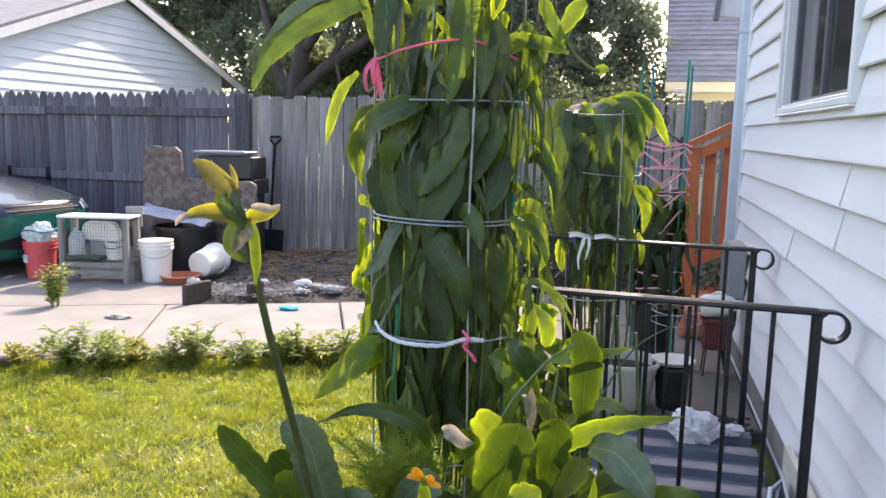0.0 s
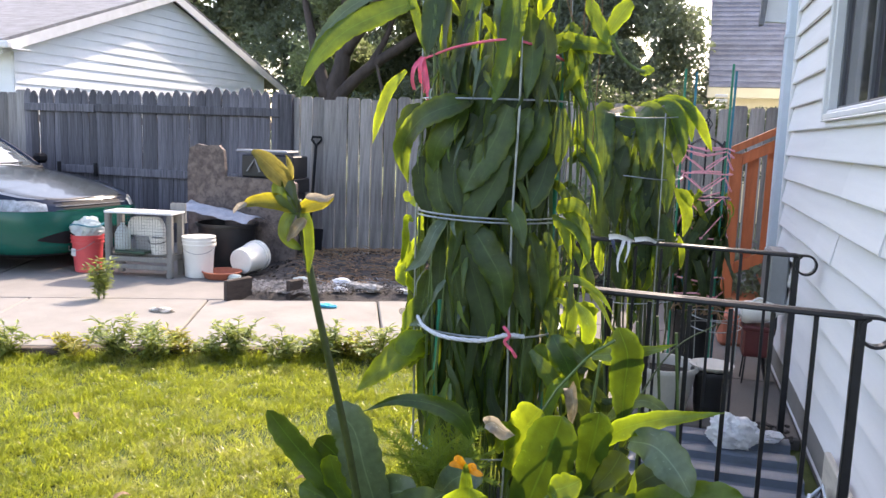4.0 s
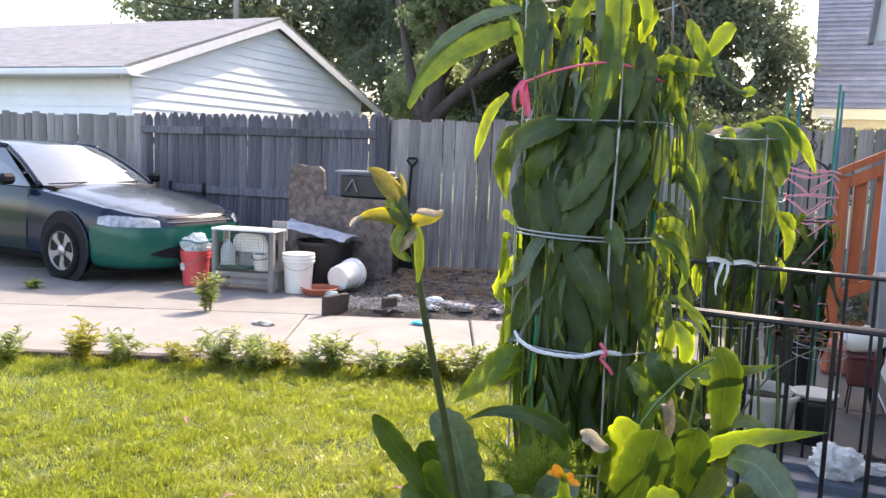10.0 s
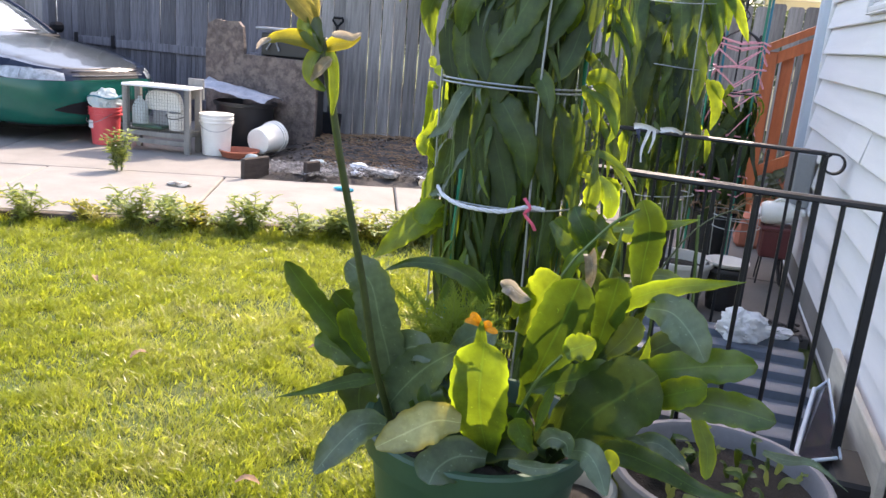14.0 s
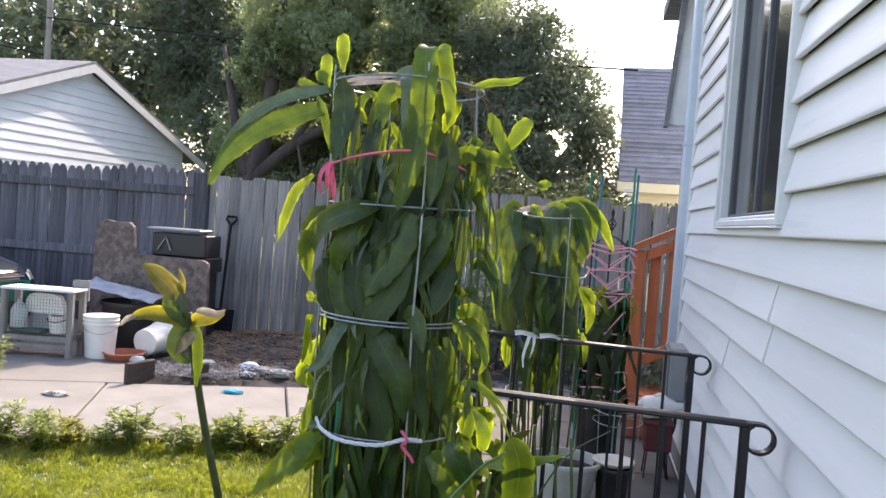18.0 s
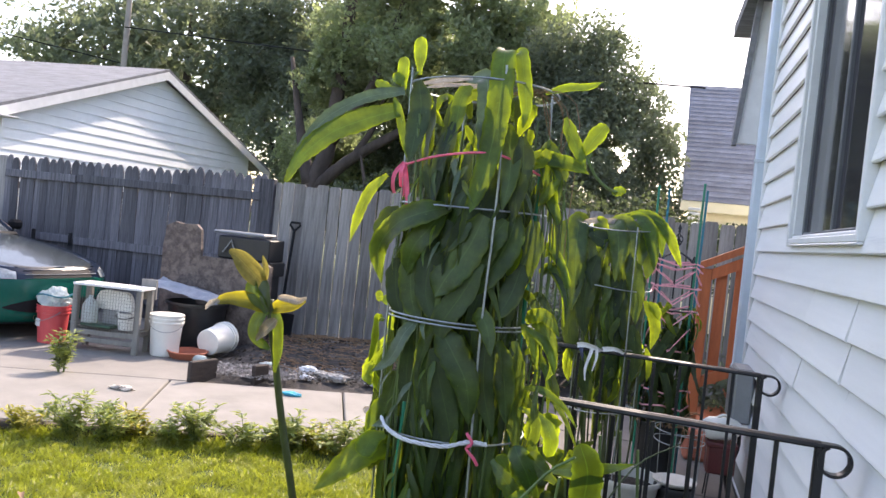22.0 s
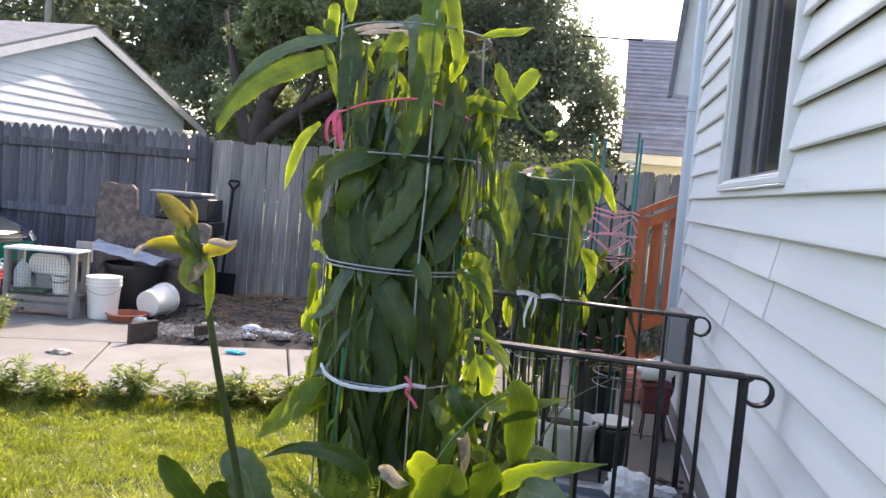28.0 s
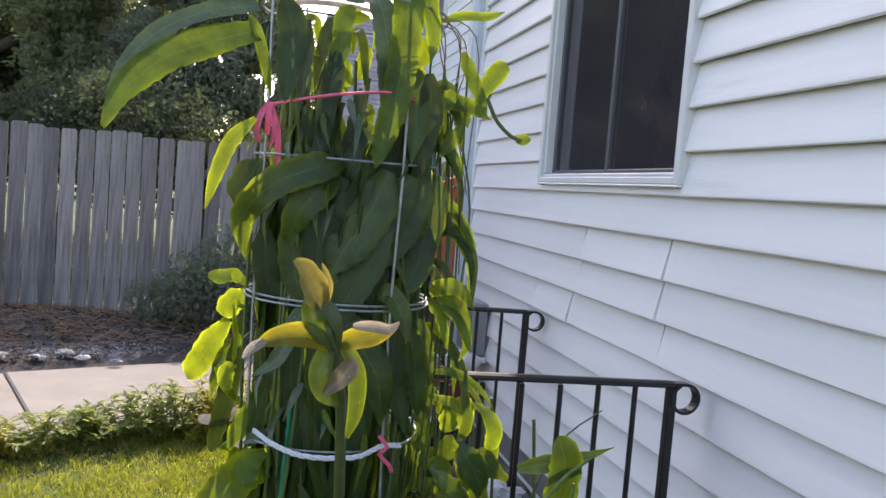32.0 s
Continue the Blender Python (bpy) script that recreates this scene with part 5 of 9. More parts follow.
def clad(parent, variants, c, radius, z0, z1, count, seed, face_only=None, spread=0.05, tilt=12):
    """Hang leaves round a column."""
    r = random.Random(seed)
    for k in range(count):
        a = r.uniform(0, 360)
        if face_only and r.random() < 0.72:
            a = r.uniform(*face_only)
        rad = radius + r.uniform(-spread, spread * 0.5)
        z = z0 + (z1 - z0) * r.random() ** 0.9
        x, y = c[0] + rad * math.cos(radians(a)), c[1] + rad * math.sin(radians(a))
        part("leaf", r.choice(variants), None, parent, at=pose(x, y, z, r.uniform(-6, 8), r.uniform(-tilt, tilt), a + 90 + r.uniform(-35, 35)))


def wrap_fill(parent, c, radius, z0, z1, count, seed, mats, length, width, lean, front=(188, 352)):
    """Strap leaves lying close round a column, slanting as they hang."""
    r = random.Random(seed)
    for k in range(count):
        th = r.uniform(*front) if r.random() < 0.78 else r.uniform(0, 360)
        z, ln, sh = r.uniform(z0, z1), r.uniform(*length), r.gauss(lean, 14)
        q = radius - r.random() ** 1.6 * 0.07
        pts = []
        for j in range(5):
            u = j / 4
            a = radians(th + sh * (u - 0.5) + 5 * math.sin(u * 5 + k))
            rr = q + 0.012 * math.sin(math.pi * u) - 0.01 * u
            pts.append((c[0] + rr * math.cos(a), c[1] + rr * math.sin(a), z - ln * u))
        m = Mesh()
        a = radians(th)
        strap(m, pts, r.uniform(*width), (math.cos(a), math.sin(a), 0.1), 16, shape=r.choice((oblong, oblong, lance, None)), fold=r.uniform(-0.15, 0.3), notch=r.uniform(0.10, 0.24), twist=r.uniform(-0.8, 0.8))
        part("leaf", m, r.choice(mats), parent, smooth=180)


def one_leaf(parent, pts, width, material, face=(0, -1, 0.2), label="", name="leaf", **kw):
    m = Mesh()
    strap(m, pts, width, face, kw.pop("n", 18), **kw)
    return part(name, m, material, parent, label, smooth=180)


def pot_mesh(r_top, r_bot, h, rim=0.02, lip=0.03):
    m = Mesh()
    lathe(m, [(0.001, 0), (r_bot, 0), (r_bot + 0.004, 0.006), (r_top - 0.006, h - lip), (r_top + rim * 0.4, h - lip + 0.004), (r_top + rim * 0.5, h - 0.006), (r_top + rim * 0.3, h), (r_top - 0.004, h),
              (r_top - 0.012, h - 0.01), (r_bot + 0.01, 0.05), (0.001, 0.05)], 36)
    return m


def potted(name, at, r_top, r_bot, h, material, label, category="plant pot", **kw):
    p = empty(name, at=pose(*at), label=label, category=category)
    part("pot", pot_mesh(r_top, r_bot, h, **kw), material, p, smooth=40)
    m = Mesh()
    n = 22
    zs = h - 0.045
    m.add([(0, 0, zs + 0.015)] + [((r_top - 0.012) * math.cos(a), (r_top - 0.012) * math.sin(a), zs - 0.012) for a in [2 * math.pi * k / n for k in range(n)]], [(0, k + 1, (k + 1) % n + 1) for k in range(n)])
    part("soil", m, M_POTSOIL, p)
    return p


# ---------------------------------------------------------------- tall wire tower with strap leaves
TC, TR = (-0.01, 2.565), 0.228
tower = empty("wire_tower", label="galvanised wire plant tower tied with pink ribbon", category="plant support")
WA = [-62, 28, 118, 208]
for a in WA:
    m = Mesh()
    x, y = TC[0] + (TR + 0.006) * math.cos(radians(a)), TC[1] + (TR + 0.006) * math.sin(radians(a))
    tube(m, spline([(x * 0.96, y, 0.12), (x + 0.006, y, 0.6), (x - 0.004, y, 1.2), (x + 0.003, y, 1.6), (x * 0.98 - 0.006, y, 1.99)], 14), 0.0036, 6)
    part("upright", m, M_WIRE, tower)
for z in (0.52, 0.89, 1.228, 1.239, 1.575, 1.945):
    m = Mesh()
    ring_wire(m, TC, TR + (0.006 if z in (1.228, 1.945) else 0.002), z, 0.002)
    part("ring", m, M_WIRE, tower)
for (x, y), z0_, z1_ in (((0.20, 2.52), 0.1, 1.78), ((-0.12, 2.40), 0.1, 0.98)):
    m = Mesh()
    tube(m, [(x - 0.03, y, z0_), (x, y, z1_)], 0.0075, 8)
    part("stake", m, M_STAKE, tower, "green plastic-coated stake")
# ribbon and cord
ax, ay = TC[0] + TR * math.cos(radians(208)), TC[1] + TR * math.sin(radians(208))
bx, by = TC[0] + TR * math.cos(radians(-62)), TC[1] + TR * math.sin(radians(-62))
ribbon = empty("pink_ribbon", label="bright pink ribbon tied round the wire tower", category="ribbon")
m = Mesh()
tube(m, spline([(ax, ay - 0.008, 1.69), (-0.08, 2.345, 1.715), (bx - 0.04, by - 0.020, 1.735), (0.13, 2.40, 1.725), (0.21, 2.52, 1.69)], 16), 0.0035, 6)
part("band", m, M_PINK, ribbon)
for k, (dx, L) in enumerate(((-0.012, 0.09), (0.008, 0.10), (0.014, 0.17), (0.0, 0.07))):
    m = Mesh()
    strap(m, [(ax, ay - 0.01, 1.695), (ax + dx * 1.5, ay - 0.035, 1.69 - L * 0.3), (ax + dx * 2, ay - 0.03, 1.69 - L * 0.7), (ax + dx * 1.6, ay - 0.02, 1.69 - L)], 0.014, (0, -1, 0), 8, shape=lambda u: 1, notch=0, fold=0.3, twist=0.5)
    part("tail" if k else "bow", m, M_PINK, ribbon, smooth=180)
cord = empty("cord_tie", label="twisted white cord with a pink knot round the tower", category="cord")
for ph in (0, 2.1, 4.2):
    m = Mesh()
    base = spline([(ax + 0.01, ay - 0.02, 0.912), (-0.15, 2.352, 0.902), (-0.08, 2.312, 0.890), (0.03, 2.308, 0.890), (bx, by - 0.022, 0.905), (bx + 0.05, by + 0.0, 0.90)], 44)
    tube(m, [p + Vector((0, 0.0035 * math.cos(i * 0.9 + ph), 0.0035 * math.sin(i * 0.9 + ph))) for i, p in enumerate(base)], 0.0036, 5)
    part("strand", m, M_WHITE_ROPE, cord)
m = Mesh()
tube(m, spline([(bx - 0.008, by - 0.02, 0.93), (bx + 0.012, by - 0.026, 0.905), (bx - 0.004, by - 0.02, 0.885), (bx + 0.02, by - 0.02, 0.86), (bx + 0.03, by - 0.012, 0.84)], 12), 0.005, 6)
part("knot", m, M_PINK, cord, "pink ribbon knot")
potted("pot", (TC[0], TC[1], -0.04), 0.20, 0.15, 0.30, M_POT_K, "black nursery pot under the wire tower")
cactus = empty("orchid_cactus", label="tall orchid cactus with dark green strap leaves in the tower", category="plant")
HVY = hang_variants("leaf", 8, 0.08, 0.18, 0.026, 0.042, M_EPI_B, 23, 0.3)
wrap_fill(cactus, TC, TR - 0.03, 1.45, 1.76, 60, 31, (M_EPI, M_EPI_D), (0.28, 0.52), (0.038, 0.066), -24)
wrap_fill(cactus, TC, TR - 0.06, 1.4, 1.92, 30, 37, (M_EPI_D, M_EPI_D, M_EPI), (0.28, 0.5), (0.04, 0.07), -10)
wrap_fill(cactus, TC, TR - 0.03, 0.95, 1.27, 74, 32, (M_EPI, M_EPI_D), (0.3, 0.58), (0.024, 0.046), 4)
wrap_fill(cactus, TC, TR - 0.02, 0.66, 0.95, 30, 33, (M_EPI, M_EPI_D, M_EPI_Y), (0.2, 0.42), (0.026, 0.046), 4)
# Core leaves are all dark: shade inside the column sits in their colour.
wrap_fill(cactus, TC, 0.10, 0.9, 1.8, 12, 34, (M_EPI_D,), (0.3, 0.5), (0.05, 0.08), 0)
clad(cactus, HVY, TC, TR + 0.01, 0.5, 1.3, 9, 35, (335, 395), 0.03, 25)
clad(cactus, HVY, TC, TR + 0.0, 0.45, 1.15, 6, 36, (165, 205), 0.03, 25)
for k in range(46):
    a, r_ = rng.uniform(0, 360), TR * rng.uniform(0.2, 0.95)
    x, y = TC[0] + r_ * math.cos(radians(a)), TC[1] + r_ * math.sin(radians(a))
    m = Mesh()
    tube(m, spline([(x * 0.6, TC[1] + (y - TC[1]) * 0.6, 0.2), (x, y, 0.7), (x + rng.uniform(-0.03, 0.03), y, 1.2), (x + rng.uniform(-0.05, 0.05), y + rng.uniform(-0.03, 0.03), rng.uniform(1.35, 1.9))], 8), 0.0045, 5)
    part("stem", m, M_STEM, cactus)
# small slivers between the straps; backlit gaps put into their brighter leaf colours
for k in range(64):
    a, z = radians(rng.uniform(190, 375)), rng.uniform(0.68, 1.80)
    if 1.25 < z < 1.32:
        continue
    r_, ln, sw = TR + rng.uniform(-0.01, 0.018), rng.uniform(0.05, 0.14), rng.uniform(-0.25, 0.25)
    one_leaf(cactus, [(TC[0] + (r_ + dr) * math.cos(a + sw * f), TC[1] + (r_ + dr) * math.sin(a + sw * f), z - ln * f) for f, dr in ((0, -0.02), (0.4, 0.004), (1, 0.012))], rng.uniform(0.009, 0.022), (M_EPI_B, M_EPI_Y, M_EPI, M_BROAD_G)[k % 4], (math.cos(a), math.sin(a), 0.3), shape=lance, notch=0.05, fold=0.2)
# leaves with a place of their own
F = (0, -1, 0.35)
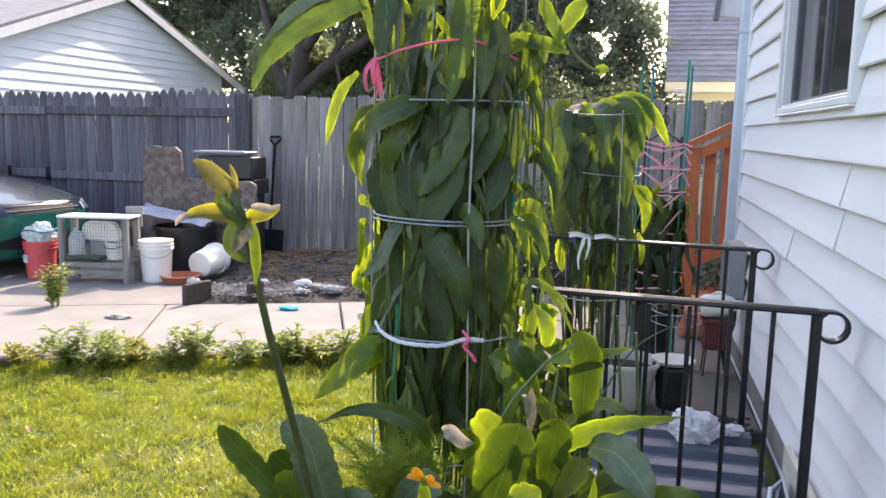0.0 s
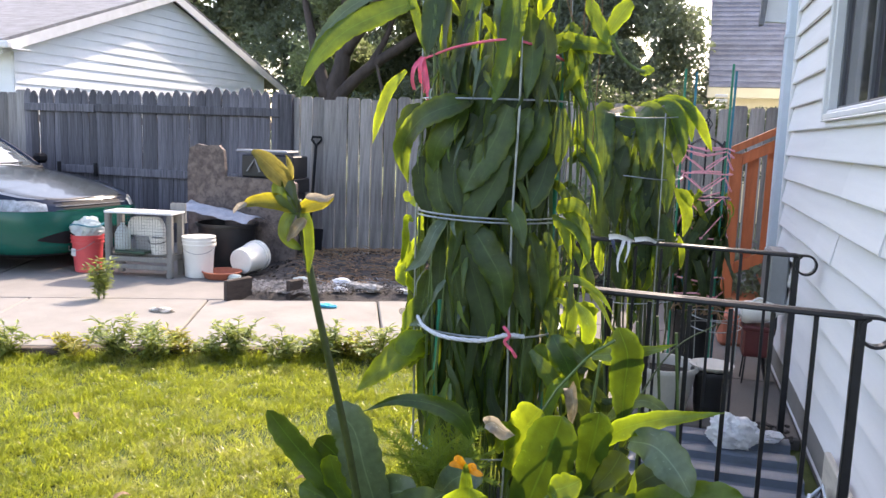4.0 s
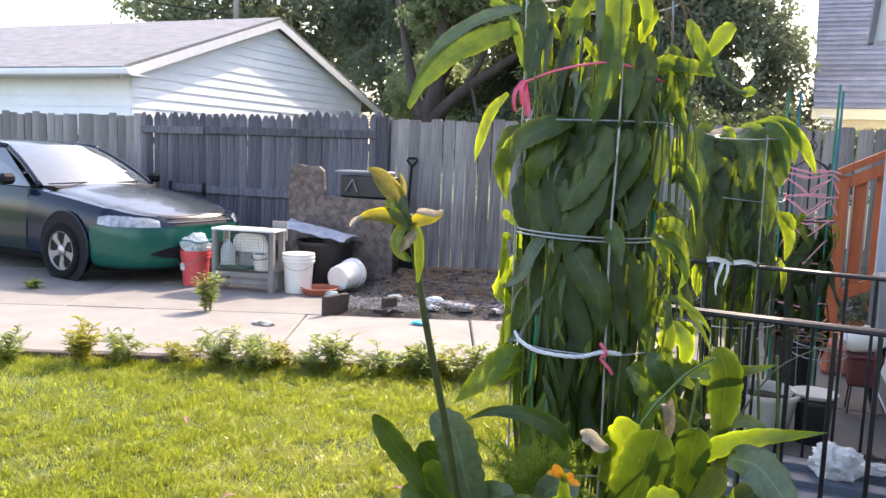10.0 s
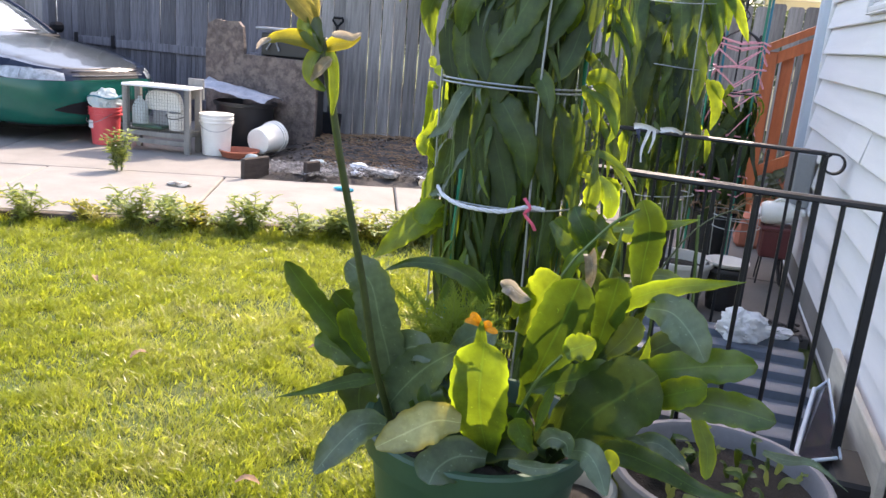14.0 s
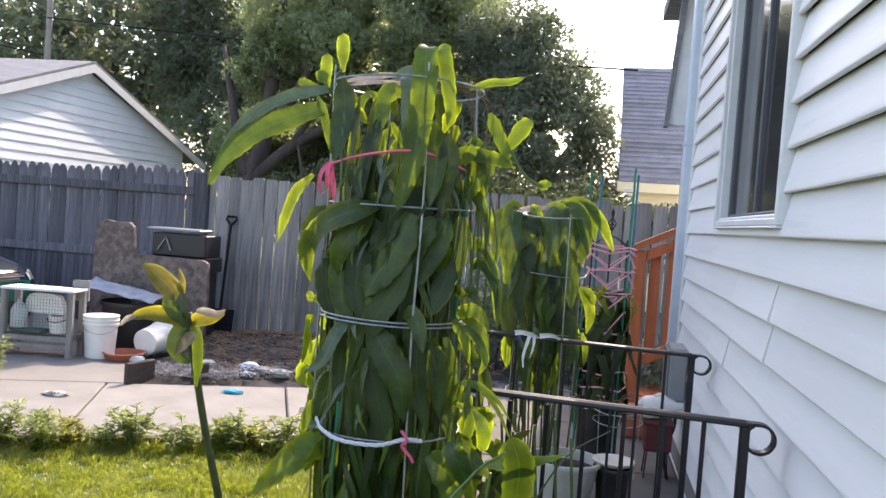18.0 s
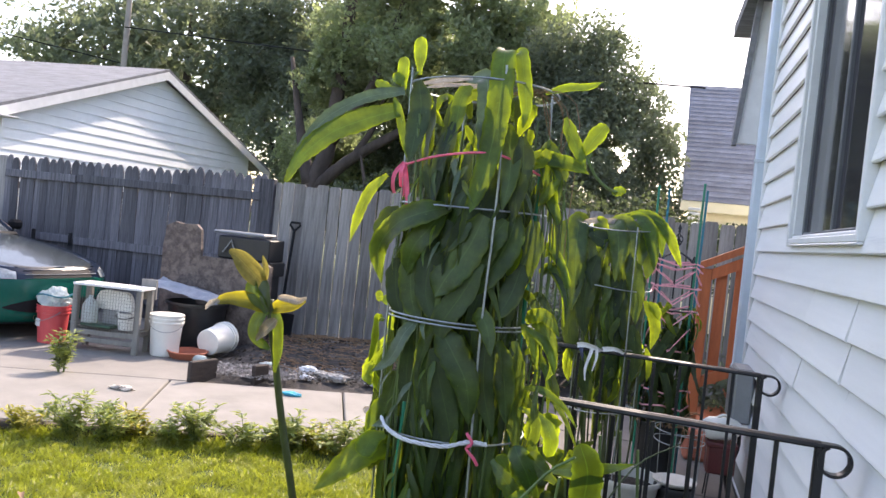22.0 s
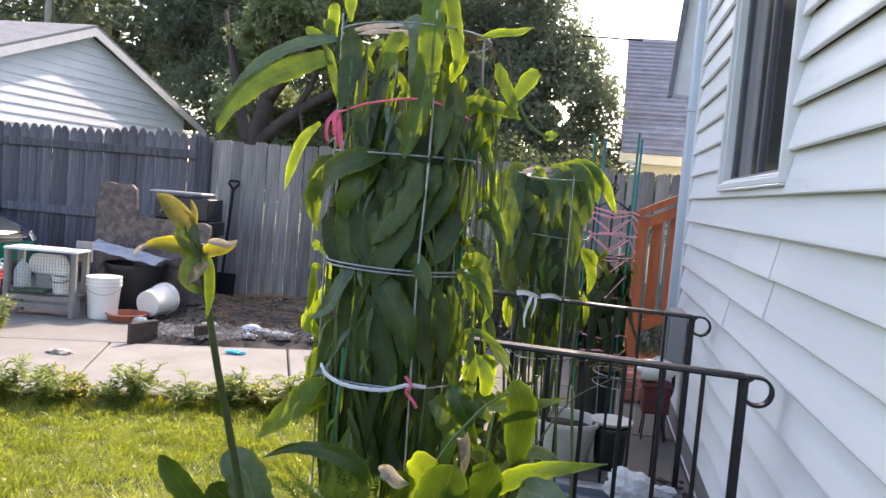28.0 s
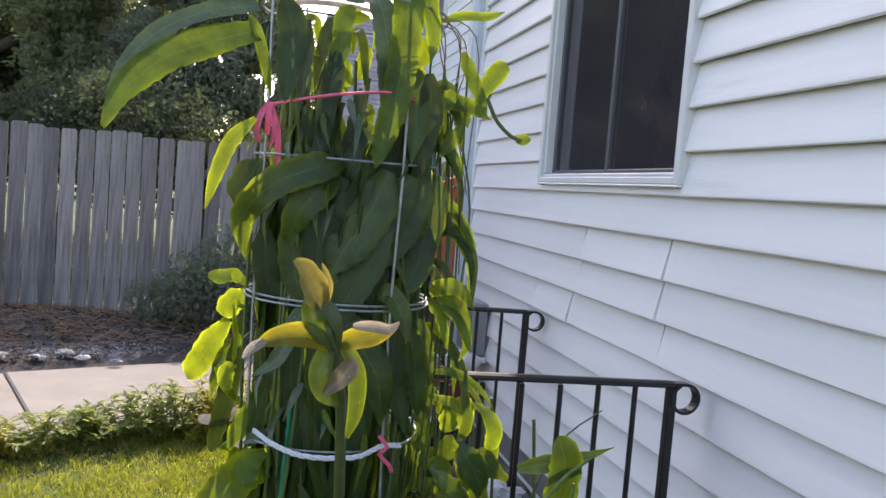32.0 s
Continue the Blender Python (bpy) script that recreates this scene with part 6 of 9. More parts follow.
for pts, w, mt, sh in (
    ([(-0.25, 2.46, 1.858), (-0.351, 2.435, 1.817), (-0.448, 2.41, 1.764), (-0.523, 2.385, 1.686), (-0.559, 2.36, 1.6)], 0.084, M_EPI_Y, sickle),
    ([(-0.251, 2.5, 1.924), (-0.364, 2.475, 1.892), (-0.461, 2.45, 1.833), (-0.528, 2.425, 1.751), (-0.561, 2.4, 1.659)], 0.048, M_BROAD_G, sickle),
    ([(-0.24, 2.38, 1.651), (-0.289, 2.38, 1.596), (-0.318, 2.38, 1.522), (-0.339, 2.38, 1.438)], 0.037, M_EPI_B, None),
    ([(-0.191, 2.44, 1.948), (-0.169, 2.42, 1.86), (-0.173, 2.4, 1.773), (-0.177, 2.38, 1.694)], 0.071, M_EPI_D, None),
    ([(0.08, 2.48, 2.044), (0.076, 2.393, 2.035), (0.085, 2.348, 1.929), (0.08, 2.345, 1.807), (0.065, 2.342, 1.693), (0.042, 2.338, 1.602), (0.033, 2.335, 1.56)], 0.075, M_EPI_Y, None),
    ([(-0.044, 2.48, 1.963), (0.021, 2.425, 1.959), (0.046, 2.37, 1.849), (0.053, 2.365, 1.751), (0.06, 2.36, 1.637)], 0.062, M_BROAD_G, None),
    ([(0.098, 2.46, 2.034), (0.117, 2.425, 2.04), (0.141, 2.39, 1.956), (0.156, 2.385, 1.875), (0.152, 2.38, 1.817)], 0.045, M_EPI_Y, None),
    # Two pale straps: glare on the tower top, put into the leaf colour.
    ([(-0.192, 2.47, 1.943), (-0.121, 2.47, 1.957), (-0.037, 2.47, 1.968), (0.034, 2.47, 1.955)], 0.02, M_WILT_GLARE, None),
    ([(-0.188, 2.52, 1.942), (-0.116, 2.52, 1.953), (-0.008, 2.52, 1.952), (0.1, 2.52, 1.935)], 0.016, M_WILT_GLARE, None),
    ([(-0.029, 2.46, 1.943), (-0.052, 2.44, 1.904), (-0.057, 2.42, 1.825), (-0.083, 2.4, 1.745)], 0.049, M_EPI_Y, None),
    ([(-0.149, 2.46, 1.902), (-0.165, 2.46, 1.875), (-0.133, 2.46, 1.843), (-0.102, 2.46, 1.816)], 0.036, M_EPI_B, None),
    ([(0.017, 2.5, 1.927), (-0.036, 2.5, 1.919), (-0.077, 2.5, 1.878)], 0.04, M_EPI_B, None),
    ([(-0.268, 2.45, 1.893), (-0.245, 2.45, 1.843), (-0.225, 2.45, 1.775), (-0.208, 2.45, 1.711)], 0.027, M_EPI_Y, None),
    ([(0.19, 2.5, 1.94), (0.253, 2.5, 1.961), (0.314, 2.5, 1.967), (0.359, 2.5, 1.985)], 0.027, M_EPI_Y, None),
    ([(0.258, 2.5, 1.873), (0.279, 2.5, 1.824), (0.308, 2.5, 1.77), (0.333, 2.5, 1.722)], 0.04, M_EPI_Y, None),
    ([(0.308, 2.52, 1.755), (0.33, 2.52, 1.791), (0.355, 2.52, 1.83), (0.379, 2.52, 1.862)], 0.053, M_EPI_Y, paddle),
    ([(0.163, 2.44, 1.747), (0.223, 2.46, 1.743), (0.289, 2.48, 1.733), (0.344, 2.5, 1.711)], 0.049, M_EPI_Y, None),
    ([(0.416, 2.5, 1.661), (0.435, 2.5, 1.668), (0.456, 2.5, 1.671)], 0.033, M_EPI_Y, ovate),
    ([(0.176, 2.44, 1.893), (0.158, 2.44, 1.867), (0.144, 2.44, 1.836), (0.131, 2.44, 1.798)], 0.045, M_EPI_B, None),
    ([(0.223, 2.44, 1.768), (0.214, 2.44, 1.737), (0.187, 2.44, 1.706)], 0.038, M_EPI_B, None),
    ([(-0.35, 2.5, 1.95), (-0.327, 2.5, 1.937), (-0.289, 2.5, 1.932)], 0.03, M_EPI_Y, None),
    ([(-0.295, 2.5, 1.957), (-0.277, 2.5, 1.961), (-0.252, 2.5, 1.938)], 0.041, M_EPI_Y, None),
    ([(0.217, 2.5, 1.803), (0.215, 2.5, 1.709), (0.246, 2.5, 1.627), (0.235, 2.5, 1.557)], 0.035, M_EPI_Y, None),
    ([(0.262, 2.46, 1.685), (0.233, 2.46, 1.64), (0.208, 2.46, 1.601)], 0.034, M_EPI_B, None),
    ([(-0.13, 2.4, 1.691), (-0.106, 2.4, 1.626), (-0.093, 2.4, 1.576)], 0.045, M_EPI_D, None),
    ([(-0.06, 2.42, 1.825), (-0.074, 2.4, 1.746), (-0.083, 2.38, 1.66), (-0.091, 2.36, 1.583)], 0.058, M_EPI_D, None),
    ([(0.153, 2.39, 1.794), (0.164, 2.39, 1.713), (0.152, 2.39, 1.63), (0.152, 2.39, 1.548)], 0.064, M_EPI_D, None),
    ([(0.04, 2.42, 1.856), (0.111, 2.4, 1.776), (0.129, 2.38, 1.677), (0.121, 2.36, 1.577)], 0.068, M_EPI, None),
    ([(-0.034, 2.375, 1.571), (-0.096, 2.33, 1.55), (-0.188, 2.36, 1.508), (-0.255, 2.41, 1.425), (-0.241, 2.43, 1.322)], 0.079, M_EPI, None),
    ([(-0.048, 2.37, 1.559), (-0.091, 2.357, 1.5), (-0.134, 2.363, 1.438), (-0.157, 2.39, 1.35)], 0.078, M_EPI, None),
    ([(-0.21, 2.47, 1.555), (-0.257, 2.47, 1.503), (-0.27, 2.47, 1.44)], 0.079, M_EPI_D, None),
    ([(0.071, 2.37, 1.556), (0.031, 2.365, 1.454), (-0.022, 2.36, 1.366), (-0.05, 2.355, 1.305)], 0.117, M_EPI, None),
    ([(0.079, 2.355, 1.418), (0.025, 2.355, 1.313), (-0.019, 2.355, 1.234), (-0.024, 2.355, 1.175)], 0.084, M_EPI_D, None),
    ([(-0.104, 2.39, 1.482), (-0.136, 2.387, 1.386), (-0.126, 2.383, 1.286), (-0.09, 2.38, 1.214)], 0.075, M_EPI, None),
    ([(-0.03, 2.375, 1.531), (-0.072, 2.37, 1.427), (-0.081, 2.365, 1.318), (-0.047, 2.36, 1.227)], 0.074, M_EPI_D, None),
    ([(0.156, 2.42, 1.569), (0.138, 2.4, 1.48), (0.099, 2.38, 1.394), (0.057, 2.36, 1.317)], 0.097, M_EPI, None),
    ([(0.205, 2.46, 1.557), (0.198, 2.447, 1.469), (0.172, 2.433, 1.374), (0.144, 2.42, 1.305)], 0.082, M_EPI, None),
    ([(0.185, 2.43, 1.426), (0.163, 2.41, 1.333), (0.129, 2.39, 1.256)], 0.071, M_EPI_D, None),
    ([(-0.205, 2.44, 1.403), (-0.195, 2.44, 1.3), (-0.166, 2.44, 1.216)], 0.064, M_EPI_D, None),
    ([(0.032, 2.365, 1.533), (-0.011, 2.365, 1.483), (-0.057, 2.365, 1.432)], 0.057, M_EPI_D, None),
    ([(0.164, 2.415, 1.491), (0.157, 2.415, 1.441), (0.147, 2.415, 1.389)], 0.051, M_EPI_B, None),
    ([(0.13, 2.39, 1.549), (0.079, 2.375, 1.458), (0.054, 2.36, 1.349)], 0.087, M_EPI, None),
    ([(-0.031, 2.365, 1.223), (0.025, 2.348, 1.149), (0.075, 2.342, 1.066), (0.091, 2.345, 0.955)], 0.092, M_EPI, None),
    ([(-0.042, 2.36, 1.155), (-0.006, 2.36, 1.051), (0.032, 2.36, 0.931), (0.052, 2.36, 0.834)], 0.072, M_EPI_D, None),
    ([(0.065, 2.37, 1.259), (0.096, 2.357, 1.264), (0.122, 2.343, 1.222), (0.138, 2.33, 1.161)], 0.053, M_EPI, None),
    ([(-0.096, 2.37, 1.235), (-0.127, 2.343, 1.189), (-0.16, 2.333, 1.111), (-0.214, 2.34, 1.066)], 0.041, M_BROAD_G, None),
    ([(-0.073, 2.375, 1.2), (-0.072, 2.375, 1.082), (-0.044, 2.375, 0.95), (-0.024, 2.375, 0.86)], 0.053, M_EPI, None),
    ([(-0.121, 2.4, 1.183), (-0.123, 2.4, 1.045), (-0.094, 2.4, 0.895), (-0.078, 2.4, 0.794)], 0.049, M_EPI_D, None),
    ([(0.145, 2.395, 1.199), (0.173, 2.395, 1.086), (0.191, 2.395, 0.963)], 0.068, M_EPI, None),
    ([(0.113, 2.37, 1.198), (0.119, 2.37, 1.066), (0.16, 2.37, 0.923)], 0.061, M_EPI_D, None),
    ([(-0.172, 2.45, 1.057), (-0.189, 2.45, 0.966), (-0.21, 2.45, 0.866)], 0.061, M_EPI, None),
    ([(0.035, 2.375, 1.205), (0.053, 2.375, 1.107), (0.047, 2.375, 0.989), (0.063, 2.375, 0.856)], 0.065, M_EPI, None),
    ([(0.186, 2.43, 1.2), (0.199, 2.43, 1.1), (0.204, 2.43, 0.982), (0.228, 2.43, 0.867)], 0.059, M_EPI, None),
    ([(-0.165, 2.45, 0.837), (-0.213, 2.41, 0.822), (-0.271, 2.38, 0.773), (-0.367, 2.36, 0.676)], 0.095, M_EPI_B, None),
    ([(0.211, 2.45, 1.258), (0.237, 2.437, 1.281), (0.277, 2.423, 1.278), (0.317, 2.41, 1.231)], 0.044, M_EPI_B, None),
    ([(0.229, 2.45, 1.256), (0.269, 2.437, 1.246), (0.295, 2.423, 1.194), (0.314, 2.41, 1.122)], 0.046, M_EPI_B, None),
    ([(0.202, 2.43, 1.252), (0.236, 2.43, 1.206), (0.261, 2.43, 1.125)], 0.032, M_EPI_B, None),
    ([(0.214, 2.42, 1.246), (0.271, 2.42, 1.211), (0.307, 2.42, 1.149), (0.29, 2.42, 1.097)], 0.027, M_EPI_Y, None),
    ([(0.196, 2.45, 1.059), (0.282, 2.443, 1.062), (0.347, 2.437, 1.005), (0.402, 2.43, 0.907)], 0.016, M_EPI, None),
    ([(0.298, 2.43, 1.004), (0.313, 2.43, 0.968), (0.326, 2.43, 0.902)], 0.062, M_EPI_B, None),
    ([(0.283, 2.43, 0.985), (0.317, 2.43, 0.978), (0.35, 2.43, 0.983)], 0.041, M_EPI_B, None),
    ([(0.198, 2.45, 1.045), (0.197, 2.45, 1.018), (0.214, 2.45, 0.983)], 0.045, M_EPI_B, None),
    ([(-0.267, 2.49, 1.294), (-0.261, 2.49, 1.272), (-0.253, 2.49, 1.26)], 0.025, M_EPI_B, None),
    ([(-0.257, 2.49, 1.141), (-0.251, 2.49, 1.117), (-0.256, 2.49, 1.095)], 0.018, M_EPI_B, None),
    ([(-0.265, 2.49, 1.065), (-0.276, 2.49, 1.027), (-0.262, 2.49, 0.993)], 0.041, M_EPI_B, None),
    ([(-0.147, 2.43, 0.818), (-0.2, 2.43, 0.801), (-0.223, 2.43, 0.745)], 0.055, M_EPI_B, None),
    ([(-0.202, 2.47, 0.969), (-0.234, 2.47, 0.911), (-0.257, 2.47, 0.854)], 0.048, M_EPI_Y, None),
    ([(-0.129, 2.43, 0.917), (-0.173, 2.43, 0.902), (-0.226, 2.43, 0.882)], 0.032, M_BROAD_G, None),
    ([(-0.235, 2.74, 1.222), (-0.274, 2.747, 1.246), (-0.311, 2.753, 1.24), (-0.344, 2.76, 1.244)], 0.04, M_EPI_Y, oblong),
    ([(-0.237, 2.72, 1.209), (-0.274, 2.74, 1.174), (-0.302, 2.76, 1.133)], 0.068, M_EPI_B, oblong),
    ([(-0.282, 2.74, 1.126), (-0.32, 2.76, 1.066), (-0.356, 2.78, 0.998), (-0.388, 2.8, 0.948)], 0.074, M_EPI_B, oblong),
    ([(-0.243, 2.6, 1.16), (-0.258, 2.62, 1.037), (-0.28, 2.64, 0.911), (-0.307, 2.66, 0.782)], 0.051, M_EPI_D, oblong),
    ([(-0.269, 2.66, 1.088), (-0.301, 2.68, 0.991), (-0.319, 2.7, 0.909)], 0.044, M_EPI, lance),
    ([(-0.208, 2.64, 0.912), (-0.257, 2.653, 0.885), (-0.315, 2.667, 0.869), (-0.345, 2.68, 0.868)], 0.028, M_WILT_GLARE, oblong),
    ([(-0.214, 2.62, 0.895), (-0.181, 2.613, 0.882), (-0.156, 2.607, 0.854), (-0.137, 2.6, 0.834)], 0.05, M_WILT_GLARE, paddle),
    ([(-0.17, 2.4, 0.871), (-0.208, 2.38, 0.85), (-0.224, 2.36, 0.804)], 0.071, M_EPI_B, paddle),
    ([(0.222, 2.42, 1.01), (0.279, 2.41, 0.992), (0.281, 2.4, 0.973)], 0.038, M_EPI_B, paddle),
    ([(0.243, 2.44, 1.07), (0.293, 2.433, 1.063), (0.354, 2.427, 1.025), (0.396, 2.42, 0.969)], 0.024, M_EPI_Y, lance),
    ([(0.262, 2.4, 0.988), (0.268, 2.4, 0.952), (0.275, 2.4, 0.923)], 0.048, M_EPI_B, oblong),
    ([(0.276, 2.4, 0.916), (0.274, 2.4, 0.88), (0.281, 2.4, 0.851)], 0.058, M_EPI_Y, oblong),
    ([(0.386, 2.4, 0.917), (0.387, 2.4, 0.873), (0.381, 2.4, 0.832)], 0.041, M_EPI_B, oblong),
):
    one_leaf(cactus, pts, w, mt, F, shape=sh, notch=0.14 if w > 0.03 else 0.05, fold=0.16)
one_leaf(cactus, [(-0.26, 2.52, 1.93), (-0.268, 2.52, 1.98), (-0.27, 2.52, 2.035)], 0.04, M_EPI_Y, F, shape=paddle, notch=0.1)
one_leaf(cactus, [(-0.215, 2.52, 1.98), (-0.218, 2.52, 2.04), (-0.222, 2.52, 2.10)], 0.044, M_EPI_Y, F, shape=paddle, notch=0.1)
for pts, r_ in (([(-0.24, 2.52, 1.9), (-0.25, 2.52, 1.94), (-0.22, 2.52, 1.99)], 0.004), ([(0.33, 2.5, 1.765), (0.36, 2.5, 1.71), (0.40, 2.5, 1.675), (0.43, 2.5, 1.665)], 0.005), ([(0.30, 2.52, 1.74), (0.335, 2.52, 1.76), (0.345, 2.52, 1.78)], 0.004)):
    m = Mesh()
    tube(m, spline(pts, 8), r_, 6)
    part("stem", m, M_STEM, cactus)
for k in range(6):
    x = -0.19 + 0.06 * k + rng.uniform(-0.015, 0.015)
    ln, y, s_ = rng.uniform(0.12, 0.26), rng.uniform(2.42, 2.6), rng.uniform(-0.05, 0.05)
    one_leaf(cactus, [(x * 0.8, y + 0.08, 1.86), (x * 0.95, y + 0.03, 1.92 + rng.uniform(-0.02, 0.02)), (x + s_ * 0.5, y, 1.89), (x + s_, y - 0.01, 1.88 - ln * 0.5), (x + s_ * 1.2, y - 0.015, 1.88 - ln)], rng.uniform(0.02, 0.04), (M_EPI, M_EPI_Y, M_EPI_D)[k % 3], F)
# Bright leaves in the head: light through its gaps put into their colour.
for k in range(14):
    x, y, z = rng.uniform(-0.15, 0.17), rng.uniform(2.5, 2.66), rng.uniform(1.72, 1.93)
    d = rng.uniform(-0.05, 0.05)
    one_leaf(cactus, [(x, y, z), (x + d * 0.4, y - 0.01, z - 0.03), (x + d, y - 0.02, z - rng.uniform(0.06, 0.11))], rng.uniform(0.02, 0.04), M_EPI_B if k % 3 else M_EPI_Y, F, shape=oblong)
for k in range(7):
    x = 0.15 + 0.014 * k + rng.uniform(-0.01, 0.01)
    dx, dz = rng.uniform(-0.03, 0.06), rng.uniform(0.15, 0.5)
    m = Mesh()
    tube(m, spline([(x - 0.1, 2.5, 1.93), (x, 2.48, 1.96 - rng.uniform(0, 0.04)), (x + 0.05 + rng.uniform(-0.02, 0.02), 2.5, 1.86), (x + 0.05 + dx, 2.52, 1.80 - dz * 0.6), (x + 0.05 + dx * 1.5, 2.52, 1.80 - dz)], 12), 0.0016, 4, False)
    part("aerial_root", m, M_BROWNSTEM, cactus, "thin pinkish aerial root")
for k in range(15):
    x = 0.16 + rng.uniform(0, 0.12)
    z = rng.uniform(1.0, 1.78)
    one_leaf(cactus, [(x - 0.04, 2.55, z), (x, 2.5, z + 0.02), (x + 0.05, 2.48, z - 0.05), (x + 0.06, 2.48, z - rng.uniform(0.08, 0.2))], rng.uniform(0.02, 0.034), (M_EPI_Y, M_EPI, M_EPI_D, M_EPI_Y)[k % 4], F)
for k in range(10):
    x = 0.18 + 0.012 * k + rng.uniform(-0.01, 0.01)
    m = Mesh()
    tube(m, spline([(x - 0.02, 2.5, 0.7), (x, 2.5, 1.1), (x + rng.uniform(-0.02, 0.03), 2.5, 1.45), (x + rng.uniform(-0.03, 0.02), 2.5, rng.uniform(1.6, 1.88))], 10), rng.uniform(0.002, 0.0035), 5)
    part("stem", m, M_STEM, cactus)

# ---------------------------------------------------------------- second tower
UC, UR = (0.37, 4.72), 0.20
tower2 = empty("wire_tower", label="shorter galvanised wire tower behind the railing", category="plant support")
for a in (-60, 30, 120, 210):
    m = Mesh()
    x, y = UC[0] + UR * math.cos(radians(a)), UC[1] + UR * math.sin(radians(a))
    tube(m, [(x, y, 0.1), (x, y, 1.0), (x - 0.005, y, 1.62)], 0.0036, 6)
    part("upright", m, M_WIRE, tower2)
for z in (0.6, 0.95, 1.28, 1.6):
    m = Mesh()
    ring_wire(m, UC, UR + 0.003, z, 0.008)
    part("ring", m, M_WIRE, tower2)
cactus2 = empty("orchid_cactus", label="orchid cactus with drooping leaves over the second tower", category="plant")
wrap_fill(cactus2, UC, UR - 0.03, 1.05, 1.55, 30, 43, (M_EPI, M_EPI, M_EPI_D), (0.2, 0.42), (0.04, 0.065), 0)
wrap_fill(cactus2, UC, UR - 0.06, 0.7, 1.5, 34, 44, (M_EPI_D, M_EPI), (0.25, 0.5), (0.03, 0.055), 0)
wrap_fill(cactus2, UC, UR + 0.01, 0.5, 1.3, 34, 45, (M_EPI_Y, M_EPI, M_EPI_B), (0.08, 0.2), (0.025, 0.042), 0)
for k in range(22):
    x, y = UC[0] + rng.uniform(-0.17, 0.17), UC[1] + rng.uniform(-0.17, 0.1)
    m = Mesh()
    tube(m, spline([(x, y, 0.25), (x + rng.uniform(-0.02, 0.02), y, 0.7), (x + rng.uniform(-0.03, 0.03), y, rng.uniform(1.0, 1.5))], 8), 0.0055, 5)
    part("stem", m, M_STALK, cactus2)
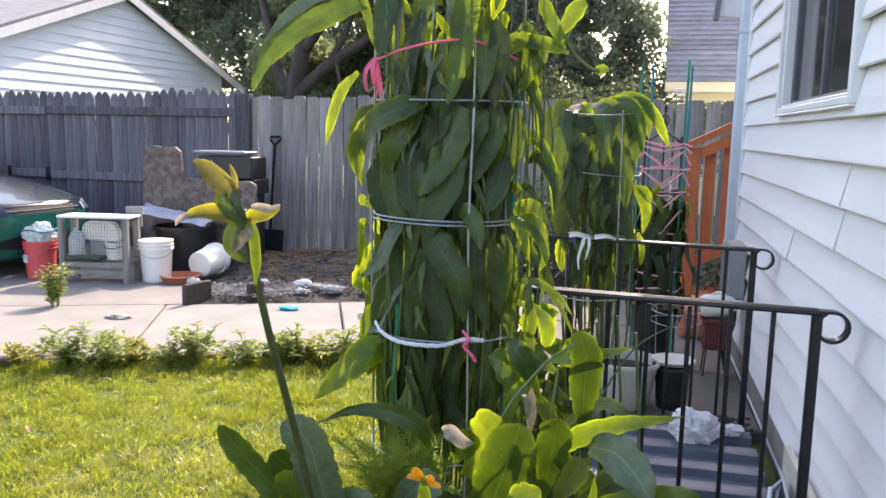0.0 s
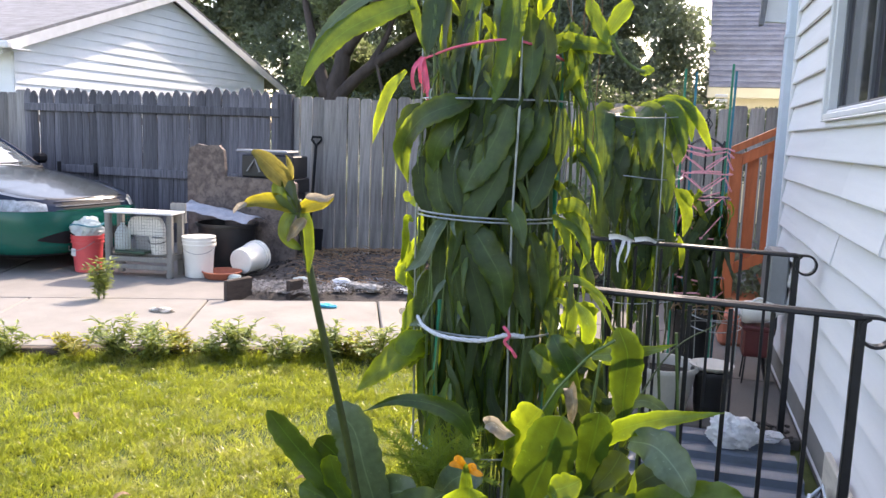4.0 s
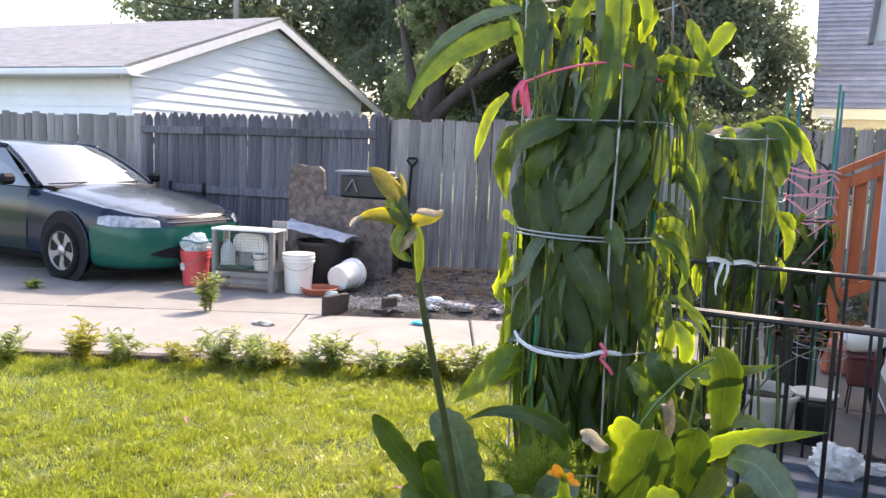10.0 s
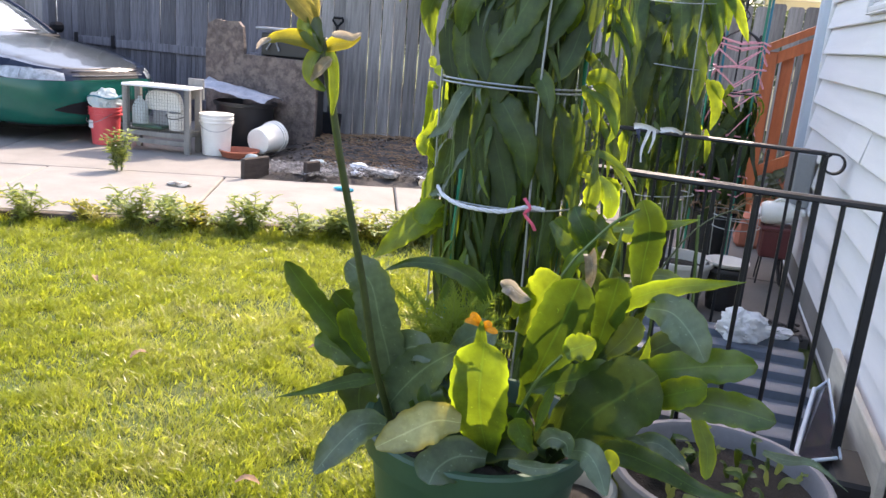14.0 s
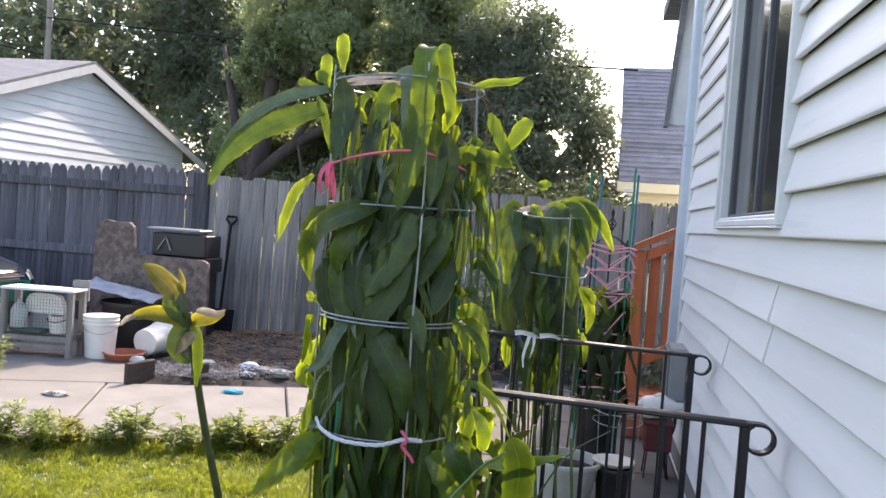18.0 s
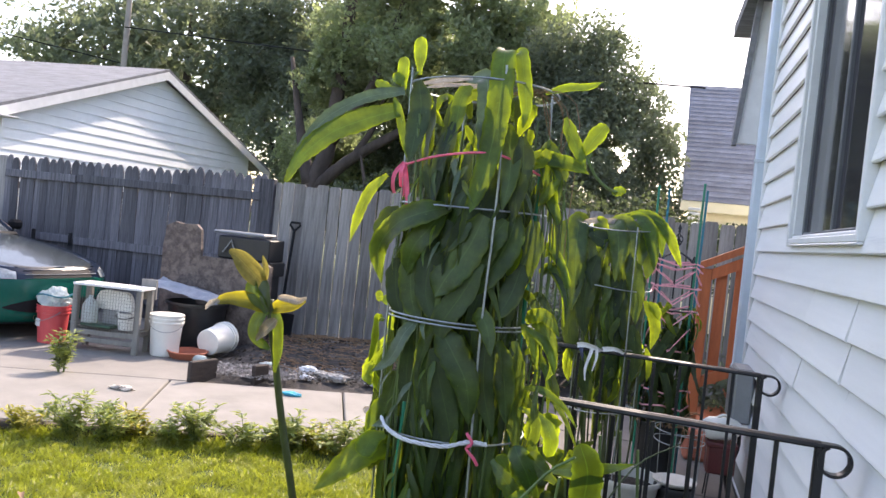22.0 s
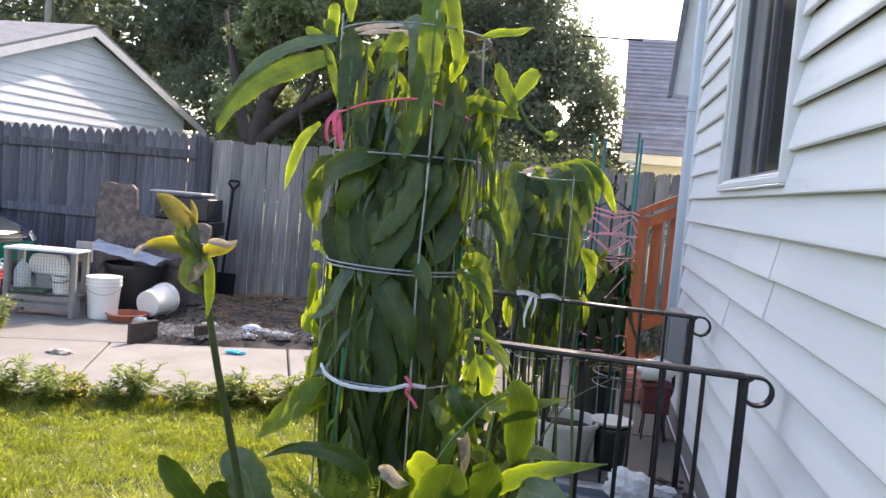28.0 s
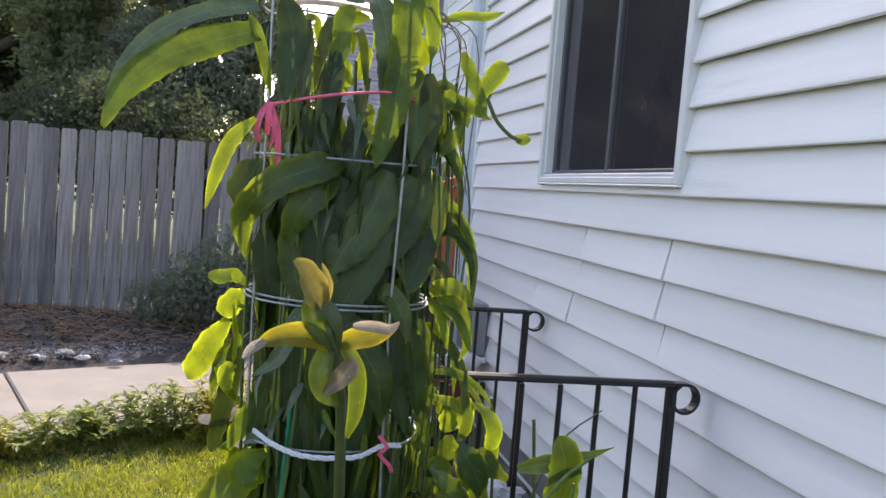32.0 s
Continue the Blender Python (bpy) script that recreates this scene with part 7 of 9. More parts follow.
for pts, w, mt, sh in (
    ([(0.196, 4.7, 1.611), (0.147, 4.63, 1.621), (0.15, 4.56, 1.462), (0.163, 4.545, 1.276), (0.144, 4.53, 1.102)], 0.124, M_EPI, None),
    ([(0.239, 4.68, 1.611), (0.26, 4.627, 1.624), (0.277, 4.587, 1.543), (0.268, 4.56, 1.467)], 0.085, M_EPI_B, None),
    ([(0.306, 4.7, 1.63), (0.35, 4.607, 1.607), (0.377, 4.55, 1.484), (0.376, 4.53, 1.315)], 0.11, M_EPI, None),
    ([(0.384, 4.72, 1.628), (0.46, 4.66, 1.668), (0.521, 4.6, 1.616), (0.557, 4.575, 1.502), (0.573, 4.55, 1.399)], 0.085, M_EPI_Y, None),
    ([(0.427, 4.72, 1.673), (0.546, 4.67, 1.676), (0.627, 4.62, 1.595), (0.671, 4.6, 1.512), (0.712, 4.58, 1.424)], 0.062, M_EPI_B, None),
    ([(0.395, 4.72, 1.683), (0.504, 4.68, 1.692), (0.586, 4.647, 1.645), (0.641, 4.62, 1.54)], 0.066, M_EPI_Y, None),
    ([(0.032, 4.58, 1.622), (0.014, 4.58, 1.544), (0.015, 4.58, 1.465), (0.005, 4.58, 1.369)], 0.052, M_EPI_B, None),
    ([(0.542, 4.56, 1.229), (0.592, 4.56, 1.151), (0.612, 4.56, 1.07), (0.597, 4.56, 0.975)], 0.061, M_EPI_B, None),
    ([(0.56, 4.55, 1.225), (0.606, 4.55, 1.184), (0.629, 4.55, 1.134)], 0.051, M_EPI_B, None),
    ([(0.44, 4.56, 1.46), (0.485, 4.56, 1.309), (0.506, 4.56, 1.094)], 0.097, M_EPI, None),
    # The pale strap on top is sun glare put into the leaf colour.
    ([(0.121, 4.66, 1.603), (0.244, 4.66, 1.64), (0.401, 4.66, 1.644), (0.527, 4.66, 1.68)], 0.033, M_WILT_GLARE, None),
    ([(0.271, 4.55, 1.443), (0.237, 4.55, 1.315), (0.221, 4.55, 1.156), (0.245, 4.55, 1.002)], 0.116, M_EPI_D, None),
    ([(0.34, 4.57, 1.356), (0.37, 4.57, 1.203), (0.367, 4.57, 1.014)], 0.11, M_EPI_D, None),
    ([(0.419, 4.56, 1.333), (0.419, 4.56, 1.178), (0.455, 4.56, 0.995)], 0.084, M_EPI_D, None),
    ([(0.164, 4.56, 0.928), (0.167, 4.56, 0.833), (0.182, 4.56, 0.74)], 0.055, M_EPI_B, None),
    ([(0.575, 4.55, 0.98), (0.599, 4.55, 0.89), (0.596, 4.55, 0.797)], 0.032, M_EPI_B, None),
    ([(0.483, 4.6, 1.603), (0.542, 4.6, 1.469), (0.539, 4.6, 1.344)], 0.084, M_EPI, None),
    ([(0.21, 4.58, 1.562), (0.324, 4.58, 1.51), (0.367, 4.58, 1.389)], 0.097, M_EPI_D, None),
    ([(0.273, 4.72, 1.634), (0.403, 4.627, 1.631), (0.44, 4.57, 1.521), (0.431, 4.55, 1.366)], 0.098, M_EPI, None),
    ([(0.208, 4.72, 1.641), (0.182, 4.627, 1.586), (0.223, 4.567, 1.438), (0.259, 4.54, 1.255)], 0.111, M_EPI_D, None),
    ([(0.348, 4.75, 1.661), (0.487, 4.663, 1.646), (0.506, 4.607, 1.528), (0.495, 4.58, 1.396)], 0.092, M_EPI, None),
    ([(0.33, 4.78, 1.667), (0.429, 4.7, 1.66), (0.573, 4.64, 1.621), (0.608, 4.6, 1.475)], 0.073, M_EPI_Y, None),
    ([(0.132, 4.7, 1.615), (0.078, 4.633, 1.576), (0.072, 4.593, 1.454), (0.069, 4.58, 1.296)], 0.085, M_EPI, None),
    ([(0.148, 4.57, 1.241), (0.157, 4.57, 1.053), (0.194, 4.57, 0.867)], 0.097, M_EPI_D, None),
    ([(0.367, 4.56, 1.078), (0.37, 4.56, 0.891), (0.41, 4.56, 0.708)], 0.084, M_EPI_D, None),
    ([(0.488, 4.57, 1.091), (0.521, 4.57, 0.94), (0.518, 4.57, 0.783)], 0.078, M_EPI_D, None),
    ([(0.272, 4.57, 0.94), (0.271, 4.57, 0.782), (0.302, 4.57, 0.628)], 0.091, M_EPI_D, None),
):
    one_leaf(cactus2, pts, w, mt, F, shape=sh, notch=0.14 if w > 0.04 else 0.05, fold=0.16)
potted("pot", (0.54, 4.60, 0.014), 0.19, 0.135, 0.26, M_POT_C, "cream plastic pot holding the second tower")
potted("pot", (0.80, 4.62, 0.014), 0.10, 0.075, 0.24, M_POT_K, "tall black nursery pot with pale saucer on top")
m = Mesh()
lathe(m, [(0.001, 0.0), (0.085, 0.0), (0.115, 0.02), (0.118, 0.03), (0.108, 0.026), (0.08, 0.012), (0.001, 0.012)], 24, (0.80, 4.62, 0.256))
tagged(part("saucer", m, M_POT_C, smooth=50), label="pale plastic saucer lying on the black pot", category="saucer")

# ---------------------------------------------------------------- obelisk with pink string
OC = (0.715, 5.6)
ob_ = empty("obelisk", label="black iron plant obelisk wrapped with pink string", category="plant support")
for a in (45, 135, 225, 315):
    m = Mesh()
    dx, dy = math.cos(radians(a)), math.sin(radians(a))
    R = 0.165
    tube(m, spline([(OC[0] + dx * R, OC[1] + dy * R, 0.02), (OC[0] + dx * R, OC[1] + dy * R, 1.36), (OC[0] + dx * R * 0.86, OC[1] + dy * R * 0.86, 1.45), (OC[0] + dx * 0.05, OC[1] + dy * 0.05, 1.50), (OC[0], OC[1], 1.51)], 20), 0.006, 6)
    part("upright", m, M_IRON, ob_)
m = Mesh()
tube(m, [(OC[0], OC[1], 1.2), (OC[0], OC[1], 1.60)], 0.006, 6)
part("spindle", m, M_IRON, ob_)
for k in range(4):
    m = Mesh()
    tube(m, [(OC[0] + 0.026 * math.sin(u * math.pi) * math.cos(k * math.pi / 2 + u * 2.5), OC[1] + 0.026 * math.sin(u * math.pi) * math.sin(k * math.pi / 2 + u * 2.5), 1.545 + u * 0.09) for u in [i / 12 for i in range(13)]], 0.004, 5)
    part("basket_wire", m, M_IRON, ob_)
m = Mesh()
lathe(m, [(0.001, 0), (0.012, 0.006), (0.007, 0.018), (0.013, 0.03), (0.006, 0.05), (0.001, 0.06)], 12, (OC[0], OC[1], 1.635))
part("finial", m, M_IRON, ob_, smooth=60)
m = Mesh()
ring_wire(m, OC, 0.165, 1.13, 0, 0.005)
part("ring", m, M_IRON, ob_)
for (dx, dy), h, mt in (((-0.16, -0.1), 1.93, M_STAKE), ((-0.09, 0.12), 1.93, M_STAKE2), ((0.12, -0.12), 1.96, M_STAKE), ((0.15, 0.05), 1.93, M_STAKE2)):
    m = Mesh()
    tube(m, [(OC[0] + dx * 0.9, OC[1] + dy, 0.02), (OC[0] + dx, OC[1] + dy, h)], 0.008, 7)
    part("stake", m, mt, ob_, "green plastic-coated stake")
string = empty("pink_string", label="faded pink string zigzagging round the obelisk", category="string")
for zs_ in ((1.45, 1.43), (1.42, 1.39), (1.39, 1.30), (1.28, 1.285), (1.27, 1.17), (1.15, 1.12), (1.13, 1.02), (1.02, 0.86), (0.88, 0.88), (0.62, 0.60), (0.50, 0.52)):
    m = Mesh()
    pts = []
    for k in range(9):
        a = radians(180 + 45 + k * 45)
        pts.append((OC[0] + 0.172 * math.cos(a), OC[1] + 0.172 * math.sin(a), zs_[k % 2] + rng.uniform(-0.01, 0.01)))
    tube(m, pts, 0.006, 5, False)
    part("loop", m, M_PINK2, string)
vine = empty("potted_vine", label="dark leafy plant inside the obelisk", category="plant")
VD = hang_variants("leaf", 10, 0.15, 0.32, 0.05, 0.07, M_EPI_D, 51, 0.4)
clad(vine, VD, OC, 0.13, 0.45, 1.12, 90, 52, None, 0.05, 25)
clad(vine, HVY, OC, 0.13, 1.1, 1.22, 10, 53, None, 0.03, 40)
clad(vine, HVY, OC, 0.17, 0.9, 1.1, 5, 54, (-40, 40), 0.02, 40)
potted("pot", (OC[0], OC[1], 0.014), 0.15, 0.12, 0.38, M_POT_K, "tall black pot under the obelisk")
m = Mesh()
for k in range(26):
    a = rng.uniform(0, 6.28)
    p = Vector((OC[0] + 0.14 * math.cos(a), OC[1] - 0.1 + 0.14 * math.sin(a), 0.40))
    q = p + Vector((rng.uniform(-0.16, 0.2), rng.uniform(-0.16, 0.05), rng.uniform(-0.05, 0.12)))
    tube(m, spline([p, (p + q) / 2 + Vector((0, 0, 0.04)), q], 5), 0.004, 4)
part("dry_twigs", m, M_BROWNSTEM, vine, "pale dry twigs")

# ---------------------------------------------------------------- maroon planter, jug, bag, cloth
mp = empty("planter", label="small square maroon planter on a wire stand", category="planter")
m = Mesh()
cbox(m, (1.09, 5.34, 0.275), (0.17, 0.17, 0.18), 0.012)
part("box", m, M_POT_M, mp)
m = Mesh()
cbox(m, (1.09, 5.34, 0.362), (0.185, 0.185, 0.03), 0.008)
part("rim", m, M_POT_M, mp)
for dx, dy in ((-0.06, -0.06), (0.06, -0.06), (0.06, 0.06), (-0.06, 0.06)):
    m = Mesh()
    tube(m, [(1.09 + dx * 1.2, 5.34 + dy * 1.2, 0.012), (1.09 + dx, 5.34 + dy, 0.19)], 0.005, 6)
    part("leg", m, M_IRON, mp)
hoop_ = empty("wire_hoop", label="galvanised wire plant hoop with thin legs", category="plant support")
for z in (0.38, 0.45):
    m = Mesh()
    ring_wire(m, (0.83, 5.15), 0.15, z, 0.006, 0.003)
    part("ring", m, M_WIRE, hoop_)
for a in (20, 140, 260):
    m = Mesh()
    tube(m, [(0.83 + 0.13 * math.cos(radians(a)), 5.15 + 0.13 * math.sin(radians(a)), 0.012), (0.83 + 0.15 * math.cos(radians(a)), 5.15 + 0.15 * math.sin(radians(a)), 0.46)], 0.003, 5)
    part("leg", m, M_WIRE, hoop_)
jug = empty("white_jug", label="white plastic jug lying across the maroon planter", category="jug")
m = Mesh()
lathe(m, [(0.001, 0), (0.06, 0.004), (0.072, 0.03), (0.07, 0.14), (0.05, 0.19), (0.022, 0.22), (0.022, 0.25), (0.001, 0.25)], 20, (0.985, 5.34, 0.445), Matrix.Rotation(radians(84), 3, "Y"))
part("body", m, M_WPLASTIC, jug, smooth=50)
m = Mesh()
tube(m, spline([(1.04, 5.33, 0.51), (1.09, 5.33, 0.54), (1.15, 5.33, 0.50)], 8), 0.010, 6)
part("handle", m, M_WPLASTIC, jug, smooth=60)
m = Mesh()
cbox(m, (1.07, 6.35, 0.12), (0.30, 0.3, 0.22), 0.03)
tagged(part("terracotta_block", m, M_TERRA), label="terracotta block planter near the house corner", category="planter")
m = Mesh()
cbox(m, (1.1, 6.3, 0.27), (0.16, 0.12, 0.09), 0.04)
tagged(part("white_sack", m, M_BAG, smooth=60), label="small white plastic sack on the terracotta block", category="sack")


def crumple(name, c, s, seed, material, label, category, flat=0.0, n=30):
    """A crumpled sheet or bag: a ball pushed in and out by creases."""
    m = Mesh()
    r = random.Random(seed)
    o = Vector((r.uniform(0, 99), r.uniform(0, 99), 0))
    for j in range(n + 1):
        th = math.pi * j / n
        for i in range(n * 2):
            ph = math.pi * i / n
            d = Vector((math.sin(th) * math.cos(ph), math.sin(th) * math.sin(ph), math.cos(th)))
            k = 0.82 + 0.38 * noise.noise(d * 1.3 + o) + 0.20 * max(0.0, 1 - 3.2 * abs(noise.noise(d * 2.3 + o))) + 0.13 * max(0.0, 1 - 3.0 * abs(noise.noise(d * 4.4 + o))) + 0.05 * max(0.0, 1 - 3.0 * abs(noise.noise(d * 9.0 + o)))
            p = Vector((d.x * s[0], d.y * s[1], d.z * s[2])) * k
            p.z = max(p.z, -s[2] * 0.75)
            m.v.append((c[0] + p.x, c[1] + p.y, c[2] + s[2] * 0.75 + p.z))
    w = n * 2
    m.f = [(j * w + i, j * w + (i + 1) % w, (j + 1) * w + (i + 1) % w, (j + 1) * w + i) for j in range(n) for i in range(w)]
    return tagged(part(name, m, material, smooth=60), label=label, category=category)


crumple("plastic_bag", (0.87, 3.98, 0.07), (0.105, 0.085, 0.085), 3, M_BAG, "crumpled white plastic bag on the ribbed panel", "plastic bag")
crumple("plastic_bag", (1.04, 4.11, 0.07), (0.07, 0.045, 0.028), 8, M_BAG, "flattened white plastic scrap at the panel's end", "plastic scrap")
m = Mesh()
for _ in range(60):
    p = Vector((1.13 + rng.uniform(-0.09, 0.07), 4.36 + rng.uniform(-0.12, 0.16), 0.02))
    cbox(m, p, (rng.uniform(0.01, 0.03), rng.uniform(0.01, 0.03), 0.012), 0.003, Matrix.Rotation(rng.uniform(0, 3), 3, "Z"))
tagged(part("gravel", m, M_SOIL), label="loose brown gravel at the foot of the wall", category="gravel", kind="stuff")
cl = empty("knotted_cloth", label="white and navy cloth strip knotted on the rail", category="cloth")
for k, (pts, w, mt) in enumerate((([(0.23, 4.33, 0.975), (0.27, 4.31, 0.985), (0.33, 4.31, 0.975), (0.36, 4.33, 0.96)], 0.05, M_CLOTH), ([(0.36, 4.32, 0.97), (0.42, 4.30, 0.985), (0.47, 4.31, 0.97)], 0.045, M_CLOTH),
                                  ([(0.31, 4.32, 0.975), (0.30, 4.30, 0.93), (0.285, 4.31, 0.86), (0.29, 4.31, 0.80)], 0.035, M_CLOTH), ([(0.33, 4.32, 0.975), (0.335, 4.30, 0.92), (0.32, 4.31, 0.85)], 0.03, M_CLOTH),
                                  ([(0.25, 4.32, 0.965), (0.26, 4.30, 0.94), (0.27, 4.31, 0.90)], 0.04, M_NAVY_CLOTH))):
    m = Mesh()
    strap(m, pts, w * 0.55, (0, -1, 0.2), 12, shape=lambda u: 1, fold=0.5, notch=0.0, twist=1.2)
    part("loop" if k < 2 else "tail", m, mt, cl, smooth=180)


# ---------------------------------------------------------------- green pot with broad leaves
potted("pot", (0.14, 1.79, -0.04), 0.25, 0.18, 0.55, M_POT_G, "green plastic pot holding a broad-leaved orchid cactus", lip=0.06, rim=0.03)
broad = empty("broad_cactus", label="broad-leaved orchid cactus with scalloped green leaves", category="plant")
for pts, w, mt, sh in (
    ([(0.202, 1.64, 0.515), (0.192, 1.605, 0.59), (0.188, 1.57, 0.675), (0.189, 1.565, 0.744), (0.191, 1.56, 0.793)], 0.121, M_EPI_Y, oblong),
    ([(0.244, 1.78, 0.568), (0.274, 1.76, 0.679), (0.313, 1.74, 0.799), (0.343, 1.72, 0.904)], 0.115, M_BROAD, paddle),
    ([(0.38, 1.8, 0.685), (0.397, 1.783, 0.787), (0.409, 1.767, 0.859), (0.416, 1.75, 0.912)], 0.073, M_BROAD, paddle),
    ([(0.417, 1.8, 0.818), (0.46, 1.765, 0.874), (0.534, 1.73, 0.918), (0.596, 1.725, 0.935), (0.658, 1.72, 0.952)], 0.045, M_EPI_Y, lance),
    ([(0.48, 1.76, 0.855), (0.531, 1.707, 0.869), (0.574, 1.673, 0.841), (0.605, 1.66, 0.797)], 0.082, M_BROAD_G, ovate),
    ([(0.46, 1.74, 0.719), (0.538, 1.72, 0.744), (0.621, 1.7, 0.777), (0.702, 1.68, 0.802)], 0.073, M_BROAD, oblong),
    ([(0.466, 1.7, 0.664), (0.525, 1.68, 0.695), (0.571, 1.66, 0.726), (0.616, 1.64, 0.757)], 0.063, M_EPI_Y, paddle),
    ([(0.524, 1.72, 0.684), (0.602, 1.7, 0.695), (0.675, 1.68, 0.704), (0.751, 1.66, 0.703)], 0.071, M_BROAD, oblong),
    ([(0.357, 1.72, 0.512), (0.397, 1.7, 0.606), (0.454, 1.68, 0.679), (0.523, 1.66, 0.752)], 0.152, M_EPI_D, paddle),
    ([(0.252, 1.74, 0.629), (0.319, 1.727, 0.665), (0.384, 1.713, 0.697), (0.444, 1.7, 0.728)], 0.07, M_BROAD, paddle),
    ([(0.342, 1.62, 0.775), (0.36, 1.62, 0.791), (0.379, 1.62, 0.802), (0.397, 1.62, 0.815)], 0.06, M_EPI_Y, ovate),
    ([(0.302, 1.62, 0.596), (0.313, 1.62, 0.649), (0.321, 1.62, 0.682), (0.331, 1.62, 0.715)], 0.022, M_EPI_Y, None),
    ([(-0.106, 1.72, 0.601), (-0.173, 1.7, 0.693), (-0.237, 1.68, 0.769), (-0.299, 1.66, 0.854)], 0.063, M_BROAD, oblong),
    ([(-0.062, 1.75, 0.49), (-0.057, 1.715, 0.628), (-0.075, 1.68, 0.745), (-0.099, 1.67, 0.835), (-0.151, 1.66, 0.878)], 0.1, M_BROAD_G, oblong),
    ([(-0.053, 1.72, 0.535), (-0.013, 1.693, 0.597), (0.044, 1.667, 0.668), (0.119, 1.64, 0.735)], 0.115, M_BROAD_G, ovate),
    ([(-0.046, 1.72, 0.642), (-0.025, 1.7, 0.681), (0.017, 1.68, 0.704), (0.052, 1.66, 0.685)], 0.082, M_BROAD_G, ovate),
    ([(-0.064, 1.7, 0.607), (-0.129, 1.66, 0.6), (-0.192, 1.62, 0.583), (-0.274, 1.58, 0.563)], 0.033, M_BROAD, lance),
    ([(0.153, 1.58, 0.601), (0.106, 1.553, 0.607), (0.05, 1.527, 0.577), (-0, 1.5, 0.548)], 0.09, M_BROAD_L, ovate),
    ([(-0.015, 1.6, 0.548), (-0.062, 1.573, 0.549), (-0.106, 1.547, 0.501), (-0.144, 1.52, 0.441)], 0.077, M_BROAD_G, ovate),
    ([(0.209, 1.6, 0.522), (0.157, 1.567, 0.531), (0.126, 1.533, 0.515), (0.118, 1.5, 0.493)], 0.097, M_BROAD_G, oblong),
    ([(-0.117, 1.74, 0.648), (-0.152, 1.72, 0.738), (-0.196, 1.7, 0.789)], 0.069, M_BROAD, paddle),
    ([(-0.107, 1.7, 0.637), (-0.14, 1.685, 0.704), (-0.153, 1.67, 0.767)], 0.057, M_EPI_Y, paddle),
    ([(-0.1, 1.72, 0.617), (-0.166, 1.705, 0.644), (-0.234, 1.69, 0.676)], 0.061, M_BROAD, paddle),
    ([(0.103, 1.98, 0.717), (0.062, 1.968, 0.78), (-0.013, 1.955, 0.811), (-0.098, 1.942, 0.811), (-0.178, 1.93, 0.776)], 0.053, M_BROAD, lance),
    ([(0.194, 1.92, 0.687), (0.222, 1.907, 0.768), (0.25, 1.893, 0.819), (0.276, 1.88, 0.857)], 0.092, M_EPI_B, paddle),
    ([(0.167, 1.93, 0.722), (0.193, 1.915, 0.768), (0.205, 1.9, 0.809)], 0.062, M_EPI_B, paddle),
    ([(0.448, 2.1, 0.779), (0.449, 2.087, 0.871), (0.452, 2.073, 0.953), (0.427, 2.06, 1.023)], 0.08, M_BROAD, oblong),
    ([(0.362, 2.12, 0.93), (0.424, 2.107, 0.946), (0.502, 2.093, 0.966), (0.566, 2.08, 0.992)], 0.04, M_BROAD, lance),
    ([(0.293, 2.2, 0.833), (0.289, 2.2, 0.878), (0.256, 2.2, 0.947)], 0.073, M_EPI_Y, paddle),
    ([(0.364, 1.64, 0.558), (0.407, 1.61, 0.581), (0.438, 1.58, 0.567), (0.462, 1.55, 0.53)], 0.058, M_BROAD_G, ovate),
    ([(0.602, 1.8, 0.646), (0.627, 1.787, 0.599), (0.648, 1.773, 0.557), (0.653, 1.76, 0.498)], 0.037, M_EPI_Y, oblong),
    ([(0.317, 1.6, 0.577), (0.337, 1.6, 0.601), (0.367, 1.6, 0.596), (0.376, 1.6, 0.571)], 0.045, M_BROAD_G, ovate),
    ([(0.22, 1.66, 0.509), (0.245, 1.66, 0.569), (0.251, 1.66, 0.623)], 0.058, M_BROAD, paddle),
    ([(0.298, 1.62, 0.549), (0.277, 1.62, 0.577), (0.257, 1.62, 0.617)], 0.051, M_EPI_Y, paddle),
    ([(0.397, 1.78, 0.71), (0.443, 1.78, 0.772), (0.466, 1.78, 0.821)], 0.06, M_EPI_D, paddle),
    ([(0.467, 1.8, 0.717), (0.531, 1.8, 0.769), (0.569, 1.8, 0.789)], 0.074, M_EPI_D, paddle),
    ([(-0.135, 1.76, 0.431), (-0.147, 1.76, 0.518), (-0.13, 1.76, 0.595)], 0.102, M_EPI_D, paddle),
    ([(0.468, 1.74, 0.663), (0.491, 1.74, 0.745), (0.495, 1.74, 0.802)], 0.026, M_EPI_Y, lance),
    ([(0.062, 1.7, 0.378), (0.037, 1.7, 0.444), (0.026, 1.7, 0.498)], 0.056, M_EPI_D, paddle),
    ([(0.264, 1.56, 0.547), (0.333, 1.56, 0.551), (0.387, 1.56, 0.575)], 0.032, M_BROAD_G, lance),
    ([(0.051, 1.8, 0.631), (0.104, 1.78, 0.705), (0.172, 1.76, 0.739)], 0.074, M_BROAD_G, paddle),
    ([(0.252, 2.1, 0.683), (0.272, 2.1, 0.824), (0.31, 2.1, 0.867)], 0.04, M_EPI_Y, paddle),
    ([(0.368, 2.2, 0.875), (0.323, 2.2, 0.907), (0.286, 2.2, 0.942)], 0.053, M_EPI, paddle),
    ([(0.217, 2.25, 0.824), (0.227, 2.25, 0.874), (0.2, 2.25, 0.909)], 0.049, M_EPI_Y, paddle),
):
    one_leaf(broad, pts, w, mt, (0, -1, 0.3), shape=sh, n=18, teeth=6, notch=0.09 if w > 0.1 else 0.16, fold=0.14)
r_ = random.Random(61)
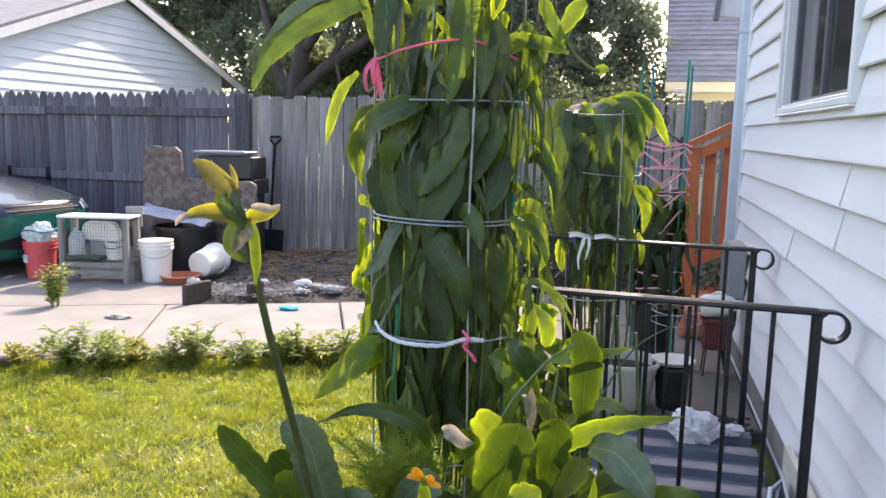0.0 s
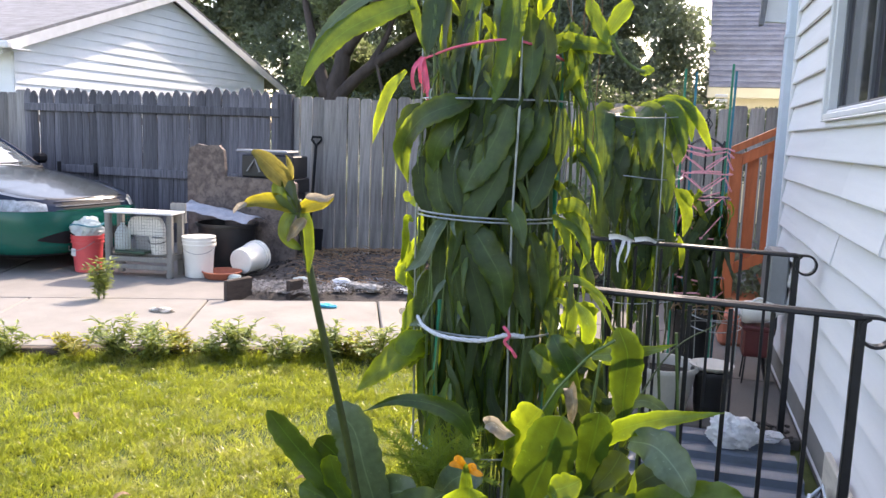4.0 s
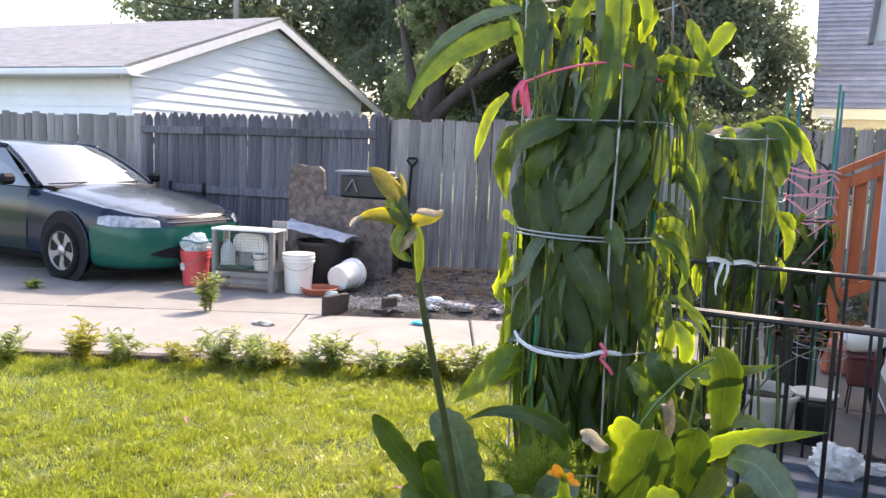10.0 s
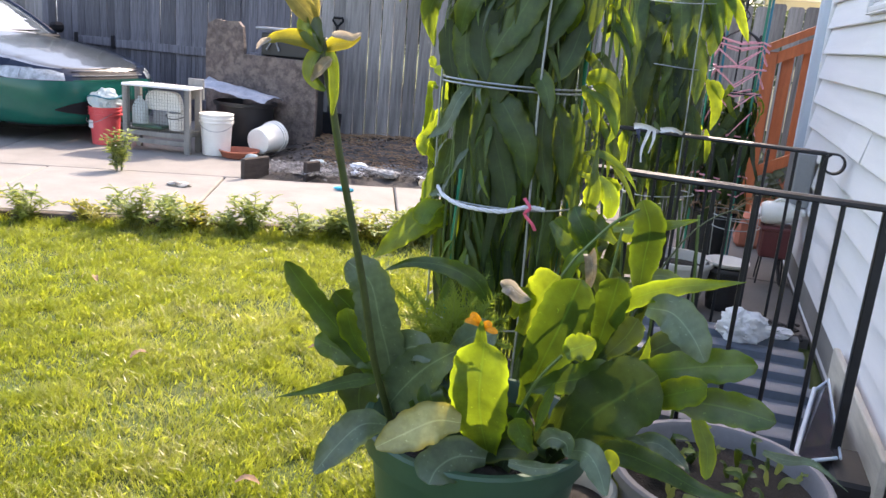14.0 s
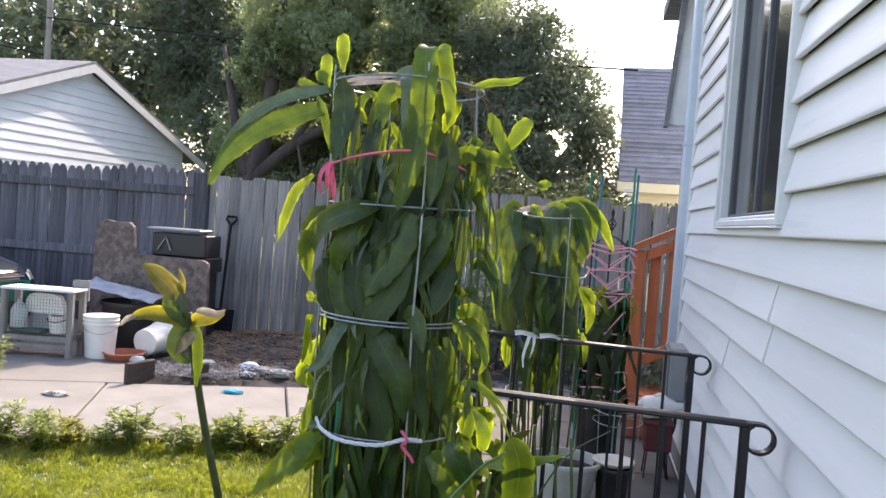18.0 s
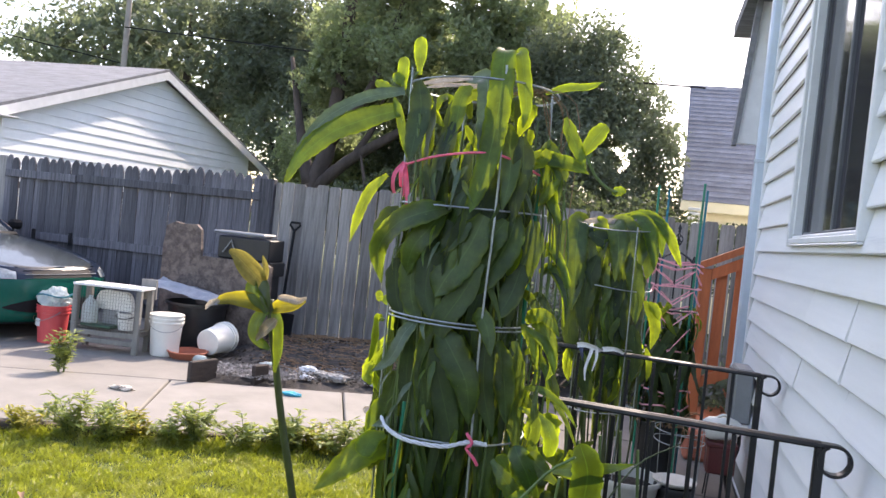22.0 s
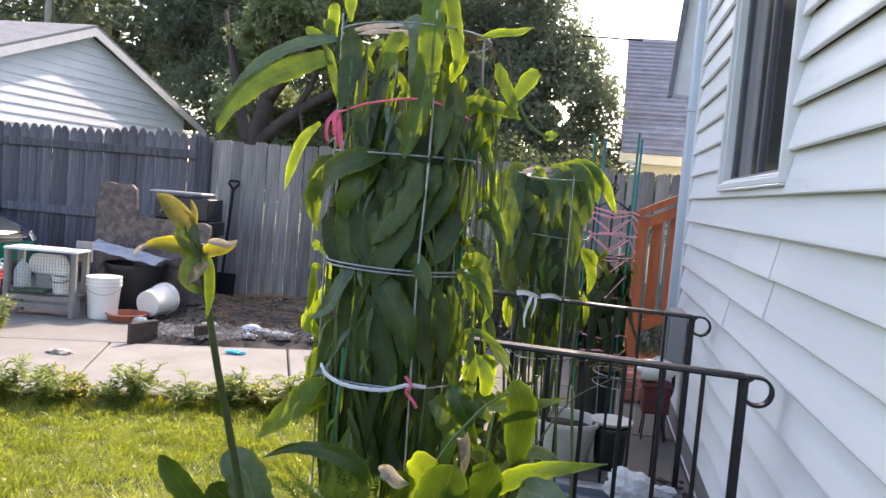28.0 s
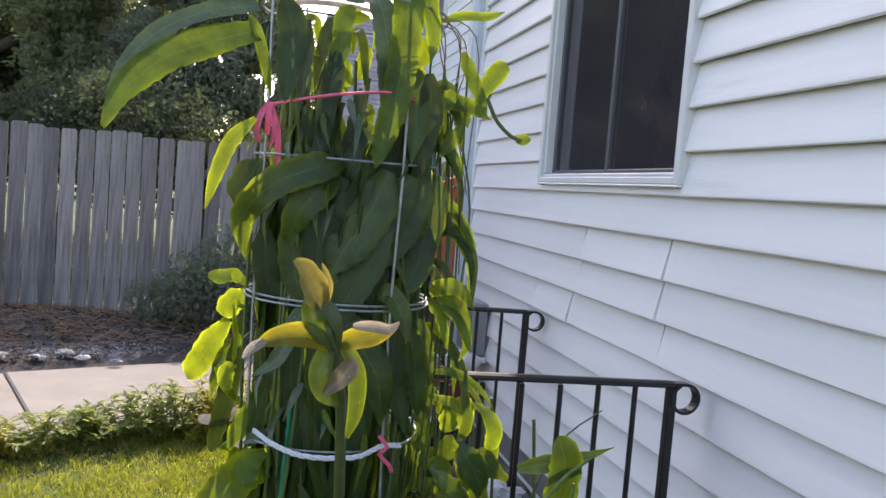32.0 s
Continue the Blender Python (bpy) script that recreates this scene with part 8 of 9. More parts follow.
for k in range(24):
    a = r_.uniform(-3.3, 0.3)
    bx_, by_ = 0.16 + 0.15 * math.cos(a), 1.80 + 0.13 * math.sin(a)
    dx, L = r_.uniform(-0.12, 0.20), r_.uniform(0.07, 0.20)
    one_leaf(broad, [(bx_, by_, 0.42), (bx_ + dx * 0.25, by_ - 0.01, 0.42 + L * 0.5), (bx_ + dx * 0.65, by_ - 0.02, 0.42 + L * 0.9), (bx_ + dx, by_ - 0.01, 0.42 + L * r_.uniform(0.8, 1.15))],
             r_.uniform(0.035, 0.075), r_.choice((M_BROAD, M_EPI_D, M_EPI_D, M_BROAD_G)), (r_.uniform(-0.4, 0.4), -1, 0.3), shape=paddle, n=10, teeth=4)
for pts in ([(0.22, 1.9, 0.45), (0.26, 1.9, 0.8), (0.36, 1.9, 0.97), (0.43, 1.9, 1.03)], [(0.34, 1.9, 0.45), (0.37, 1.9, 0.7), (0.40, 1.9, 0.98)], [(0.255, 1.66, 0.61), (0.29, 1.64, 0.70), (0.335, 1.625, 0.77)]):
    m = Mesh()
    tube(m, spline(pts, 10), 0.0035, 5)
    part("stem", m, M_STEM, broad)
one_leaf(broad, [(0.155, 1.85, 0.815), (0.175, 1.84, 0.825), (0.20, 1.84, 0.81), (0.225, 1.85, 0.80)], 0.036, M_WILT_GLARE, (0.3, -1, 0.4), "wilted pale bloom", "bloom", fold=0.9, twist=0.8)
one_leaf(broad, [(0.34, 1.85, 0.90), (0.345, 1.83, 0.93), (0.355, 1.82, 0.89), (0.35, 1.83, 0.84)], 0.028, M_WILT_D, (0.3, -1, 0.3), "dry brown bloom", "bloom", fold=0.9, twist=0.8)
for dx, dz in ((-0.036, 0.004), (0.036, -0.008), (-0.026, 0.016), (0.022, 0.004)):
    one_leaf(broad, [(0.165, 1.64, 0.795), (0.165 + dx * 0.6, 1.63, 0.802 + dz), (0.165 + dx, 1.63, 0.798 + dz)], 0.014, M_ORFL, (0, -1, 0.4), "orange petal", "petal", shape=ovate, n=8, notch=0)
one_leaf(broad, [(0.165, 1.66, 0.64), (0.166, 1.64, 0.74), (0.165, 1.63, 0.81)], 0.03, M_EPI_Y, (0, -1, 0.2), shape=ovate, n=8)
fern = empty("fern", label="fine feathery fern between the pots", category="fern")
m = Mesh()
for k in range(60):
    base = Vector((0.01 + rng.uniform(-0.04, 0.06), 1.98 + rng.uniform(-0.03, 0.05), 0.5))
    tip = base + Vector((rng.uniform(-0.14, 0.12), rng.uniform(-0.06, 0.03), rng.uniform(0.10, 0.29)))
    line = spline([base, (base + tip) / 2 + Vector((0, 0, 0.06)), tip], 16)
    for i in range(2, 16):
        d = (line[i] - line[i - 1]).normalized()
        s = d.cross(Vector((0, -1, 0.3))).normalized()
        L = 0.042 * (1 - i / 18)
        for sg in (-1, 1):
            q = line[i] + s * sg * L + d * 0.02
            m.add([line[i], line[i] + d * 0.007, q], [(0, 1, 2)])
    tube(m, line, 0.0015, 3, False)
part("fronds", m, M_FERN, fern)

# faded calla-like bloom on a tall stem
calla = empty("tall_flower", label="tall faded yellow-green flower on a single stalk", category="flower")
m = Mesh()
line = spline([(-0.035, 1.76, 0.40), (-0.053, 1.726, 0.496), (-0.070, 1.65, 0.66), (-0.081, 1.59, 0.846), (-0.09, 1.536, 0.991), (-0.100, 1.49, 1.12), (-0.109, 1.455, 1.24), (-0.119, 1.447, 1.30), (-0.124, 1.446, 1.345)], 32)
tube(m, line, [0.0092 - 0.0030 * i / 32 for i in range(33)], 10)
part("stalk", m, M_STALK, calla, smooth=180)
for nm, pts, w, mt, fd in (("spathe", [(-0.142, 1.446, 1.372), (-0.158, 1.424, 1.395), (-0.172, 1.402, 1.416), (-0.182, 1.380, 1.430)], 0.038, M_CALLA2, 0.55),
                           ("spathe", [(-0.125, 1.446, 1.326), (-0.155, 1.430, 1.337), (-0.188, 1.415, 1.338), (-0.216, 1.405, 1.330)], 0.031, M_CALLA, 0.6),
                           ("wilted_tip", [(-0.206, 1.408, 1.335), (-0.219, 1.403, 1.327), (-0.229, 1.40, 1.316)], 0.012, M_WILT_GLARE, 0.9),
                           ("spathe", [(-0.121, 1.446, 1.326), (-0.098, 1.442, 1.336), (-0.074, 1.44, 1.342), (-0.052, 1.44, 1.352)], 0.027, M_CALLA, 0.5),
                           ("wilted_edge", [(-0.104, 1.436, 1.351), (-0.082, 1.432, 1.352), (-0.062, 1.432, 1.350), (-0.049, 1.436, 1.358)], 0.014, M_WILT_GLARE, 0.7),
                           ("bud_leaf", [(-0.139, 1.446, 1.372), (-0.138, 1.444, 1.398), (-0.146, 1.440, 1.424)], 0.012, M_CALLA2, 0.8),
                           ("bract", [(-0.160, 1.436, 1.380), (-0.152, 1.430, 1.357), (-0.136, 1.434, 1.337), (-0.122, 1.44, 1.318)], 0.026, M_EPI, 0.4),
                           ("bract", [(-0.137, 1.44, 1.378), (-0.128, 1.432, 1.353), (-0.121, 1.436, 1.322)], 0.022, M_STALK, 0.4),
                           ("bract", [(-0.129, 1.446, 1.330), (-0.140, 1.432, 1.298), (-0.134, 1.432, 1.272), (-0.114, 1.44, 1.255)], 0.027, M_EPI, 0.5),
                           ("bract", [(-0.115, 1.446, 1.330), (-0.097, 1.436, 1.297), (-0.094, 1.438, 1.25), (-0.101, 1.445, 1.212)], 0.022, M_EPI, 0.5),
                           ("wilted_tip", [(-0.100, 1.428, 1.312), (-0.114, 1.422, 1.293), (-0.134, 1.424, 1.270)], 0.024, M_WILT_D, 0.5)):
    one_leaf(calla, pts, w, mt, (0.1, -1, 0.3), "", nm, shape=lambda u: max(0.05, math.sin(math.pi * min(0.97, 0.08 + u ** 0.85 * 0.9)) ** 0.65), n=14, fold=fd, notch=0.0, twist=0.35)

# ---------------------------------------------------------------- grey tub and small pots
tub = potted("tub", (0.715, 2.13, -0.02), 0.262, 0.21, 0.36, M_POT_GY, "grey round plastic tub with seedlings in dark soil", rim=0.035, lip=0.04)
seed_ = empty("seedlings", label="small pale green seedlings in the grey tub", category="seedlings")
for k in range(44):
    a, rr = rng.uniform(0, 6.28), 0.22 * math.sqrt(rng.random())
    x, y = 0.715 + rr * math.cos(a), 2.13 + rr * math.sin(a)
    L = rng.uniform(0.03, 0.07)
    one_leaf(seed_, [(x, y, 0.30), (x + rng.uniform(-0.02, 0.02), y - 0.01, 0.30 + L * 0.8), (x + rng.uniform(-0.05, 0.05), y - 0.03, 0.30 + L)], 0.022, M_WEED if k % 2 else M_BROAD, (0, -0.5, 1), shape=ovate, n=6, notch=0)
potted("pot", (0.36, 2.02, -0.03), 0.105, 0.08, 0.30, M_POT_C, "cream plastic pot beside the grey tub")
side = empty("trailing_leaves", label="long narrow leaves trailing over the grey tub", category="plant")
for pts, w, mt, sh in (
    ([(0.334, 1.95, 0.388), (0.456, 1.925, 0.431), (0.564, 1.9, 0.426), (0.657, 1.875, 0.408), (0.764, 1.85, 0.42)], 0.066, M_BROAD, lance),
    ([(0.463, 2.1, 0.359), (0.545, 2.05, 0.413), (0.603, 2, 0.406), (0.633, 1.95, 0.405)], 0.054, M_BROAD_G, lance),
    ([(0.434, 2, 0.387), (0.491, 1.975, 0.445), (0.549, 1.95, 0.423)], 0.04, M_BROAD_G, lance),
    ([(0.802, 2.1, 0.426), (0.848, 2.05, 0.441), (0.9, 2, 0.47), (0.97, 1.95, 0.445)], 0.027, M_BROAD_G, lance),
    ([(0.449, 1.8, 0.437), (0.454, 1.8, 0.47), (0.431, 1.8, 0.482)], 0.04, M_EPI_B, paddle),
):
    one_leaf(side, pts, w, mt, (0, -0.8, 0.6), n=14, shape=sh, notch=0.08)
m = Mesh()
tube(m, spline([(0.38, 2.28, 0.48), (0.46, 2.33, 0.72), (0.56, 2.38, 0.90), (0.68, 2.4, 0.985)], 12), [0.004 - 0.0002 * i for i in range(13)], 6)
part("stalk", m, M_STALK, side)
for pts, w, mt in (([(0.33, 2.22, 0.78), (0.31, 2.20, 0.84), (0.29, 2.19, 0.89), (0.265, 2.19, 0.93), (0.25, 2.20, 0.955)], 0.055, M_BROAD), ([(0.30, 2.27, 1.03), (0.325, 2.25, 1.01), (0.34, 2.24, 0.975), (0.335, 2.25, 0.925)], 0.042, M_EPI_Y),
                   ([(0.19, 2.22, 0.90), (0.22, 2.20, 0.875), (0.25, 2.20, 0.84), (0.28, 2.21, 0.795)], 0.05, M_EPI),
                   ([(0.28, 2.31, 1.10), (0.28, 2.30, 1.04), (0.29, 2.30, 0.98), (0.28, 2.31, 0.93)], 0.03, M_EPI), ([(0.36, 2.14, 0.70), (0.44, 2.12, 0.80), (0.50, 2.12, 0.83), (0.56, 2.13, 0.80)], 0.034, M_BROAD_G)):
    one_leaf(side, pts, w, mt, (0, -1, 0.3), n=14, shape=paddle, teeth=5, notch=0.2)
mid = empty("pot_foliage", label="mixed green foliage filling the stairwell corner", category="plant")
for k in range(46):
    x, y = rng.uniform(0.16, 0.42), rng.uniform(2.5, 3.2)
    z = rng.uniform(0.12, 0.62)
    L = rng.uniform(0.12, 0.3)
    dx = rng.uniform(-0.12, 0.12)
    one_leaf(mid, [(x, y, z), (x + dx * 0.4, y - 0.03, z + L * 0.5), (x + dx, y - 0.05, z + L * 0.8), (x + dx * 1.5, y - 0.06, z + L * rng.uniform(0.5, 1.0))], rng.uniform(0.035, 0.065), rng.choice((M_BROAD, M_EPI_D, M_EPI_D, M_EPI_D)) if k % 9 else M_EPI_Y, (rng.uniform(-0.4, 0.4), -1, 0.3), shape=rng.choice((ovate, paddle)), n=9, teeth=4)
for k in range(7):
    x, y = 0.22 + 0.06 * k, 2.6 + 0.11 * (k % 3)
    m = Mesh()
    tube(m, spline([(x, y, 0.1), (x + 0.02, y, 0.5), (x - 0.01, y, 0.9)], 6), 0.005, 5)
    part("stem", m, M_STEM, mid)
potted("pot", (0.36, 2.95, -0.03), 0.17, 0.13, 0.22, M_POT_K, "black pot with mixed foliage behind the railing")

# ---------------------------------------------------------------- weeds along the walk
def weed(at, h, n, seed, label, spread=0.16):
    r = random.Random(seed)
    h *= 1.62
    spread *= r.uniform(0.95, 1.75) if seed < 98 else 1.05
    h *= r.uniform(0.75, 1.12) if seed < 98 else 1.0
    w_ = empty("weed", at=pose(*at, 0, 0, r.uniform(0, 360)), label=label, category="weed", group="weeds along the walk")
    ms, ml = Mesh(), Mesh()
    for _ in range(int(n * 1.3)):
        a, tl = r.uniform(0, 6.28), r.uniform(0.15, 1.0)
        hh = h * r.uniform(0.45, 1.0) * (1.1 - 0.35 * tl)
        tip = Vector((math.cos(a) * spread * tl, math.sin(a) * spread * tl, hh))
        line = spline([(math.cos(a) * 0.02, math.sin(a) * 0.02, -0.02), tip * 0.5 + Vector((0, 0, hh * 0.12)), tip], 9)
        tube(ms, line, 0.002, 4, False)
        for i in range(2, 10):
            for sg in range(3):
                b = r.uniform(0, 6.28)
                L = r.uniform(0.04, 0.09)
                d = Vector((math.cos(b), math.sin(b), r.uniform(-0.1, 0.9))).normalized()
                s = d.cross(Vector((0, 0, 1))).normalized() * L * 0.17
                p = line[min(i, 9)]
                ml.add([p, p + d * L * 0.45 + s, p + d * L - Vector((0, 0, L * 0.2)), p + d * L * 0.45 - s], [(0, 1, 2, 3)])
    tagged(part("stalk", ms, M_STEM, w_), kind="stuff")
    tagged(part("foliage", ml, M_WEED if seed % 4 else M_WEED_Y, w_), kind="stuff")
    return w_


for k, (a, n, h) in enumerate(((-2.15, 12, 0.20), (-1.9, 8, 0.15), (-1.42, 14, 0.21), (-1.15, 10, 0.17), (-0.45, 14, 0.20), (-0.2, 12, 0.18), (-0.02, 8, 0.14), (0.32, 12, 0.20), (0.62, 11, 0.19), (0.83, 9, 0.17), (1.08, 8, 0.13), (1.4, 14, 0.17), (1.7, 12, 0.2), (2.0, 13, 0.2), (2.3, 12, 0.22), (-2.6, 9, 0.16), (-3.0, 8, 0.15), (-3.4, 8, 0.15), (-0.75, 8, 0.13), (0.15, 8, 0.13), (-2.35, 9, 0.17), (-3.8, 10, 0.17), (-4.2, 9, 0.16), (1.25, 12, 0.19), (1.55, 13, 0.2), (1.85, 14, 0.21), (2.15, 14, 0.2), (2.5, 12, 0.2), (0.95, 10, 0.17))):
    p = wk(a, -0.10 - 0.03 * (k % 3))
    weed((p.x, p.y, -0.05), h, n, 70 + k, "leafy green weed growing along the walk's edge")
weed((-4.03, 5.74, 0.0), 0.27, 14, 99, "bushy weed growing out of a concrete joint", 0.13)
weed((-6.15, 5.76, 0.0), 0.06, 6, 98, "small flat weed in the driveway joint", 0.08)

# ---------------------------------------------------------------- car
car = empty("car", at=pose(-6.26, 7.20, 0, 0, 0, -8), label="parked dark sedan with a mismatched green front bumper", category="car")
PLAN = spline([(1.17, 0.0, 0), (1.165, 0.2, 0), (1.135, 0.42, 0), (1.05, 0.62, 0), (0.90, 0.77, 0), (0.68, 0.845, 0), (0.38, 0.872, 0), (0.0, 0.882, 0), (-0.6, 0.89, 0), (-1.4, 0.89, 0), (-2.2, 0.885, 0), (-3.0, 0.87, 0), (-3.5, 0.80, 0), (-3.75, 0.62, 0), (-3.85, 0.32, 0), (-3.88, 0.0, 0)], 120)
NP = len(PLAN) - 1
TUCK = ((0.0, 0.075), (0.07, 0.03), (0.20, 0.006), (0.42, 0.0), (0.62, 0.004), (0.78, 0.014), (0.90, 0.035), (1.0, 0.075))


def lerp(tab, x):
    """Piecewise line through pairs sorted by their first number."""
    if x <= tab[0][0]:
        return tab[0][1]
    for (a, p), (b, q) in zip(tab, tab[1:]):
        if x <= b:
            return p + (q - p) * (x - a) / (b - a)
    return tab[-1][1]


def shoulder(x):
    return lerp(((-3.9, 0.88), (-3.4, 0.95), (-0.6, 0.925), (-0.3, 0.89), (0.1, 0.845), (0.5, 0.79), (0.9, 0.735), (1.17, 0.70)), x)


def car_pt(k, z, sg, out=0.0):
    """A point of the body's side at a station of its plan and a height."""
    p = PLAN[k]
    d = PLAN[min(k + 1, NP)] - PLAN[max(k - 1, 0)]
    n = Vector((-d.y, d.x, 0)).normalized()
    zs, zb = shoulder(p.x), 0.17 + 0.02 * (p.x < -3)
    o = lerp(TUCK, (z - zb) / (zs - zb)) + (0.03 * max(0.0, (z - 0.58) / 0.14) if p.x > 0.6 else 0.0)
    q = p + n * (o - out) if n.dot(Vector((-1.2, 0, 0)) - p) > 0 else p - n * (o - out)
    return Vector((q.x, sg * q.y, z))


def side_panel(name, xa, xb, z0, z1, mt, sg, label="", rows=8, out=0.0):
    ks = [k for k in range(NP + 1) if xb - 1e-6 <= PLAN[k].x <= xa + 1e-6]
    ks = ([ks[0] - 1] if ks[0] > 0 else []) + ks
    m = Mesh()
    for k in ks:
        lo = z0(PLAN[k]) if callable(z0) else z0
        hi = z1(PLAN[k]) if callable(z1) else z1
        for r in range(rows + 1):
            m.v.append(car_pt(k, lo + (hi - lo) * r / rows, sg, out))
    m.f = [(a * (rows + 1) + r, (a + 1) * (rows + 1) + r, (a + 1) * (rows + 1) + r + 1, a * (rows + 1) + r + 1) for a in range(len(ks) - 1) for r in range(rows)]
    return part(name, m, mt, car, label, smooth=180)


def sh_z(p):
    return shoulder(p.x)


def top_panel(name, xa, xb, y_in, y_out, mt, label="", cols=16):
    """Hood or deck: crowned from shoulder to shoulder."""
    ks = [k for k in range(NP + 1) if xb <= PLAN[k].x <= xa]
    m = Mesh()
    for k in ks:
        e = car_pt(k, shoulder(PLAN[k].x), 1)
        for c in range(cols + 1):
            u = y_in + (y_out - y_in) * c / cols
            crown = lerp(((0.0, 0.005), (0.12, 0.02), (0.8, 0.055), (1.7, 0.07)), 1.17 - e.x)
            m.v.append((e.x, e.y * u, e.z + crown * (1 - u * u) - 0.012 * lerp(((0.80, 0.0), (0.86, 1.0), (0.9, 0.0)), abs(u))))
    m.f = [(a * (cols + 1) + c, a * (cols + 1) + c + 1, (a + 1) * (cols + 1) + c + 1, (a + 1) * (cols + 1) + c) for a in range(len(ks) - 1) for c in range(cols)]
    return part(name, m, mt, car, label, smooth=180)


top_panel("hood", 1.17, -0.48, -0.86, 0.86, M_HOOD, "faded grey hood with bright reflections", 24)
for sg in (-1, 1):
    side_panel("bumper", 1.17, 0.40, 0.17, 0.60, M_PAINT_G, sg, "bright green front bumper", 10)
    side_panel("front_wing", 1.17, 0.40, 0.60, sh_z, M_PAINT_N, sg, "", 6)
    side_panel("fender", 0.40, -0.62, 0.20, sh_z, M_PAINT_N, sg, "navy front fender", 10)
    side_panel("door", -0.62, -1.80, 0.20, sh_z, M_PAINT_D, sg, "dark green door", 10)
    side_panel("door", -1.80, -2.60, 0.20, sh_z, M_PAINT_D, sg, "dark green door", 10)
    side_panel("quarter_panel", -2.60, -3.88, 0.22, sh_z, M_PAINT_D, sg, "", 10)
    side_panel("sill", -0.45, -2.4, 0.17, 0.235, M_DARK, sg, "", 2, 0.006)
    top_panel("fender_crown", 1.10, -0.55, sg * 0.86, sg * 1.0, M_PAINT_N, "", 4)
    top_panel("belt_crown", -0.48, -3.7, sg * 0.7, sg * 1.0, M_PAINT_D, "", 4)
    side_panel("headlight", 1.095, 0.52, lambda p: 0.605 + 0.02 * max(0.0, (0.7 - p.x) / 0.2), lambda p: min(shoulder(p.x) - 0.012, 0.702 + 0.01 * (p.x < 0.9)) - 0.025 * max(0.0, (0.62 - p.x) / 0.1) - 0.03 * max(0.0, (p.x - 1.03) / 0.08), M_LAMP, sg, "clear headlight lens", 4, 0.008)
    for xx in (0.80,):
        m = Mesh()
        kk = min(range(NP // 2), key=lambda k: abs(PLAN[k].x - xx))
        tube(m, [car_pt(kk, 0.615, sg, 0.012), car_pt(kk, 0.70, sg, 0.012)], 0.006, 5)
        part("lamp_divider", m, M_RIM, car)
    side_panel("grille", 1.18, 1.145, 0.615, 0.682, M_DARK, sg, "", 2, 0.008)
    side_panel("air_intake", 1.18, 1.05, lambda p: 0.28 + 0.45 * max(0.0, 1.15 - p.x), lambda p: 0.41 - 0.75 * max(0.0, 1.15 - p.x), M_DARK, sg, "", 3, 0.006)
    side_panel("chin", 1.18, 0.6, 0.165, 0.185, M_DARK, sg, "", 1, 0.01)
    for z in (0.605, 0.648, 0.688):
        m = Mesh()
        tube(m, [car_pt(k, z, sg, 0.012) for k in range(0, 18)], 0.005, 6)
        part("grille_bar", m, M_PAINT_N if z > 0.68 else M_PAINT_G if z < 0.61 else M_METAL, car)
    m = Mesh()
    tube(m, [(0.03 + 0.395 * math.cos(a), sg * 0.884, 0.33 + 0.395 * math.sin(a)) for a in [radians(-20 + 220 * i / 24) for i in range(25)]], 0.012, 6)
    part("arch_lip", m, M_PAINT_N, car, smooth=180)
    m = Mesh()
    tube(m, [(-0.62, sg * 0.893, 0.25), (-0.60, sg * 0.895, 0.55), (-0.62, sg * 0.85, 0.91)], 0.004, 4)
    part("door_gap", m, M_DARK, car)
m = Mesh()
cbox(m, (-0.50, 0, 0.93), (0.22, 1.40, 0.05), 0.02)
part("cowl", m, M_DARK, car)


def bow(x0, z0, x1, z1, w0, w1, bulge, n=10, rows=6):
    m = Mesh()
    for j in range(rows + 1):
        v = j / rows
        for i in range(n + 1):
            u = i / n * 2 - 1
            w = w0 + (w1 - w0) * v
            m.v.append((x0 + (x1 - x0) * v - bulge * u * u, u * w, z0 + (z1 - z0) * v + 0.03 * math.sin(v * 3.14) - 0.03 * u * u * v))
    m.f = [(j * (n + 1) + i, j * (n + 1) + i + 1, (j + 1) * (n + 1) + i + 1, (j + 1) * (n + 1) + i) for j in range(rows) for i in range(n)]
    return m


part("windshield", bow(-0.40, 0.955, -1.24, 1.40, 0.74, 0.58, 0.17), M_CARGLASS, car, "bright reflecting windshield", smooth=180)
m = Mesh()
for j in range(7):
    X = -1.24 - j * 0.215
    for i in range(9):
        u = i / 4 - 1
        m.v.append((X - 0.17 * u * u * (1 - j / 6), u * (0.58 + 0.03 * math.sin(j / 6 * 3.14)), 1.40 + 0.05 * math.sin(j / 6 * 3.14) - 0.03 * u * u))
m.f = [(j * 9 + i, j * 9 + i + 1, j * 9 + i + 10, j * 9 + i + 9) for j in range(6) for i in range(8)]
part("roof", m, M_PAINT_N, car, smooth=180)
part("rear_window", bow(-3.25, 0.98, -2.54, 1.37, 0.70, 0.57, -0.1), M_CARGLASS, car, smooth=180)
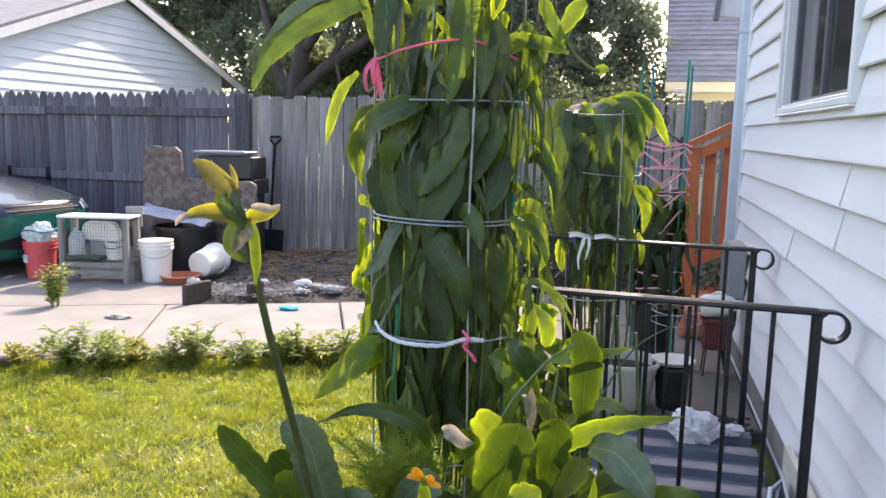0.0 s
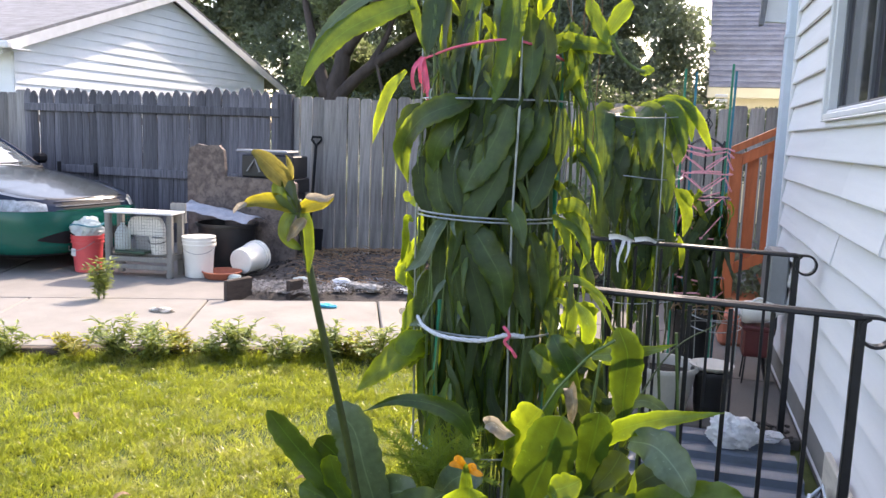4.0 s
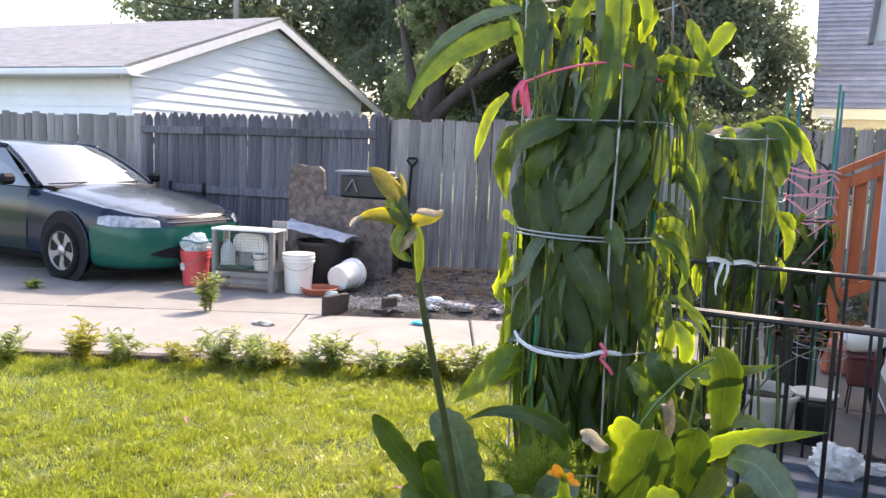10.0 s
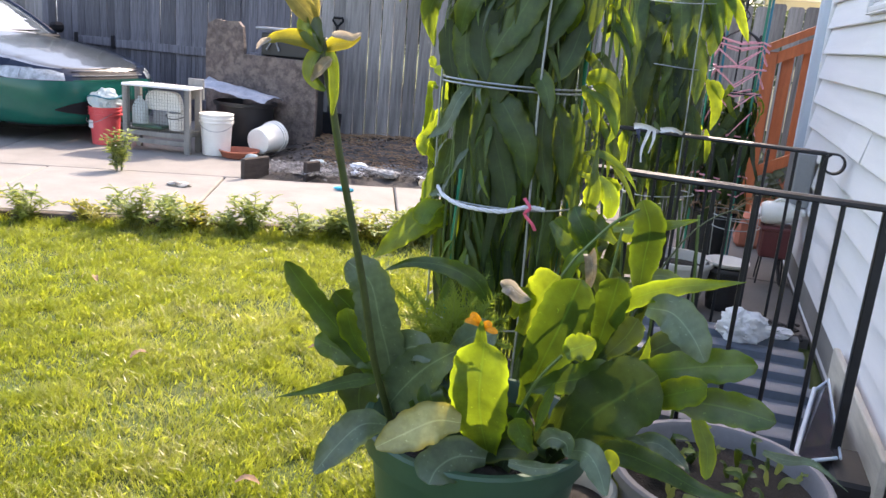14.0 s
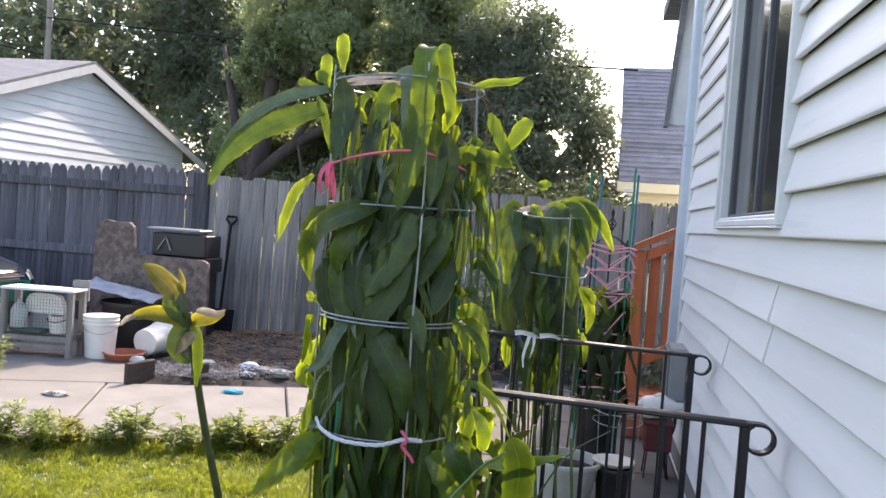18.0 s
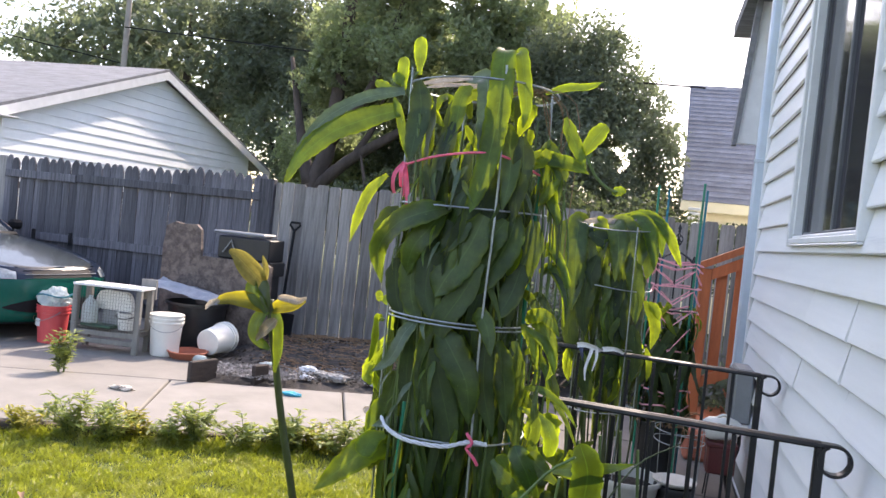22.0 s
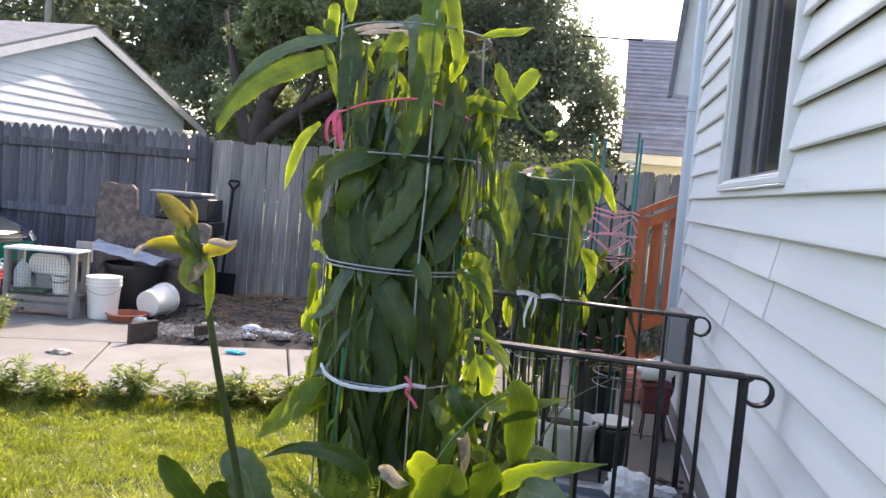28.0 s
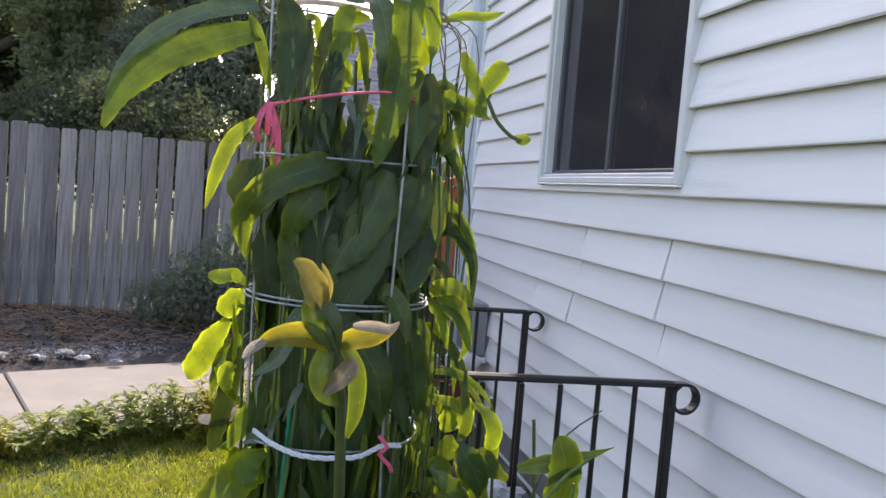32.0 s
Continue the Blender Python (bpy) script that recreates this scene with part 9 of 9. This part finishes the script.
for sg in (-1, 1):
    for nm, q in (("side_window", [(-0.66, 0.80, 0.94), (-1.42, 0.61, 1.345), (-1.78, 0.64, 1.375), (-1.80, 0.835, 0.94)]), ("side_window", [(-1.86, 0.835, 0.94), (-1.84, 0.64, 1.375), (-2.45, 0.63, 1.35), (-2.85, 0.83, 0.95)])):
        m = Mesh()
        m.add([(x, sg * y, z) for x, y, z in q], [(0, 1, 2, 3)])
        part(nm, m, M_CARGLASS, car)
    for pts in ([(-0.57 - 0.84 * v, 0.745 - 0.16 * v, 0.95 + 0.445 * v + 0.03 * math.sin(v * 3.14) - 0.03 * v) for v in [q / 10 for q in range(11)]], [(-1.40, 0.59, 1.365), (-1.9, 0.625, 1.405), (-2.5, 0.60, 1.365)], [(-1.82, 0.84, 0.94), (-1.81, 0.64, 1.38)], [(-2.5, 0.61, 1.365), (-3.2, 0.80, 0.96)]):
        m = Mesh()
        tube(m, [(x, sg * y, z) for x, y, z in pts], 0.032, 8)
        part("pillar", m, M_PAINT_N, car, smooth=180)
    m = Mesh()
    cbox(m, (-0.80, sg * 0.98, 1.02), (0.11, 0.17, 0.12), 0.035)
    part("mirror", m, M_DARK, car)
    for X in (0.0, -2.72):
        wheel = empty("wheel", at=pose(X, sg * 0.815, 0.30))
        wheel.parent = car
        R90 = Matrix.Rotation(radians(90 * sg), 3, "X")
        m = Mesh()
        lathe(m, [(0.205, -0.09), (0.27, -0.105), (0.29, -0.09), (0.302, -0.05), (0.302, 0.05), (0.29, 0.09), (0.27, 0.105), (0.205, 0.09)], 40, (0, 0, 0), R90)
        part("tyre", m, M_TYRE, wheel, smooth=50)
        m = Mesh()
        lathe(m, [(0.205, -0.085), (0.212, -0.09), (0.20, -0.075), (0.185, -0.05), (0.18, 0.0), (0.06, 0.02), (0.001, 0.02)], 36, (0, 0, 0), R90)
        part("rim_well", m, M_DARK, wheel, smooth=50)
        m = Mesh()
        for k in range(5):
            a = k * 2 * math.pi / 5 + 0.3
            ring = [(0.045, -0.5), (0.09, -0.30), (0.14, -0.22), (0.20, -0.30), (0.205, 0.0), (0.20, 0.30), (0.14, 0.22), (0.09, 0.30), (0.045, 0.5)]
            n = len(ring)
            m.add([R90 @ Vector((r_ * math.cos(a + w_), r_ * math.sin(a + w_), -0.085 + 0.012 * (abs(w_) > 0.25))) for r_, w_ in ring] + [R90 @ Vector((r_ * math.cos(a + w_), r_ * math.sin(a + w_), -0.05)) for r_, w_ in ring],
                  [tuple(range(n)), tuple(range(2 * n - 1, n - 1, -1))] + [(i, i + n, (i + 1) % n + n, (i + 1) % n) for i in range(n)])
        lathe(m, [(0.192, -0.07), (0.205, -0.092), (0.212, -0.088), (0.206, -0.06)], 36, (0, 0, 0), R90)
        lathe(m, [(0.001, -0.10), (0.035, -0.098), (0.06, -0.085), (0.062, -0.06)], 16, (0, 0, 0), R90)
        part("rim", m, M_RIM, wheel, smooth=50)
        # Flat dark disc on the closed body side, added as the wheel well's shade.
        m = Mesh()
        lathe(m, [(0.001, 0.0), (0.39, 0.0), (0.39, -0.010), (0.36, -0.012), (0.001, -0.008)], 40, (X + 0.03, sg * 0.878, 0.33), R90)
        part("wheel_arch", m, M_DARK, car)
for y in (-0.4, 0.15):
    m = Mesh()
    tube(m, [(-0.44 - abs(y) * 0.1, y - 0.3, 0.975), (-0.46, y + 0.05, 0.985), (-0.5, y + 0.35, 0.99)], 0.008, 5)
    part("wiper", m, M_DARK, car)
m = Mesh()
cbox(m, (-1.3, 0, 0.24), (4.0, 1.35, 0.12), 0.02)
part("underbody", m, M_DARK, car)

# ---------------------------------------------------------------- animal cage and clutter by the drive
CAGE = pose(-4.41, 6.86, 0, 0, 0, 9.5)
cage = empty("wire_cage", at=CAGE, label="old grey wooden cage with wire mesh front", category="cage")
for x in (-0.31, 0.31):
    for y in (-0.12, 0.12):
        m = Mesh()
        cbox(m, (x, y, 0.307), (0.055, 0.05, 0.614), 0.004)
        part("leg", m, M_CAGEWOOD, cage)
for c, s in (((0, -0.12, 0.175), (0.565, 0.04, 0.05)), ((0, 0.12, 0.175), (0.565, 0.04, 0.05)), ((0, 0, 0.625), (0.69, 0.29, 0.022)), ((0, 0, 0.215), (0.565, 0.20, 0.015)), ((0, -0.12, 0.10), (0.565, 0.03, 0.045)), ((-0.31, 0, 0.19), (0.04, 0.19, 0.05)), ((0.31, 0, 0.19), (0.04, 0.19, 0.05))):
    m = Mesh()
    cbox(m, c, s, 0.004)
    part("roof_board" if c[2] == 0.625 else "board", m, M_TRIM if c[2] == 0.625 else M_CAGEWOOD, cage)
mesh_ = Mesh()
for i in range(22):
    x = -0.29 + 0.58 * i / 21
    tube(mesh_, [(x, -0.15, 0.20), (x, -0.15, 0.612)], 0.0014, 4, False)
for j in range(13):
    z = 0.24 + 0.36 * j / 12
    tube(mesh_, [(-0.31, -0.151, z), (0.31, -0.151, z)], 0.0014, 4, False)
for i in range(26):
    x = -0.33 + 0.66 * i / 25
    tube(mesh_, [(x, -0.13, 0.632), (x, -0.135, 0.665)], 0.0025, 4, False)
part("wire_mesh", mesh_, M_MESHWIRE, cage)
m = Mesh()
cbox(m, (0.27, 0.162, 0.61), (0.16, 0.03, 0.20), 0.006)
part("back_board", m, M_CAGEWOOD, cage)
CM = CAGE


def placed(name, x, y, z, **tags):
    p = CM @ Vector((x, y, z))
    return empty(name, at=Matrix.Translation(p), **tags)


o = placed("plastic_bin", 0.0, 0.035, 0.223, label="white rounded plastic bin on a grey box inside the cage", category="bin")
m = Mesh()
prism(m, [(-0.20, 0.165), (0.20, 0.165), (0.205, 0.20), (0.185, 0.29), (0.155, 0.335), (0.10, 0.352), (-0.10, 0.352), (-0.155, 0.335), (-0.185, 0.29), (-0.205, 0.20)], 1, -0.03, 0.03)
part("shell", m, M_WPLASTIC, o, smooth=40)
m = Mesh()
cbox(m, (0.03, 0.0, 0.082), (0.26, 0.10, 0.162), 0.01)
part("grey_box", m, M_BOX, o)
o = placed("small_bucket", 0.17, -0.035, 0.223, label="small white bucket with dark bands in the cage", category="bucket")
m = Mesh()
lathe(m, [(0.001, 0), (0.078, 0), (0.095, 0.15), (0.10, 0.152), (0.10, 0.165), (0.092, 0.165), (0.075, 0.012), (0.001, 0.012)], 24)
part("pail", m, M_WPLASTIC, o, smooth=50)
m = Mesh()
tube(m, [(-0.10 * math.cos(a), -0.03 - 0.06 * math.sin(a), 0.14 - 0.03 * math.sin(a)) for a in [math.pi * i / 12 for i in range(13)]], 0.004, 5)
part("handle", m, M_DARK, o)
o = placed("milk_jug", -0.215, -0.03, 0.223, label="clear plastic jug in the cage", category="jug")
m = Mesh()
lathe(m, [(0.001, 0), (0.07, 0), (0.075, 0.02), (0.075, 0.18), (0.05, 0.24), (0.02, 0.27), (0.02, 0.29), (0.001, 0.29)], 20)
part("body", m, M_CLEAR, o, smooth=50)
m = Mesh()
cbox(m, CM @ Vector((-0.08, -0.05, 0.24)), (0.34, 0.2, 0.03), 0.01)
tagged(part("green_tray", m, M_POT_G), label="dark green tray on the cage floor", category="tray")


def bucket(name, at, r0, r1, h, mt, label, rot=None, lid=False):
    b = empty(name, at=at, label=label, category="bucket")
    m = Mesh()
    lathe(m, [(0.001, 0), (r0 - 0.006, 0), (r0, 0.006), (r0 + (r1 - r0) * 0.78, h * 0.78), (r1 + 0.006, h * 0.79), (r1 + 0.006, h * 0.82), (r1 - 0.002, h * 0.825), (r1 - 0.001, h * 0.88), (r1 + 0.008, h * 0.885), (r1 + 0.008, h * 0.915), (r1, h * 0.92), (r1 + 0.002, h * 0.97), (r1 + 0.007, h * 0.975), (r1 + 0.007, h), (r1 - 0.003, h)]
          + ([(0.001, h)] if lid else [(r1 - 0.006, h * 0.95), (r0 - 0.008, 0.012), (0.001, 0.012)]), 36)
    part("pail", m, mt, b, smooth=40)
    m = Mesh()
    tube(m, [(r1 * 1.06 * math.cos(a), -0.02 - r1 * 1.05 * math.sin(a) * 0.98, h * 0.86 - 0.10 * math.sin(a)) for a in [math.pi * i / 16 for i in range(17)]], 0.003, 5)
    part("handle", m, M_METAL, b)
    return b


bucket("white_bucket", pose(-3.92, 7.03, 0, 0, 0, 30), 0.132, 0.157, 0.40, M_WPLASTIC, "white five-gallon bucket with a lid beside the cage", lid=True)
rb = bucket("red_bucket", pose(-5.03, 6.80, 0, 0, 0, -20), 0.125, 0.150, 0.37, M_RED, "red plastic bucket with a clear bag inside")
m = Mesh()
cbox(m, (-0.02, -0.141, 0.20), (0.075, 0.006, 0.075), 0.002)
part("sticker", m, M_TRIM, rb, "pale square sticker")
crumple("clear_bag", (-5.03, 6.80, 0.35), (0.14, 0.14, 0.10), 21, M_CLEAR, "clear plastic bag stuffed in the red bucket", "plastic bag")
m = Mesh()
tube(m, [(-5.03 + 0.155 * math.cos(a), 6.80 + 0.155 * math.sin(a), 0.47 + 0.012 * math.sin(3 * a)) for a in [2 * math.pi * i / 24 for i in range(25)]], 0.008, 6, False)
tagged(part("hoop", m, M_STAKE2), label="teal plastic hoop resting on the red bucket", category="hoop")
bucket("white_bucket", pose(-3.56, 7.20, 0.148, 84, 0, 174), 0.128, 0.15, 0.30, M_WPLASTIC, "dirty white bucket lying on its side")
m = Mesh()
lathe(m, [(0.001, 0.0), (0.145, 0.0), (0.165, 0.012), (0.185, 0.062), (0.195, 0.066), (0.195, 0.075), (0.18, 0.075), (0.155, 0.02), (0.001, 0.016)], 32, (-3.67, 7.04, 0))
tagged(part("saucer", m, M_TERRA, smooth=50), label="shallow terracotta-coloured plant saucer on the driveway", category="saucer")
tb = empty("storage_tub", label="large black plastic tub against the mottled board", category="tub")
m = Mesh()
lathe(m, [(0.001, 0), (0.26, 0), (0.30, 0.44), (0.325, 0.445), (0.325, 0.475), (0.30, 0.475), (0.27, 0.03), (0.001, 0.03)], 32, (-3.98, 7.66, 0))
part("body", m, M_KPLASTIC, tb, smooth=40)
m = Mesh()
N2 = 16
for j in range(N2 + 1):
    for i in range(N2 + 1):
        u, v = i / N2, j / N2
        x, y = -4.42 + 0.80 * u, 7.42 + 0.40 * v
        m.v.append((x, y, 0.50 + 0.12 * (1 - u) + 0.05 * noise.noise(Vector((u * 4, v * 4, 1))) + 0.05 * math.sin(v * 3.1)))
m.f = [(j * (N2 + 1) + i, j * (N2 + 1) + i + 1, (j + 1) * (N2 + 1) + i + 1, (j + 1) * (N2 + 1) + i) for j in range(N2) for i in range(N2)]
tagged(part("folded_tarp", m, M_TARP, smooth=60), label="folded blue-grey plastic sheet on the black tub", category="tarp")
# mottled boards, grill, shovel
bd = empty("mottled_board", label="rough brown mottled board standing on the driveway", category="board")
m = Mesh()
prism(m, [(-4.62, 0.0), (-4.16, 0.0), (-4.16, 1.0), (-4.18, 1.22), (-4.24, 1.27), (-4.40, 1.265), (-4.50, 1.28), (-4.60, 1.23), (-4.63, 1.0)], 1, 7.92, 7.97)
part("tall_board", m, M_OSB, bd)
m = Mesh()
prism(m, [(-4.155, 0.0), (-3.32, 0.0), (-3.30, 0.5), (-3.31, 0.90), (-3.37, 0.93), (-4.155, 0.94)], 1, 7.90, 7.96)
part("low_board", m, M_OSB, bd)
gr = empty("grill", label="black barbecue grill with a steel shelf behind the board", category="grill")
for c, s, mt, nm in (((-3.80, 8.2, 1.22), (0.62, 0.30, 0.03), M_BOX, "shelf"), ((-3.72, 8.22, 1.06), (0.62, 0.36, 0.24), M_KPLASTIC, "lid"), ((-3.72, 8.24, 0.86), (0.66, 0.36, 0.16), M_KPLASTIC, "firebox"), ((-4.0, 8.24, 0.39), (0.04, 0.3, 0.78), M_KPLASTIC, "leg"), ((-3.45, 8.24, 0.39), (0.04, 0.3, 0.78), M_KPLASTIC, "leg")):
    m = Mesh()
    cbox(m, c, s, 0.012)
    part(nm, m, mt, gr)
m = Mesh()
tube(m, [(-3.95, 8.02, 1.0), (-3.86, 8.02, 1.14), (-3.80, 8.02, 1.0)], 0.01, 6)
part("handle", m, M_METAL, gr)
sh_ = empty("shovel", label="dark shovel leaning against the board fence", category="shovel")
m = Mesh()
tube(m, [(-3.52, 8.70, 0.28), (-3.56, 8.94, 1.30)], 0.018, 8)
part("shaft", m, M_DARK, sh_)
m = Mesh()
tube(m, [(-3.56, 8.94, 1.29), (-3.62, 8.94, 1.36), (-3.61, 8.945, 1.39), (-3.50, 8.945, 1.39), (-3.49, 8.94, 1.36), (-3.56, 8.94, 1.29)], 0.014, 8)
part("grip", m, M_DARK, sh_)
m = Mesh()
cbox(m, (-3.52, 8.66, 0.17), (0.36, 0.02, 0.34), 0.008, Matrix.Rotation(radians(-10), 3, "X"))
part("blade", m, M_DARK, sh_)
# timbers
for c, ln, a in (((-3.04, 6.26, 0.08), 0.30, 74), ((-2.62, 6.50, 0.065), 0.17, 72)):
    m = Mesh()
    cbox(m, c, (ln, 0.05, 0.19), 0.008, Matrix.Rotation(radians(a), 3, "Z"))
    tagged(part("timber", m, M_TIMBER), label="short dark landscaping timber at the bed's edge", category="timber", group="bed edging")
# litter
crumple("rag", (-3.30, 5.53, 0.0), (0.10, 0.045, 0.022), 31, M_RAG_P, "dirty grey rag lying on the walk", "rag")
crumple("blue_wrapper", (-2.19, 6.24, 0.0), (0.08, 0.04, 0.020), 37, M_BLUE, "bright blue plastic wrapper on the walk", "wrapper")
m = Mesh()
lathe(m, [(0.001, 0), (0.03, 0.002), (0.034, 0.02), (0.034, 0.10), (0.026, 0.12), (0.034, 0.14), (0.03, 0.17), (0.013, 0.20), (0.013, 0.22), (0.001, 0.22)], 16, (-3.42, 6.95, 0.034), Matrix.Rotation(radians(-90), 3, "Y"))
tagged(part("bottle", m, M_CLEAR, smooth=50), label="clear plastic bottle lying on the concrete", category="bottle")
for k, (x, y, s, mt) in enumerate(((-2.40, 7.05, 0.10, M_CLOTH), (-2.24, 6.98, 0.085, M_RAG), (-2.05, 6.9, 0.10, M_RAG), (-1.75, 6.95, 0.06, M_CLOTH), (-2.72, 6.5, 0.05, M_RAG), (-1.6, 7.1, 0.07, M_RAG), (-2.3, 6.78, 0.06, M_CLOTH), (-2.81, 7.03, 0.08, M_CLEAR), (-2.62, 6.72, 0.05, M_CLOTH), (-1.45, 7.0, 0.05, M_CLOTH), (-3.08, 8.42, 0.10, M_POT_G), (-1.2, 6.9, 0.045, M_TARP))):
    crumple("litter", (x, y, 0.03), (s, s * 0.6, s * 0.40), 40 + k, mt, "crumpled pale litter on the ash and soil" if mt != M_POT_G else "dull green plastic scrap by the fence", "litter")
p = Vector((-2.84, 7.75, 0))
crumple("green_wrapper", (p.x, p.y, 0.04), (0.10, 0.06, 0.03), 55, M_STAKE, "green plastic wrapper on the soil", "wrapper")
